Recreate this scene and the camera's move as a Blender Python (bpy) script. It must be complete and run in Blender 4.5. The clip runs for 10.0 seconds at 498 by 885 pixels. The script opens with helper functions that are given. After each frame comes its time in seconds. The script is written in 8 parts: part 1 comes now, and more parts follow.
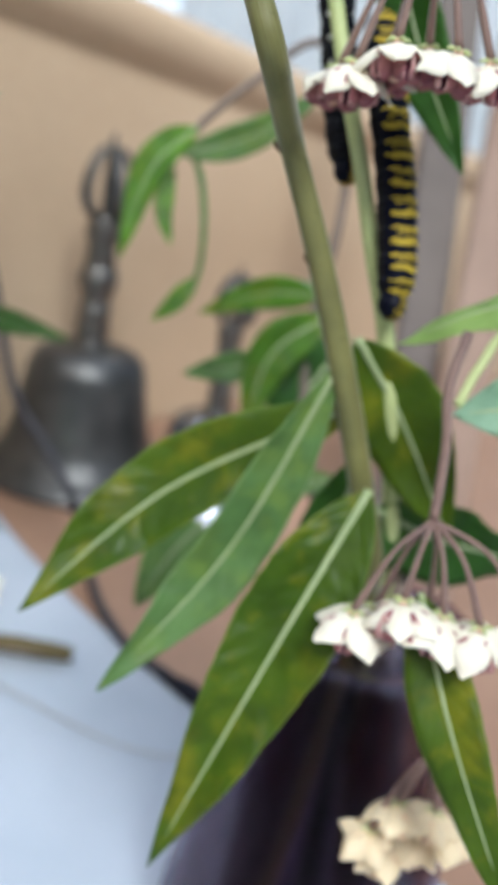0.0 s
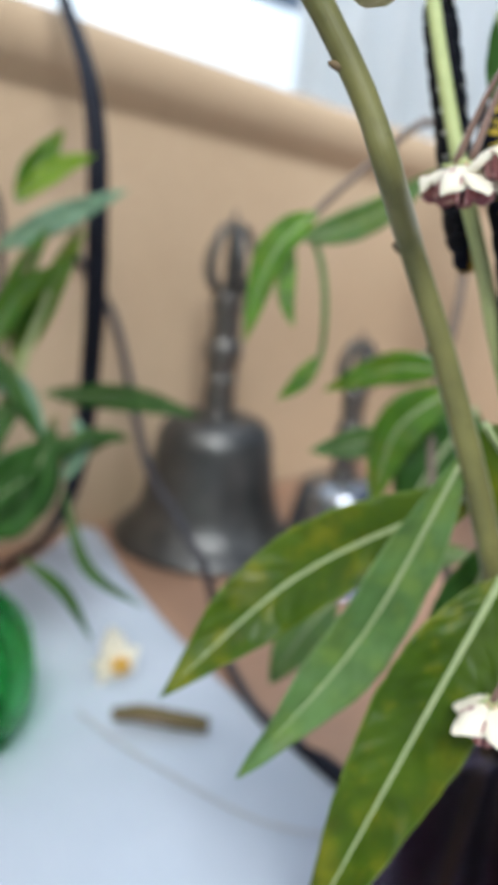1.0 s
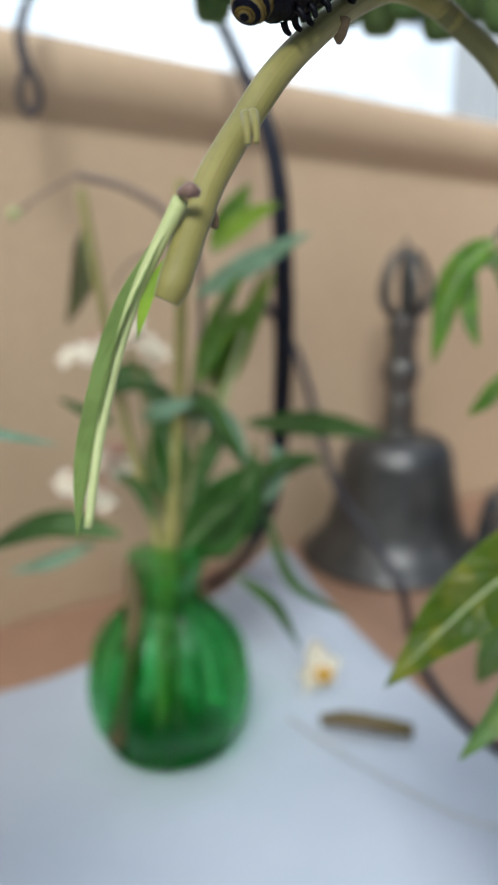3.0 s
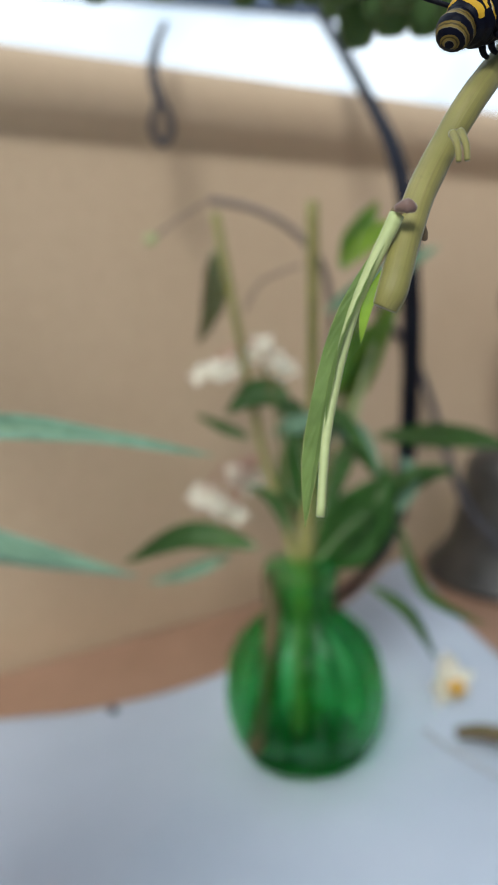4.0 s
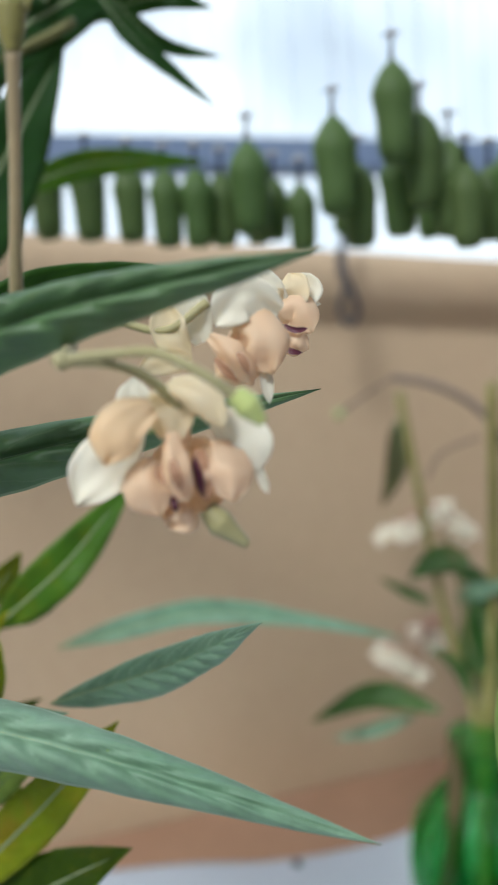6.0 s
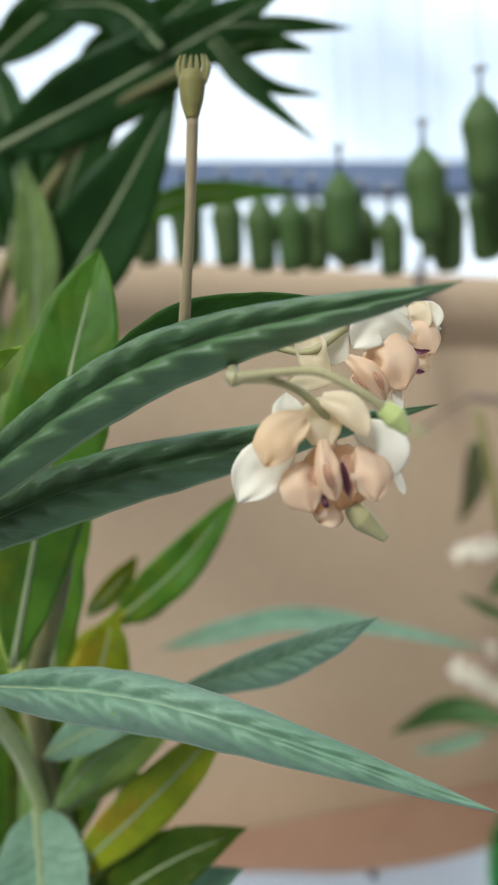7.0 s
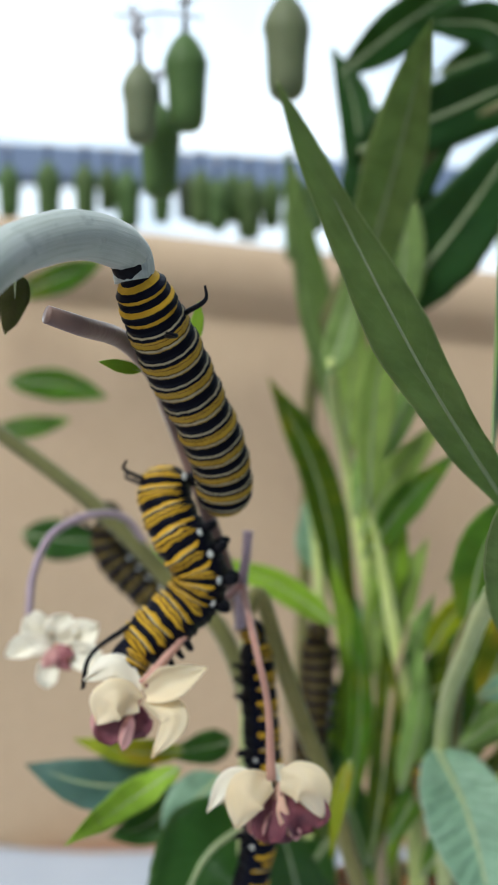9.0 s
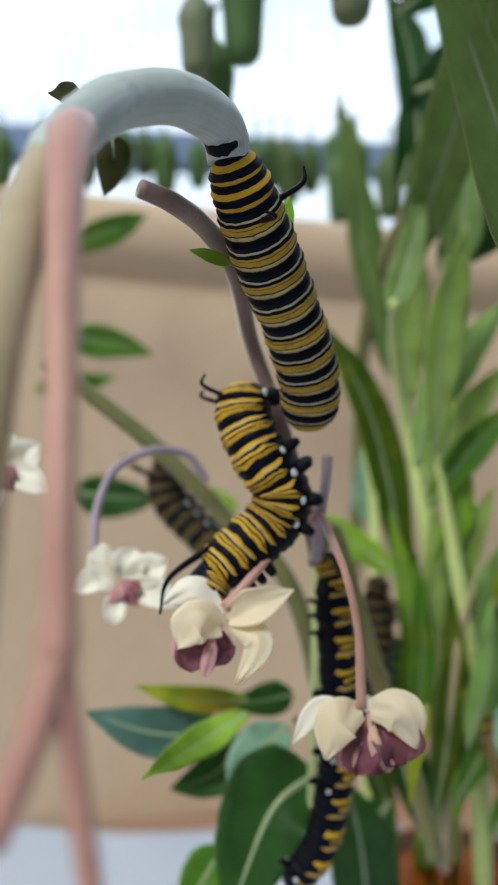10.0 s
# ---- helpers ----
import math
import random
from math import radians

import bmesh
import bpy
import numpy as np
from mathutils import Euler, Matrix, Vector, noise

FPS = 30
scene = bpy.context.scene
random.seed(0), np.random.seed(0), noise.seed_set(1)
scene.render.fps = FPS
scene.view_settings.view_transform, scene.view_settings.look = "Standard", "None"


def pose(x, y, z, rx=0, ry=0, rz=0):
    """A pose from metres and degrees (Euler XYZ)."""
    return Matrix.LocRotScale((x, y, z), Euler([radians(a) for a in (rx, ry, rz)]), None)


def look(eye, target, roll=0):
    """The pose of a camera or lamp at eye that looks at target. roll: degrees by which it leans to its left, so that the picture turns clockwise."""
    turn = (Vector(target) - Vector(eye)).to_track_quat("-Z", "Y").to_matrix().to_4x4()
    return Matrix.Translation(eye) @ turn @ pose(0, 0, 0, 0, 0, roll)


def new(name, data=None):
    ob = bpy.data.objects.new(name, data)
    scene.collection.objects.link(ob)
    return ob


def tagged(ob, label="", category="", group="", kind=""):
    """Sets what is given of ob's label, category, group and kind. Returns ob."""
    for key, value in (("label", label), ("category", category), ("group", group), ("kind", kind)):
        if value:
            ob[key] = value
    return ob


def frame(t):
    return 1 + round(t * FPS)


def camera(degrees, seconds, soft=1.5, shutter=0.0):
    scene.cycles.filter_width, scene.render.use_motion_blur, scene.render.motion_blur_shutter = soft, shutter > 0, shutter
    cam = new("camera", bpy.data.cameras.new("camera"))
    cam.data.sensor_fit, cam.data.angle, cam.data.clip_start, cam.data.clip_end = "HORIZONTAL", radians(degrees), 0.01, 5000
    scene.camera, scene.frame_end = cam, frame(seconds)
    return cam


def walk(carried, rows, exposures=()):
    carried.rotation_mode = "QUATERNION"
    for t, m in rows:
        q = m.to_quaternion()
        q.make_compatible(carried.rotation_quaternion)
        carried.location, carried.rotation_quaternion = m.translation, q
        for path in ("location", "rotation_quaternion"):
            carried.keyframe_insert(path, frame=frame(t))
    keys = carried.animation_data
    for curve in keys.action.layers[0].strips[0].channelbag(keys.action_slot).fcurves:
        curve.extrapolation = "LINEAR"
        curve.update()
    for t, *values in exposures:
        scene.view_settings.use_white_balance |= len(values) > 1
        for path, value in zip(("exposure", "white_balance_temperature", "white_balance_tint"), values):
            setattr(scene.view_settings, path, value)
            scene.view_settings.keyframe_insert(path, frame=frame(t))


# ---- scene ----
# ---------- camera ----------
cam = camera(31.23, 10.0, soft=1.7)
cam.data.dof.use_dof = True
cam.data.dof.focus_distance = 0.096
cam.data.dof.aperture_fstop = 29.0
PATH = [
    (0, (-0.00000, 0.00000, 0.18858), (0.00000, 0.18983, 0.12561), 10.50),
    (0.5, (0.00143, -0.00214, 0.19549), (-0.01488, 0.18870, 0.13793), 7.62),
    (1, (-0.00140, -0.00193, 0.19589), (-0.03092, 0.18788, 0.14021), 6.01),
    (1.5, (-0.00069, -0.00779, 0.19967), (-0.04020, 0.18058, 0.14528), 4.51),
    (2, (-0.00266, -0.01511, 0.20187), (-0.05172, 0.17125, 0.14838), 2.98),
    (3.3, (-0.00663, -0.02912, 0.20094), (-0.07899, 0.15009, 0.14950), -1.02),
    (3.5, (-0.00946, -0.03204, 0.20179), (-0.08635, 0.14563, 0.15157), -1.61),
    (4, (-0.01246, -0.03682, 0.20100), (-0.10000, 0.13648, 0.15300), -2.46),
    (4.5, (-0.01629, -0.04061, 0.20374), (-0.11455, 0.12818, 0.16068), -3.04),
    (5, (-0.00853, -0.04455, 0.21336), (-0.11500, 0.12135, 0.17957), -3.93),
    (5.2, (-0.00456, -0.04654, 0.21709), (-0.11308, 0.11875, 0.18704), -4.14),
    (6.5, (-0.00427, -0.06606, 0.22476), (-0.13244, 0.08655, 0.20799), -3.38),
    (7, (-0.00294, -0.07261, 0.22459), (-0.13529, 0.07663, 0.21009), -3.51),
    (7.3, (-0.00589, -0.08105, 0.22220), (-0.14199, 0.06507, 0.21105), -3.04),
    (7.5, (-0.00869, -0.08838, 0.22221), (-0.14666, 0.05589, 0.20994), -2.60),
    (8, (-0.01747, -0.10619, 0.22590), (-0.15718, 0.03634, 0.21304), -1.56),
    (8.5, (-0.02481, -0.11999, 0.23019), (-0.16693, 0.01990, 0.21492), -0.92),
    (9, (-0.04295, -0.13488, 0.22396), (-0.18162, 0.00847, 0.20907), 0.12),
    (9.2, (-0.04655, -0.13634, 0.22132), (-0.18875, 0.00382, 0.20971), 0.12),
    (9.5, (-0.05196, -0.13853, 0.21735), (-0.19189, 0.00362, 0.20278), 0.08),
    (10, (-0.05350, -0.13719, 0.21215), (-0.19467, 0.00365, 0.19688), -0.10),
]
EXPOSURES = [(0.0, 0.15, 5700, 6), (1.0, 0.15, 5820, 6), (2.0, 0.11, 5900, 7), (3.5, -0.12, 5850, 6), (4.5, -0.26, 5800, 5), (5.2, -0.28, 5800, 5), (6.5, -0.24, 5850, 5), (7.5, -0.12, 5850, 5), (8.0, -0.01, 5850, 5), (8.5, 0.01, 5850, 5), (9.0, -0.09, 5850, 5), (10.0, -0.19, 5780, 5)]
walk(cam, [(t, look(eye, target, roll)) for t, eye, target, roll in PATH], EXPOSURES)

# ---------- daylight ----------
world = bpy.data.worlds.new("sky")
scene.world = world
world.use_nodes = True
wn = world.node_tree.nodes
sky = wn.new("ShaderNodeTexSky")
sky.sky_type = "NISHITA"
sky.sun_disc = False
sky.sun_elevation = radians(45)
sky.sun_rotation = radians(196)
sky.air_density, sky.dust_density, sky.ozone_density = 1.0, 4.0, 1.0
wn["Background"].inputs["Strength"].default_value = 0.10
world.node_tree.links.new(sky.outputs["Color"], wn["Background"].inputs["Color"])
sun = new("sun", bpy.data.lights.new("sun", "SUN"))
sun.data.energy = 3.0
sun.data.angle = radians(18)
sun.data.color = (1.0, 0.97, 0.92)
sun.matrix_world = look((0.16, -0.82, 1.18), (-0.1, 0.2, 0.1))

window_light = new("window_light", bpy.data.lights.new("window_light", "AREA"))
window_light.data.shape = "RECTANGLE"
window_light.data.size, window_light.data.size_y = 2.0, 0.7
window_light.data.energy = 8.5
window_light.data.color = (0.90, 0.96, 1.0)
window_light.matrix_world = look((-0.50, 0.62, 1.25), (-0.08, 0.12, 0.1))


# ---------- material tools ----------
class Nodes:
    """Small wrapper to wire node materials."""

    def __init__(self, name):
        self.mat = bpy.data.materials.new(name)
        self.mat.use_nodes = True
        self.t = self.mat.node_tree
        self.bsdf = self.t.nodes["Principled BSDF"]

    def node(self, kind, **values):
        n = self.t.nodes.new("ShaderNode" + kind)
        for key, value in values.items():
            if key.startswith("op"):
                n.operation = value
        return n

    def link(self, a, b):
        self.t.links.new(a, b)

    def math(self, op, a, b=None):
        n = self.node("Math", op=op)
        for i, v in enumerate((a, b)):
            if v is None:
                continue
            if isinstance(v, (int, float)):
                n.inputs[i].default_value = v
            else:
                self.link(v, n.inputs[i])
        return n.outputs[0]

    def noise(self, scale, detail=4.0, coords="Object", rough=0.55):
        c = self.node("TexCoord")
        n = self.node("TexNoise")
        n.inputs["Scale"].default_value = scale
        n.inputs["Detail"].default_value = detail
        n.inputs["Roughness"].default_value = rough
        self.link(c.outputs[coords], n.inputs["Vector"])
        return n.outputs["Fac"]

    def ramp(self, fac, stops, hard=False):
        r = self.node("ValToRGB")
        r.color_ramp.interpolation = "CONSTANT" if hard else "LINEAR"
        while len(r.color_ramp.elements) < len(stops):
            r.color_ramp.elements.new(0.5)
        for e, (p, c) in zip(r.color_ramp.elements, stops):
            e.position, e.color = p, (*c, 1.0)
        self.link(fac, r.inputs["Fac"])
        return r.outputs["Color"]

    def mix(self, fac, a, b, blend="MIX"):
        m = self.node("MixRGB")
        m.blend_type = blend
        for i, v in enumerate((fac, a, b)):
            if isinstance(v, (int, float)):
                m.inputs[i].default_value = v
            elif isinstance(v, tuple):
                m.inputs[i].default_value = (*v, 1.0)
            else:
                self.link(v, m.inputs[i])
        return m.outputs[0]

    def bump(self, height, strength=0.3, distance=0.001):
        b = self.node("Bump")
        b.inputs["Strength"].default_value = strength
        b.inputs["Distance"].default_value = distance
        self.link(height, b.inputs["Height"])
        self.link(b.outputs["Normal"], self.bsdf.inputs["Normal"])
        return b

    def set(self, **values):
        for key, v in values.items():
            s = self.bsdf.inputs[key.replace("_", " ")]
            if isinstance(v, tuple):
                s.default_value = (*v, 1.0)
            elif isinstance(v, (int, float)):
                s.default_value = v
            else:
                self.link(v, s)
        return self


def plain(name, a, b, scale, rough=0.6, bump=0.2, dist=0.0006, metal=0.0, fine=0, fuzz=0.0):
    """A surface whose colour drifts between a and b, with grain."""
    m = Nodes(name)
    big = m.noise(scale)
    small = m.noise(fine or scale * 9, 3.0)
    col = m.mix(m.math("MULTIPLY", small, 0.45), m.ramp(big, [(0.3, a), (0.7, b)]), tuple(0.6 * v for v in a))
    m.set(Base_Color=col, Roughness=rough, Metallic=metal, Sheen_Weight=fuzz, Sheen_Roughness=0.35)
    m.bump(small, bump, dist)
    return m.mat


def translucent(m, colour, share):
    """Adds light that passes through a thin leaf or petal."""
    tr = m.node("BsdfTranslucent")
    if isinstance(colour, tuple):
        tr.inputs["Color"].default_value = (*colour, 1.0)
    else:
        m.link(colour, tr.inputs["Color"])
    mx = m.node("MixShader")
    mx.inputs[0].default_value = share
    m.link(m.bsdf.outputs[0], mx.inputs[1])
    m.link(tr.outputs[0], mx.inputs[2])
    m.link(mx.outputs[0], m.t.nodes["Material Output"].inputs["Surface"])


def leaf_material(name, a, b, vein, rough, sheen, blotch=None, relief=0.2, share=0.35, marks=0.24, through_col=(0.30, 0.46, 0.03), fuzz=0.0):
    """Leaf skin with side veins that run from the midrib to the edge; share of light passes through, marks sets how pale the veins are."""
    m = Nodes(name)
    uv = m.node("UVMap")
    uv.uv_map = "leaf"
    sep = m.node("SeparateXYZ")
    m.link(uv.outputs["UV"], sep.inputs[0])
    s, v = sep.outputs[0], sep.outputs[1]
    across = m.math("ABSOLUTE", m.math("SUBTRACT", v, 0.5))
    wob = m.noise(130.0, 4.0)
    run = m.math("SUBTRACT", m.math("MULTIPLY", s, 13.0), m.math("MULTIPLY", m.math("POWER", across, 1.3), 5.0))
    run = m.math("ADD", run, m.math("MULTIPLY", wob, 1.5))
    run = m.math("ADD", run, m.math("MULTIPLY", m.math("GREATER_THAN", v, 0.5), 0.4))
    saw = m.math("ABSOLUTE", m.math("SUBTRACT", m.math("FRACT", run), 0.5))
    line = m.math("MAXIMUM", m.math("SUBTRACT", 1.0, m.math("MULTIPLY", saw, 16.0)), 0.0)
    pillow = m.math("POWER", m.math("MULTIPLY", saw, 2.0), 0.5)
    big, small = m.noise(45.0), m.noise(900.0, 2.0)
    patch = m.noise(190.0, 3.0)
    col = m.ramp(big, [(0.32, a), (0.68, b)])
    if blotch:
        col = m.mix(m.ramp(m.noise(75.0, 3.0), [(0.52, (0, 0, 0)), (0.70, (1, 1, 1))]), col, blotch)
        col = m.mix(m.ramp(m.noise(240.0, 4.0), [(0.56, (0, 0, 0)), (0.70, (0.6, 0.6, 0.6))]), col, blotch)
    col = m.mix(m.ramp(m.noise(170.0, 4.0), [(0.42, (0, 0, 0)), (0.72, (0.7, 0.7, 0.7))]), col, tuple(0.5 * c for c in a))
    col = m.mix(m.math("MULTIPLY", small, 0.35), col, tuple(0.55 * c for c in a))
    col = m.mix(m.math("MULTIPLY", m.math("MULTIPLY", line, patch), marks), col, vein)
    col = m.mix(m.math("MULTIPLY", m.math("GREATER_THAN", across, 0.478), 0.45), col, vein)
    col = m.mix(m.ramp(m.noise(330.0, 2.0), [(0.72, (0, 0, 0)), (0.80, (0.35, 0.35, 0.35))]), col, (0.15, 0.11, 0.03))
    gloss = m.math("ADD", m.math("MULTIPLY", patch, 0.22), rough - 0.10)
    m.set(Base_Color=col, Roughness=gloss, Specular_IOR_Level=0.55 * sheen, Sheen_Weight=fuzz, Sheen_Roughness=0.4)
    m.bump(m.math("ADD", m.math("MULTIPLY", pillow, m.math("ADD", patch, 0.35)), m.math("ADD", m.math("MULTIPLY", small, 0.25), m.math("MULTIPLY", patch, 0.8))), relief, 0.0006)
    translucent(m, m.mix(0.5, col, through_col), share)
    return m.mat


def bark(name, a, b, streak):
    """Grey stem skin with fine streaks along it."""
    m = Nodes(name)
    uv = m.node("UVMap")
    uv.uv_map = "leaf"
    s = m.node("Mapping")
    s.inputs["Scale"].default_value = (5.0, 42.0, 1.0)
    m.link(uv.outputs["UV"], s.inputs["Vector"])
    n = m.node("TexNoise")
    n.inputs["Scale"].default_value = 1.0
    n.inputs["Detail"].default_value = 5.0
    m.link(s.outputs[0], n.inputs["Vector"])
    col = m.ramp(m.noise(110.0, 4.0), [(0.3, a), (0.7, b)])
    col = m.mix(m.ramp(n.outputs["Fac"], [(0.45, (0, 0, 0)), (0.75, (0.40, 0.40, 0.40))]), col, streak)
    col = m.mix(m.ramp(m.noise(320.0, 3.0), [(0.60, (0, 0, 0)), (0.74, (0.5, 0.5, 0.5))]), col, tuple(0.55 * c for c in a))
    m.set(Base_Color=col, Roughness=0.6, Sheen_Weight=0.4, Sheen_Roughness=0.3)
    m.bump(n.outputs["Fac"], 0.22, 0.0004)
    return m.mat


# ---------- materials ----------
LEAF_DARK = leaf_material("leaf_dark", (0.034, 0.102, 0.019), (0.060, 0.150, 0.031), (0.15, 0.22, 0.08), 0.45, 0.3)
# Darker leaf copy: the shade of the backlit fan is put into its colour.
LEAF_SHADED = leaf_material("leaf_shaded", (0.019, 0.064, 0.015), (0.034, 0.094, 0.023), (0.10, 0.16, 0.06), 0.45, 0.3, share=0.28)
LEAF_OLIVE = leaf_material("leaf_olive", (0.052, 0.106, 0.004), (0.100, 0.160, 0.008), (0.22, 0.30, 0.05), 0.42, 0.5, (0.27, 0.26, 0.010), 0.3, marks=0.14)
LEAF_MID = leaf_material("leaf_green", (0.090, 0.225, 0.018), (0.152, 0.318, 0.030), (0.28, 0.38, 0.10), 0.45, 0.5, (0.26, 0.30, 0.015), share=0.42, through_col=(0.36, 0.54, 0.03))
LEAF_YOUNG = leaf_material("leaf_young", (0.325, 0.538, 0.034), (0.426, 0.627, 0.062), (0.56, 0.66, 0.25), 0.45, 0.5, None, 0.1, 0.45, through_col=(0.42, 0.60, 0.03))
LEAF_LIME = leaf_material("leaf_lime_underside", (0.437, 0.594, 0.134), (0.560, 0.694, 0.202), (0.62, 0.70, 0.33), 0.55, 0.4, share=0.5, through_col=(0.62, 0.72, 0.14))
LEAF_YELLOW = leaf_material("leaf_yellowing", (0.30, 0.39, 0.010), (0.44, 0.46, 0.018), (0.52, 0.54, 0.10), 0.5, 0.4, (0.55, 0.28, 0.02))
LEAF_BLUE = leaf_material("leaf_blue_green", (0.205, 0.365, 0.220), (0.300, 0.455, 0.310), (0.48, 0.58, 0.40), 0.52, 0.8, None, 0.10, 0.16, 0.05, fuzz=0.12)
LEAF_SAGE = leaf_material("leaf_sage", (0.123, 0.234, 0.070), (0.172, 0.295, 0.098), (0.34, 0.47, 0.22), 0.42, 0.5, (0.22, 0.32, 0.06), marks=0.14)
LEAF_UNDER = leaf_material("leaf_underside", (0.282, 0.444, 0.114), (0.378, 0.546, 0.162), (0.48, 0.58, 0.26), 0.6, 0.3)
RIB = plain("leaf_rib", (0.295, 0.369, 0.164), (0.377, 0.435, 0.221), 160, 0.5, 0.1)
STEM = bark("stem_green", (0.112, 0.108, 0.030), (0.180, 0.170, 0.048), (0.20, 0.21, 0.08))
STEM_PALE = plain("stem_pale", (0.400, 0.462, 0.179), (0.538, 0.593, 0.262), 70, 0.55, 0.25, 0.0003, fuzz=0.2)
STEM_PED = plain("stem_straw", (0.40, 0.36, 0.16), (0.50, 0.45, 0.24), 120, 0.55, 0.2, 0.0003, fuzz=0.3)
STEM_TAN = plain("stem_tan", (0.36, 0.27, 0.14), (0.48, 0.38, 0.21), 60, 0.55, 0.25, 0.0003, fuzz=0.5)
STEM_LIME = plain("stem_lime", (0.473, 0.561, 0.154), (0.616, 0.682, 0.242), 60, 0.5, 0.25, 0.0003, fuzz=0.5)
STEM_ARCH = bark("stem_arch", (0.195, 0.180, 0.040), (0.280, 0.250, 0.070), (0.17, 0.11, 0.045))

STEM_GREY = bark("stem_grey_bark", (0.34, 0.38, 0.33), (0.48, 0.52, 0.47), (0.20, 0.24, 0.16))
STEM_PINK = plain("stem_pink", (0.46, 0.22, 0.17), (0.55, 0.31, 0.22), 90, 0.55, 0.2, 0.0003, fuzz=0.5)
TWIG = plain("twig_brown", (0.15, 0.11, 0.085), (0.25, 0.19, 0.15), 90, 0.7, 0.4, 0.0004)
STEM_BROWN = plain("stick_olive_brown", (0.075, 0.055, 0.018), (0.13, 0.095, 0.03), 90, 0.7, 0.4, 0.0004)
SCAR = plain("leaf_scar", (0.15, 0.10, 0.05), (0.22, 0.16, 0.08), 300, 0.8, 0.4, 0.0003)
STEM_TWIG = plain("stem_brownish", (0.155, 0.090, 0.072), (0.25, 0.155, 0.115), 90, 0.6, 0.3, 0.0003, fuzz=0.5)
STEM_PURPLE = plain("stem_mauve", (0.30, 0.22, 0.26), (0.42, 0.32, 0.36), 90, 0.55, 0.2, 0.0003, fuzz=0.5)
WITHERED = leaf_material("leaf_withered", (0.045, 0.042, 0.018), (0.10, 0.08, 0.035), (0.2, 0.16, 0.1), 0.7, 0.2)
LEAF_GREY = leaf_material("leaf_grey_green", (0.080, 0.172, 0.055), (0.135, 0.238, 0.092), (0.36, 0.43, 0.24), 0.50, 1.2, None, 0.12, 0.14, 0.22, fuzz=0.06)
LEAF_DUSTY = leaf_material("leaf_dusty_green", (0.195, 0.300, 0.075), (0.265, 0.370, 0.112), (0.50, 0.54, 0.26), 0.55, 0.4, None, 0.1, 0.36, 0.14, (0.40, 0.50, 0.09), 0.05)
LEAF_DKBLUE = leaf_material("leaf_dull_blue", (0.070, 0.150, 0.125), (0.110, 0.195, 0.165), (0.15, 0.22, 0.16), 0.4, 0.5)


# ---------- building tools ----------
def origin_of(ob):
    p = Vector((0, 0, 0))
    while ob is not None:
        p += ob.location
        ob = ob.parent
    return p


def part(name, bm, material, parent=None, label="", smooth=True):
    """Links a bmesh in world coordinates as one mesh object, under a thing or a part."""
    me = bpy.data.meshes.new(name)
    if parent is not None:
        bmesh.ops.translate(bm, vec=-origin_of(parent), verts=bm.verts)
    bmesh.ops.recalc_face_normals(bm, faces=bm.faces)
    bm.to_mesh(me)
    bm.free()
    for mat in material if isinstance(material, (list, tuple)) else [material]:
        me.materials.append(mat)
    for p in me.polygons:
        p.use_smooth = smooth
    ob = new(name, me)
    if parent is not None:
        ob.parent = parent
    if label:
        ob["label"] = label
    return ob


def thing(name, place, label, category, group=""):
    ob = new(name)
    ob.empty_display_size = 0.01
    ob.location = place
    return tagged(ob, label, category, group)


def curve_points(pts, n):
    """A smooth line through the given points (Catmull-Rom)."""
    pts = [Vector(p) for p in pts]
    if len(pts) == 2:
        return [pts[0].lerp(pts[1], i / n) for i in range(n + 1)]
    ext = [2 * pts[0] - pts[1], *pts, 2 * pts[-1] - pts[-2]]
    out = []
    seg = len(pts) - 1
    for i in range(n + 1):
        u = i / n * seg
        k = min(int(u), seg - 1)
        f = u - k
        a, b, c, d = ext[k:k + 4]
        out.append(0.5 * (2 * b + (c - a) * f + (2 * a - 5 * b + 4 * c - d) * f * f + (3 * b - a - 3 * c + d) * f ** 3))
    return out


def lerp_list(vals, u):
    if not isinstance(vals, (list, tuple)):
        return vals
    x = u * (len(vals) - 1)
    k = min(int(x), len(vals) - 2)
    return vals[k] + (vals[k + 1] - vals[k]) * (x - k)


def sweep(pts, radius, n=0, seg=10, lumpy=0.0, closed=True, uv=False, bm=None, squash=1.0):
    """A round tube along a smooth line; radius may be a list from start to end."""
    line = curve_points(pts, n or 8 * (len(pts) - 1))
    bm = bm or bmesh.new()
    layer = bm.loops.layers.uv.get("leaf") or (bm.loops.layers.uv.new("leaf") if uv else None)
    side = None
    rings = []
    for i, p in enumerate(line):
        d = (line[min(i + 1, len(line) - 1)] - line[max(i - 1, 0)]).normalized()
        if side is None:
            side = d.orthogonal().normalized()
        side = (side - d * side.dot(d)).normalized()
        up = d.cross(side)
        u = i / (len(line) - 1)
        r = lerp_list(radius, u)
        ring = []
        for k in range(seg):
            a = 2 * math.pi * k / seg
            q = r * (1 + lumpy * noise.noise(p * 400 + Vector((k, 0, 0))))
            ring.append(bm.verts.new(p + side * math.cos(a) * q + up * math.sin(a) * q * squash))
        rings.append(ring)
    for i in range(len(rings) - 1):
        for k in range(seg):
            j = (k + 1) % seg
            f = bm.faces.new((rings[i][k], rings[i][j], rings[i + 1][j], rings[i + 1][k]))
            if layer:
                us = (i, i, i + 1, i + 1)
                vs = (k, k + 1, k + 1, k)
                for loop, uu, vv in zip(f.loops, us, vs):
                    loop[layer].uv = (uu / (len(rings) - 1), vv / seg)
    if closed:
        for ring in (rings[0], rings[-1]):
            bm.faces.new(ring)
    return bm


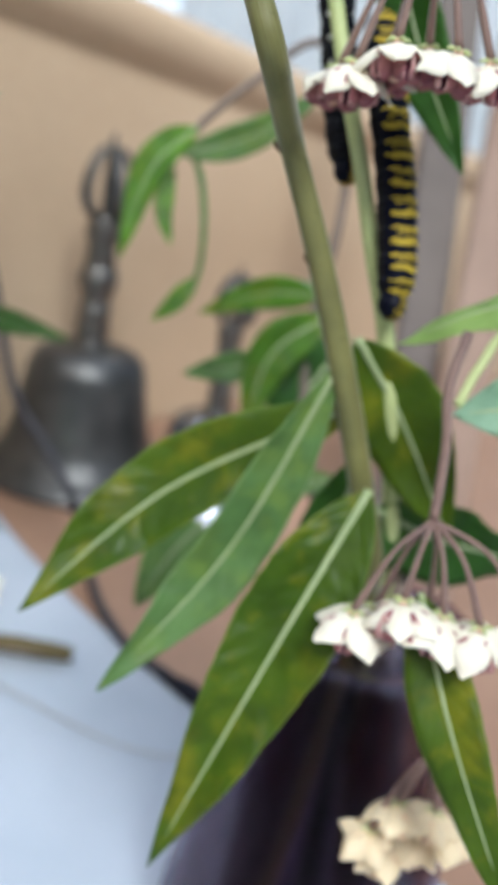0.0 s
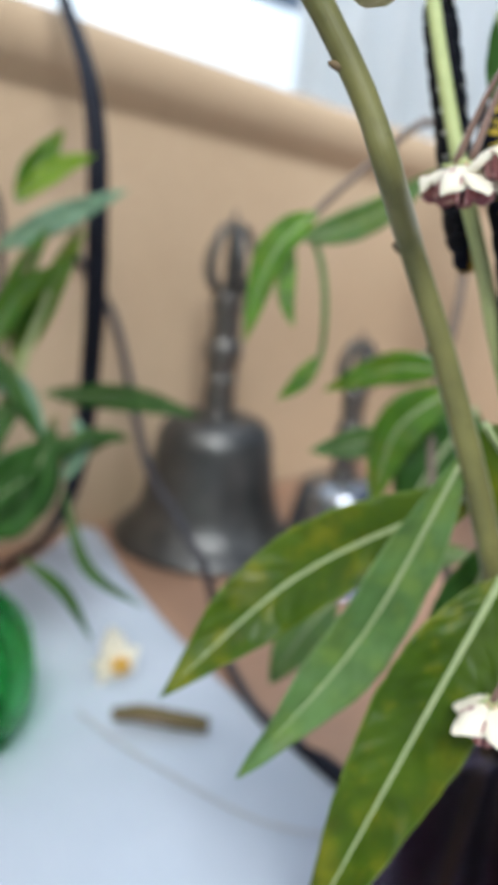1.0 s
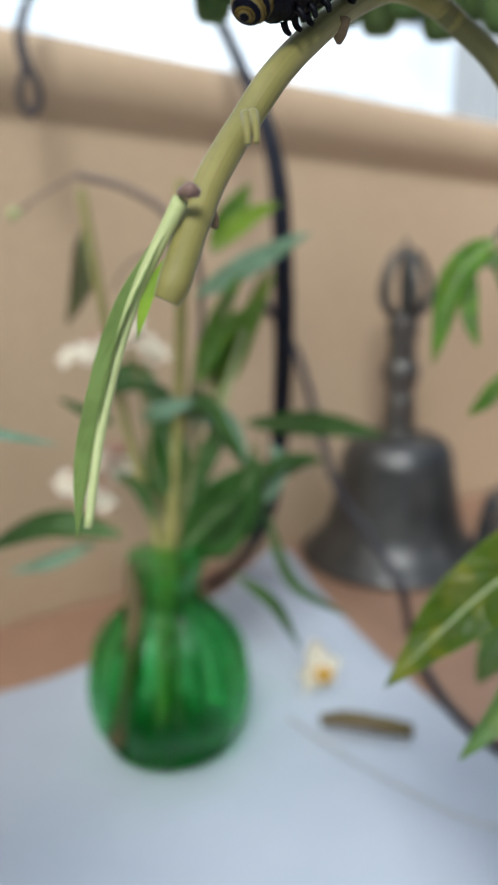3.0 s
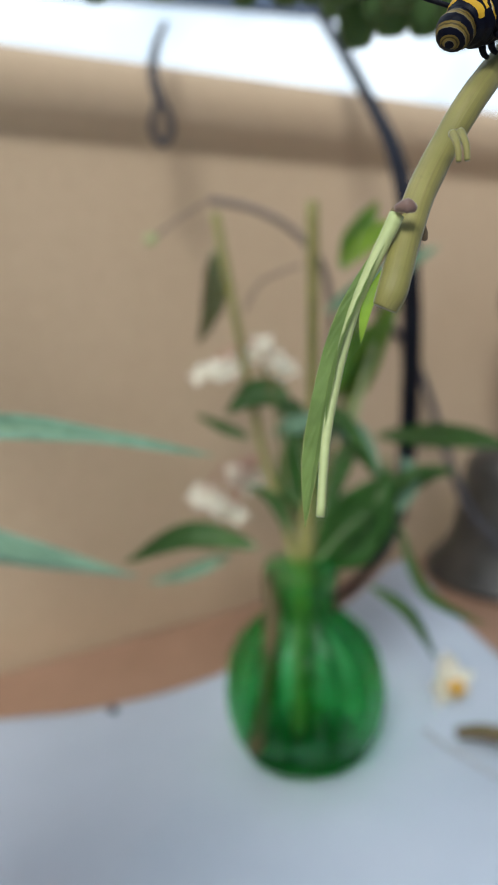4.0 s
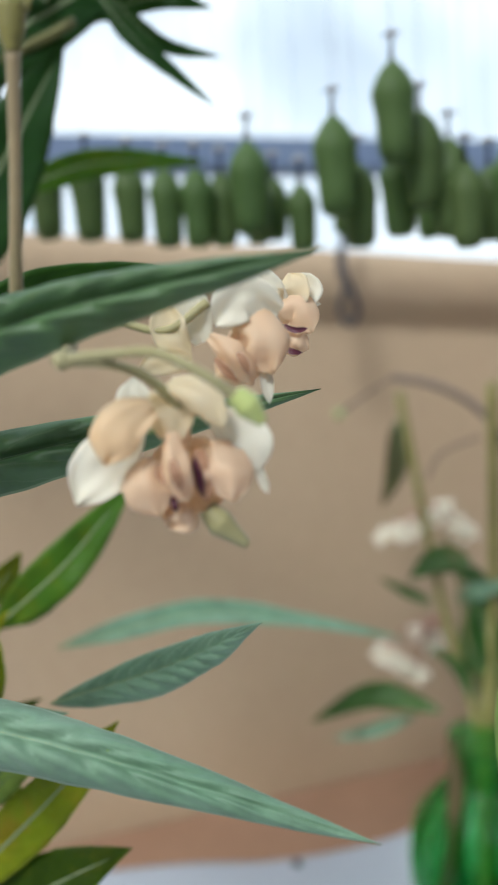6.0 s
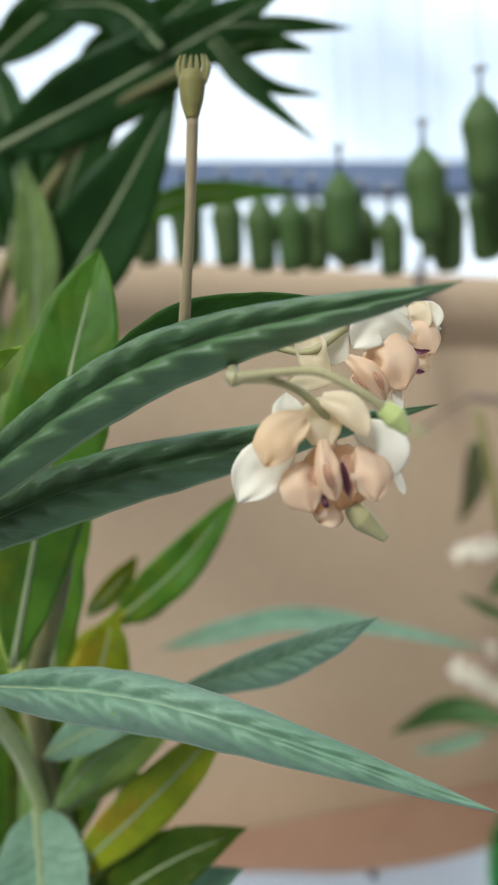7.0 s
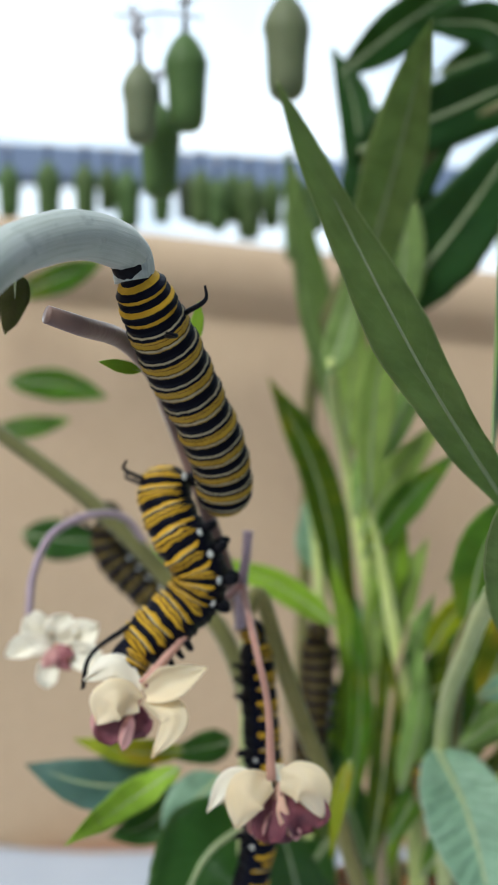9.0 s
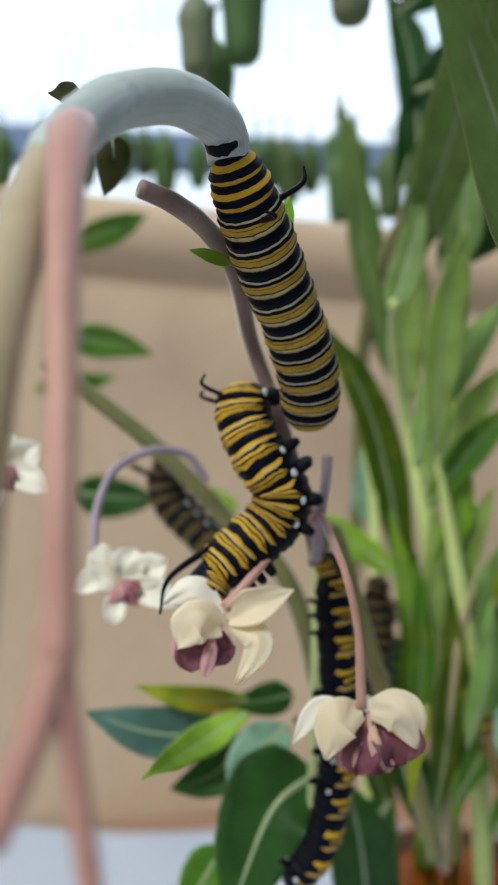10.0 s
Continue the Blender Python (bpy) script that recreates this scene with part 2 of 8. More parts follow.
def lathe(profile, centre, seg=48, flutes=0, depth=0.0):
    """Turned shape: (radius, height) pairs round a vertical axis."""
    bm = bmesh.new()
    c = Vector(centre)
    rings = []
    for r, z in profile:
        ring = []
        for k in range(seg):
            a = 2 * math.pi * k / seg
            q = max(r, 1e-5) * (1 + depth * (abs(math.sin(a * flutes / 2)) - 0.6) * min(1, r / 0.02) if flutes else 1)
            ring.append(bm.verts.new(c + Vector((math.cos(a) * q, math.sin(a) * q, z))))
        rings.append(ring)
    for a, b in zip(rings, rings[1:]):
        for k in range(seg):
            j = (k + 1) % seg
            bm.faces.new((a[k], a[j], b[j], b[k]))
    bm.faces.new(rings[0])
    bm.faces.new(rings[-1])
    return bm


def slab(corners, z0, z1, bevel=0.0):
    """An upright prism over a plan outline."""
    bm = bmesh.new()
    low = [bm.verts.new((x, y, z0)) for x, y in corners]
    high = [bm.verts.new((x, y, z1)) for x, y in corners]
    bm.faces.new(low)
    bm.faces.new(high)
    n = len(low)
    for i in range(n):
        j = (i + 1) % n
        bm.faces.new((low[i], low[j], high[j], high[i]))
    if bevel:
        bmesh.ops.bevel(bm, geom=bm.edges[:], offset=bevel, segments=2, affect="EDGES")
    return bm


def block(centre, size, rz=0.0, bevel=0.0, tilt=(0, 0)):
    bm = bmesh.new()
    bmesh.ops.create_cube(bm, size=1.0)
    bmesh.ops.scale(bm, vec=size, verts=bm.verts)
    if bevel:
        bmesh.ops.bevel(bm, geom=bm.edges[:], offset=bevel, segments=2, affect="EDGES")
    bmesh.ops.transform(bm, matrix=pose(*centre, tilt[0], tilt[1], rz), verts=bm.verts)
    return bm


# ---------- the setting ----------
WALL_AZ = 34.0
WD = Vector((math.sin(radians(WALL_AZ)), math.cos(radians(WALL_AZ)), 0))
WN = Vector((WD.y, -WD.x, 0))
W0 = WN * -0.392


def on_wall(s, out, z):
    """A place s metres along the tan wall and so far out from its face."""
    return W0 + WD * s + WN * out + Vector((0, 0, z))


def rim(s):
    """The height of the wall's top edge, which drops a little towards its far end."""
    return 0.2870 - 0.077 * s


def build_wall():
    """Tan rendered wall: a face, a rounded cap with a shallow groove under it."""
    prof = [(0.0, -0.12, 0), (0.0, 0.12, 0), (0.0, -0.050, 1), (-0.004, -0.043, 1), (-0.004, -0.036, 1), (0.003, -0.030, 1),
            (0.005, -0.018, 1), (0.002, -0.007, 1), (-0.007, -0.001, 1), (-0.03, 0.0, 1), (-0.06, -0.01, 1), (-0.06, -0.3, 1)]
    bm = bmesh.new()
    rows = []
    for i in range(61):
        s = -0.9 + 2.4 * i / 60
        rows.append([bm.verts.new(on_wall(s, o, z + (rim(s) if top else 0))) for o, z, top in prof])
    for a, b in zip(rows, rows[1:]):
        for k in range(len(prof) - 1):
            bm.faces.new((a[k], a[k + 1], b[k + 1], b[k]))
    wall = part("wall_low", bm, WALL_TAN)
    tagged(wall, "tan rendered low wall with a rounded cap behind the table", "wall", kind="structure")


WALL_TAN = plain("tan_render", (0.545, 0.394, 0.246), (0.605, 0.447, 0.288), 6, 0.85, 0.25, 0.0008, fine=220)
WOOD = plain("reddish_table_wood", (0.32, 0.185, 0.115), (0.40, 0.24, 0.155), 14, 0.5, 0.15, 0.0004)
CLOTH = plain("white_cloth", (0.45, 0.50, 0.57), (0.54, 0.58, 0.65), 12, 0.9, 0.35, 0.0003, fine=1400)
CREASE = plain("brownish_crease", (0.42, 0.38, 0.33), (0.55, 0.52, 0.48), 60, 0.9, 0.2, 0.0003)
RAIL_BLUE = plain("blue_grey_paint", (0.20, 0.27, 0.42), (0.27, 0.35, 0.51), 10, 0.6, 0.1)
# Grey-brown wood of a jamb in shade; the shade is part of this colour.
POST_SHADED = plain("shaded_greyish_wood", (0.115, 0.092, 0.078), (0.160, 0.130, 0.110), 20, 0.7, 0.2)
POST_WOOD = plain("pinkish_wood", (0.230, 0.140, 0.092), (0.290, 0.185, 0.127), 20, 0.6, 0.2)
FLOOR_GREY = plain("grey_floor", (0.28, 0.27, 0.26), (0.36, 0.35, 0.33), 4, 0.8, 0.2)
PAINT_WHITE = plain("white_paint", (0.72, 0.72, 0.70), (0.80, 0.80, 0.78), 3, 0.6, 0.1)
build_wall()


def build_table():
    near = [on_wall(-0.9, 0.9, 0), on_wall(0.95, 0.9, 0), on_wall(0.95, 0.0003, 0), on_wall(-0.9, 0.0003, 0)]
    table = thing("table", (0.1, 0.0, -0.034), "reddish brown wooden table under a white cloth", "table")
    part("tabletop", slab([(p.x, p.y) for p in near], -0.034, -0.004, 0.003), WOOD, table, smooth=False)
    for s, o in ((-0.85, 0.08), (-0.85, 0.85), (0.9, 0.08), (0.9, 0.85)):
        p = on_wall(s, o, -0.392)
        part("leg", block(p, (0.05, 0.05, 0.715), -WALL_AZ, 0.004), WOOD, table, smooth=False)


def build_cloth():
    """A white cloth whose far edge runs to a corner near the bells; soft creases."""
    edge = [(-0.62, 0.02), (-0.42, 0.075), (-0.286, 0.203), (-0.232, 0.243), (-0.196, 0.291), (-0.171, 0.372), (-0.161, 0.452),
            (-0.120, 0.400), (-0.084, 0.354), (-0.033, 0.298), (0.003, 0.268), (0.08, 0.205), (0.22, 0.09)]
    bm = bmesh.new()
    rows = []
    n = 96
    line = curve_points([(x, y, 0) for x, y in edge], n)
    for p in line:
        q = Vector((0.30 * p.x + 0.06, -0.55 - 0.15 * p.x, 0))
        row = []
        for j in range(49):
            f = (j / 48) ** 1.4
            v = p.lerp(q, f)
            v.z = 0.0006 * noise.noise(v * 9) + 0.0012 * noise.noise(Vector((v.x * 40, v.y * 12, 3))) * min(1, j / 6)
            v.z += 0.0030 * noise.noise(Vector((v.x * 9 + v.y * 5, v.y * 3.5 - v.x * 2, 8))) * min(1, j / 8)
            v.z = max(v.z, -0.0012)
            v.z += 0.0014 * max(0, math.sin((v.x * 0.8 + v.y * 0.6) * 24)) ** 10 - 0.0008
            row.append(bm.verts.new(v))
        rows.append(row)
    for a, b in zip(rows, rows[1:]):
        for k in range(len(a) - 1):
            bm.faces.new((a[k], a[k + 1], b[k + 1], b[k]))
    top = bm.faces[:]
    low = bmesh.ops.extrude_face_region(bm, geom=top)
    bmesh.ops.translate(bm, vec=(0, 0, -0.0022), verts=[g for g in low["geom"] if isinstance(g, bmesh.types.BMVert)])
    cloth = tagged(part("tablecloth", bm, CLOTH), "white woven cotton cloth spread on the table", "tablecloth")
    part("crease", sweep([(-0.098, 0.276, 0.0012), (-0.080, 0.2636, 0.0016), (-0.0565, 0.2511, 0.0018), (-0.0262, 0.2387, 0.0016), (-0.0033, 0.2372, 0.0016), (0.03, 0.243, 0.0012)], 0.00035, seg=6, n=40, lumpy=0.3), CREASE, cloth, "brownish pressed crease")


build_table()
build_cloth()


def build_room():
    """Floor open to the sky, rail, backdrop; unseen walls added to cut side light."""
    f = part("floor", slab([(-3, -3), (3, -3), (3, 3), (-3, 3)], -0.85, -0.75), FLOOR_GREY)
    tagged(f, "grey stone floor", "floor", kind="structure")
    g = part("ground", slab([(-900, -900), (900, -900), (900, 900), (-900, 900)], -1.4, -1.2), FLOOR_GREY)
    tagged(g, "pale ground outside", "ground", kind="structure")
    # three walls added out of view, to lower the sky light from the sides
    for name, corners in (("wall_south", [(-3, -3.12), (3.12, -3.12), (3.12, -3), (-3, -3)]), ("wall_east", [(3, -3), (3.12, -3), (3.12, 3), (3, 3)]),
                          ("wall_west", [(-3.12, -3.12), (-3, -3.12), (-3, 0.6), (-3.12, 0.6)])):
        tagged(part(name, slab(corners, -0.75, 1.55), PAINT_WHITE, smooth=False), "plain off-white wall added out of view to cut side light", "wall", kind="structure")
    a = on_wall(-1.5, -0.30, 0)
    b = on_wall(2.2, -0.30, 0)
    bm = block((a + b) / 2 + Vector((0, 0, 0.388)), (0.03, 3.7, 0.028), -WALL_AZ, 0.003)
    tagged(part("window_rail", bm, RAIL_BLUE, smooth=False), "blue-grey window rail beyond the low wall", "rail", kind="structure")

    glow = Nodes("bright_overcast")
    e = glow.node("Emission")
    cloud = glow.noise(0.9, 3.0)
    glow.link(glow.ramp(cloud, [(0.35, (0.84, 0.92, 1.0)), (0.55, (0.95, 0.98, 1.0))]), e.inputs["Color"])
    glow.link(glow.math("ADD", glow.math("MULTIPLY", cloud, 1.4), 0.76), e.inputs["Strength"])
    glow.link(e.outputs[0], glow.t.nodes["Material Output"].inputs["Surface"])
    bm = block(on_wall(0.4, -4.0, 1.2), (0.02, 16.0, 5.0), -WALL_AZ)
    tagged(part("backdrop", bm, glow.mat), "bright overcast sky outside the window", "backdrop", kind="structure")


def build_curtain():
    """A thin white curtain hanging in soft folds beyond the far end of the wall."""
    bm = bmesh.new()
    rows = []
    for i in range(121):
        s = 0.60 + 1.0 * i / 120
        out = -0.16 + 0.010 * math.sin(s * 95) + 0.006 * math.sin(s * 41)
        rows.append([bm.verts.new(on_wall(s, out + d, z)) for z, d in ((0.15, 0), (0.9, 0), (0.9, -0.0015), (0.15, -0.0015))])
    for a, b in zip(rows, rows[1:]):
        for k in range(4):
            bm.faces.new((a[k], a[(k + 1) % 4], b[(k + 1) % 4], b[k]))
    m = Nodes("white_voile")
    m.set(Base_Color=m.ramp(m.noise(30.0), [(0.3, (0.88, 0.90, 0.90)), (0.7, (0.93, 0.94, 0.94))]), Roughness=0.9)
    translucent(m, (0.98, 0.99, 0.99), 0.82)
    tagged(part("curtain", bm, m.mat), "thin white curtain in soft folds at the window", "curtain")


build_room()
build_curtain()


# ---------- kinds of living things ----------
def leaf(plant, b, m, t, width, facing, skin=None, fold=0.25, wave=0.04, under=False, rib=True, curl=0.0, wide=0.42, blunt=False, pucker=0.0):
    """A lance-shaped leaf from its stalk b over m to its tip t; facing points out of the side that shows its upper skin."""
    n_long, n_wide = (120, 9) if pucker else (26, 4)
    line = curve_points([b, m, t], n_long)
    bm = bmesh.new()
    layer = bm.loops.layers.uv.new("leaf")
    face = Vector(facing)
    if under:
        face = -face
    tops, lows = [], []
    seed = Vector(b) * 37
    for i, p in enumerate(line):
        s = i / n_long
        d = (line[min(i + 1, n_long)] - line[max(i - 1, 0)]).normalized()
        nn = (face - d * face.dot(d)).normalized()
        side = d.cross(nn)
        k = wide
        w = (s / k) ** 0.75 * (2 - s / k) ** 0.75 if s < k else max(0.0, 1 - ((s - k) / (1 - k)) ** (2.8 if blunt else 1.75))
        w = 0.5 * width * max(w, 0.035 if s < 0.5 else 0.006)
        top, low = [], []
        for j in range(-n_wide, n_wide + 1):
            v = j / n_wide
            lift = fold * abs(v) * w + curl * v * v * w
            ripple = wave * width * abs(v) ** 1.6 * (math.sin(s * 17 + (2.1 if v > 0 else 0) + seed.x * 9) + noise.noise(seed + Vector((s * 6, v * 2, 0))))
            if pucker:
                cell = s * 13 - abs(v) ** 0.85 * 1.7 + (0.4 if v > 0 else 0) + 0.5 * noise.noise(seed + Vector((s * 9, v * 2, 4)))
                ripple += pucker * w * (abs(math.sin(math.pi * cell)) ** 0.75 - 0.6) * math.sin(math.pi * min(1.0, abs(v) * 1.04)) ** 0.6
            edge = w * (1 + 0.05 * noise.noise(seed + Vector((s * 22, v, 5))) * abs(v))
            q = p + side * v * edge + nn * (lift + ripple * min(1, 4 * s))
            top.append(bm.verts.new(q + nn * 0.00012 * (1.2 - abs(v))))
            low.append(bm.verts.new(q - nn * 0.00012 * (1.2 - abs(v))))
        tops.append(top)
        lows.append(low)

    def quad(vs, uvs, mat):
        f = bm.faces.new(vs)
        f.material_index = mat
        f.smooth = True
        for loop, uv in zip(f.loops, uvs):
            loop[layer].uv = uv

    last = 2 * n_wide
    for i in range(n_long):
        for j in range(last):
            uvs = [(i / n_long, j / last), (i / n_long, (j + 1) / last), ((i + 1) / n_long, (j + 1) / last), ((i + 1) / n_long, j / last)]
            quad((tops[i][j], tops[i][j + 1], tops[i + 1][j + 1], tops[i + 1][j]), uvs, 0)
            quad((lows[i][j], lows[i + 1][j], lows[i + 1][j + 1], lows[i][j + 1]), [uvs[0], uvs[3], uvs[2], uvs[1]], 1)
        for j in (0, last):
            uvs = [(i / n_long, j / last)] * 4
            vs = (tops[i][j], tops[i + 1][j], lows[i + 1][j], lows[i][j])
            quad(vs if j == 0 else vs[::-1], uvs, 0)
    bmesh.ops.remove_doubles(bm, verts=bm.verts, dist=1e-7)
    ob = part("leaf", bm, [skin or LEAF_MID, LEAF_UNDER], plant)
    if rib:
        r = (width * 0.030 + 0.00008) * (0.85 if pucker > 0.2 else 1)
        pts = []
        for i in range(0, n_long + 1, 2 if n_long < 40 else 4):
            pts.append(line[i])
        part("midrib", sweep(pts, [r * 1.4, r * 1.15, r * 0.9, r * 0.65, r * 0.12], n=24, seg=6), RIB, ob, "pale midrib")
    return ob


def stem(plant, pts, radius, skin=None, name="stem", lumpy=0.03, label=""):
    return part(name, sweep(pts, radius, seg=12, lumpy=lumpy, uv=True, n=10 * (len(pts) - 1)), skin or STEM, plant, label)


def scar(plant, at, out, r=0.0009):
    """A small stub on a stem where a leaf has fallen."""
    a, o = Vector(at), Vector(out)
    part("leaf_scar", sweep([a - o * 0.4, a + o * 0.5, a + o], [r * 1.5, r, r * 0.35], seg=7, n=6), SCAR, plant)


def petal_material(name, a, b, through_col, share):
    m = Nodes(name)
    col = m.ramp(m.noise(220.0, 3.0), [(0.3, a), (0.7, b)])
    m.set(Base_Color=col, Roughness=0.55, Subsurface_Weight=0.0)
    m.bump(m.noise(900.0, 2.0), 0.2, 0.0002)
    translucent(m, through_col, share)
    return m.mat


PETAL = petal_material("cream_petal", (0.90, 0.82, 0.60), (0.95, 0.89, 0.71), (1.0, 0.86, 0.58), 0.5)
PETAL_WHITE = petal_material("white_petal", (0.90, 0.85, 0.70), (0.95, 0.92, 0.80), (1.0, 0.95, 0.82), 0.36)
CORONA = petal_material("mauve_corona", (0.20, 0.045, 0.065), (0.44, 0.19, 0.18), (0.40, 0.12, 0.13), 0.15)
CORONA_DEEP = petal_material("maroon_corona", (0.10, 0.020, 0.040), (0.27, 0.090, 0.105), (0.30, 0.07, 0.10), 0.12)
CORONA_PALE = petal_material("peach_corona", (0.84, 0.66, 0.45), (0.90, 0.76, 0.56), (1.0, 0.74, 0.46), 0.42)
# Cream petal coloured peach, for the light that shines through it.
PETAL_LIT = petal_material("petal_lit_through", (0.92, 0.75, 0.50), (0.95, 0.83, 0.61), (1.0, 0.79, 0.50), 0.5)
LIP = petal_material("pale_pink_lip", (0.50, 0.24, 0.24), (0.72, 0.44, 0.39), (0.8, 0.46, 0.40), 0.3)
CLEFT = petal_material("deep_cleft", (0.42, 0.22, 0.12), (0.55, 0.32, 0.19), (0.3, 0.1, 0.08), 0.1)
MAROON = petal_material("maroon_cleft", (0.06, 0.010, 0.022), (0.13, 0.028, 0.05), (0.2, 0.03, 0.06), 0.1)
COLUMN = petal_material("pink_column", (0.70, 0.44, 0.31), (0.80, 0.55, 0.40), (0.8, 0.48, 0.32), 0.25)


def petal_mesh(base, out, hang, size, cup=0.5, droop=0.6):
    """One broad pointed petal, wavy and reflexed, as a thin closed shell. droop 0 spreads it flat, 1 folds it down."""
    base, out, hang = Vector(base), Vector(out).normalized(), Vector(hang).normalized()
    side = hang.cross(out).normalized()
    bm = bmesh.new()
    grids = []
    seed = base * 900
    lean = 0.5 * noise.noise(seed + Vector((7, 3, 1)))
    for skin in (0, 1):
        grid = []
        place = base.copy()
        for i in range(13):
            s = i / 12
            bend = radians(100) * droop * (0.15 + 0.95 * s ** 1.25)
            d = out * math.cos(bend) + hang * math.sin(bend) + side * lean * s * 0.5
            nn = (hang * math.cos(bend) - out * math.sin(bend)).normalized()
            if i:
                place = place + d.normalized() * size / 12
            w = size * 0.37 * (0.40 + 0.60 * math.sin(math.pi * 0.5 * min(1, s / 0.5))) * max(0.06, 1 - max(0, (s - 0.42) / 0.58) ** 2.3)
            row = []
            for j in range(-4, 5):
                v = j / 4
                q = place + side * v * w + nn * (cup * v * v * w * 0.75)
                q = q + nn * size * (0.07 * noise.noise(seed + Vector((s * 2.4, v * 1.6, 0))) + 0.045 * abs(v) * math.sin(s * 9 + 3 * v + seed.x)) * min(1, 3 * s)
                row.append(bm.verts.new(q + nn * (0.0002 if skin else 0)))
            grid.append(row)
        grids.append(grid)
    for skin, grid in enumerate(grids):
        for i in range(12):
            for j in range(8):
                vs = (grid[i][j], grid[i][j + 1], grid[i + 1][j + 1], grid[i + 1][j])
                bm.faces.new(vs if skin else vs[::-1])
    a, b = grids
    for i in range(12):
        for j in (0, 8):
            bm.faces.new((a[i][j], a[i + 1][j], b[i + 1][j], b[i][j]))
    bmesh.ops.remove_doubles(bm, verts=bm.verts, dist=1e-6)
    return bm


def hood_mesh(c, out, hang, size):
    """One corona hood: a folded pouch whose two flaring lips stand apart over a deep cleft."""
    side = hang.cross(out).normalized()
    bm = bmesh.new()
    bmesh.ops.create_uvsphere(bm, u_segments=32, v_segments=16, radius=1.0)
    for f in bm.faces:
        m = f.calc_center_median()
        front = m.x > 0.35 and m.z < 0.75
        f.material_index = 2 if front and abs(m.y) < 0.16 else 1 if front and abs(m.y) < 0.40 else 0
        f.smooth = True
    for v in bm.verts:
        x, y, z = v.co
        slit = math.exp(-(y / 0.17) ** 2) * max(0.0, x) * (1.25 if z < 0.5 else 0.4)
        lip = math.exp(-((abs(y) - 0.42) / 0.2) ** 2) * max(0.0, x) * 0.35
        flare = 1.0 + 0.42 * max(0.0, -z) - 0.45 * max(0.0, z)
        x += 0.16 * noise.noise(c * 700 + Vector((x, y * 1.6, z)) * 1.7)
        y += 0.14 * noise.noise(c * 500 + Vector((y, z * 1.5, x)) * 1.7)
        v.co = c + out * ((x - slit + lip) * size * 0.135 + 0.06 * size * max(0.0, -z)) + side * y * size * 0.118 * flare - hang * z * size * 0.180
    return bm


def flower(plant, at, hang, size, turn=0.0, white=False, pale=False, droop=0.55, crown=1.0, face=None, bare=False, hoods=True):
    """A nodding milkweed flower: five cupped petals, five hooded corona lobes round a pale column."""
    at, hang = Vector(at), Vector(hang).normalized()
    x = hang.orthogonal().normalized() if face is None else (Vector(face) - hang * hang.dot(Vector(face))).normalized()
    y = hang.cross(x)
    rng = random.Random(int(abs(at.x * 1e5) + abs(at.z * 1e4) + turn))
    col = sweep([at - hang * size * 0.05, at + hang * size * 0.1, at + hang * size * 0.3, at + hang * size * 0.37],
                [size * 0.05, size * 0.085, size * 0.085, size * 0.04], seg=10, n=10)
    head = part("flower", col, PETAL_WHITE if crown < 0.5 else CORONA_PALE if pale else COLUMN, plant, "nodding white and peach milkweed flower" if pale else "nodding cream milkweed flower with a mauve corona")
    for k in range(5):
        a = radians(turn + 72 * k + rng.uniform(-7, 7))
        out = x * math.cos(a) + y * math.sin(a)
        if not bare:
            part("petal", petal_mesh(at + out * size * 0.04, out, hang, size * rng.uniform(0.50, 0.58), rng.uniform(0.2, 0.9), droop * rng.uniform(0.75, 1.2)), PETAL_WHITE if white else PETAL, head)
        a = radians(turn + 72 * k + 36)
        out = x * math.cos(a) + y * math.sin(a)
        if hoods:
            part("corona_lobe", hood_mesh(at + hang * size * 0.22 * crown + out * size * 0.15 * crown, out, hang, size * crown), [CORONA_PALE, PETAL, CLEFT] if pale else [PETAL_WHITE, PETAL_WHITE, PETAL] if crown < 0.5 else [CORONA, LIP, MAROON], head)
        tip = at + out * size * 0.15 - hang * size * 0.02
        if bare:
            continue
        part("sepal", sweep([at - hang * size * 0.03, at.lerp(tip, 0.6) - hang * size * 0.03, tip], [size * 0.026, size * 0.022, size * 0.004], seg=6, n=6), STEM_PALE, head)
    return head


def petal_blade(head, b, m, t, width, facing, skin, cup=0.5, name="petal", blunt=1.9):
    """One broad waxy petal from its base over a middle to its tip, cupped along its length."""
    line = curve_points([b, m, t], 16)
    bm = bmesh.new()
    grids = [[], []]
    seed = Vector(t) * 800
    for i, p in enumerate(line):
        s = i / 16
        d = (line[min(i + 1, 16)] - line[max(i - 1, 0)]).normalized()
        nn = (Vector(facing) - d * Vector(facing).dot(d)).normalized()
        side = d.cross(nn)
        w = 0.5 * width * (0.45 + 0.55 * math.sin(math.pi * 0.5 * min(1, s / 0.5))) * max(0.07, 1 - max(0, (s - 0.45) / 0.55) ** blunt)
        for k, grid in enumerate(grids):
            row = []
            for j in range(-5, 6):
                f = j / 5
                bow = cup * f * f * w + 0.17 * width * noise.noise(seed + Vector((s * 2.2, f * 1.5, 1)))
                row.append(bm.verts.new(p + side * f * w * (1 + 0.10 * noise.noise(seed + Vector((s * 5, f, 6)))) + nn * (bow - 0.00016 * k)))
            grid.append(row)
    for k, grid in enumerate(grids):
        for i in range(16):
            for j in range(10):
                vs = (grid[i][j], grid[i][j + 1], grid[i + 1][j + 1], grid[i + 1][j])
                bm.faces.new(vs[::-1] if k else vs)
    for i in range(16):
        for j in (0, 10):
            bm.faces.new((grids[0][i][j], grids[0][i + 1][j], grids[1][i + 1][j], grids[1][i][j]))
    bm.faces.new(grids[0][16] + grids[1][16][::-1])
    part(name, bm, skin, head)


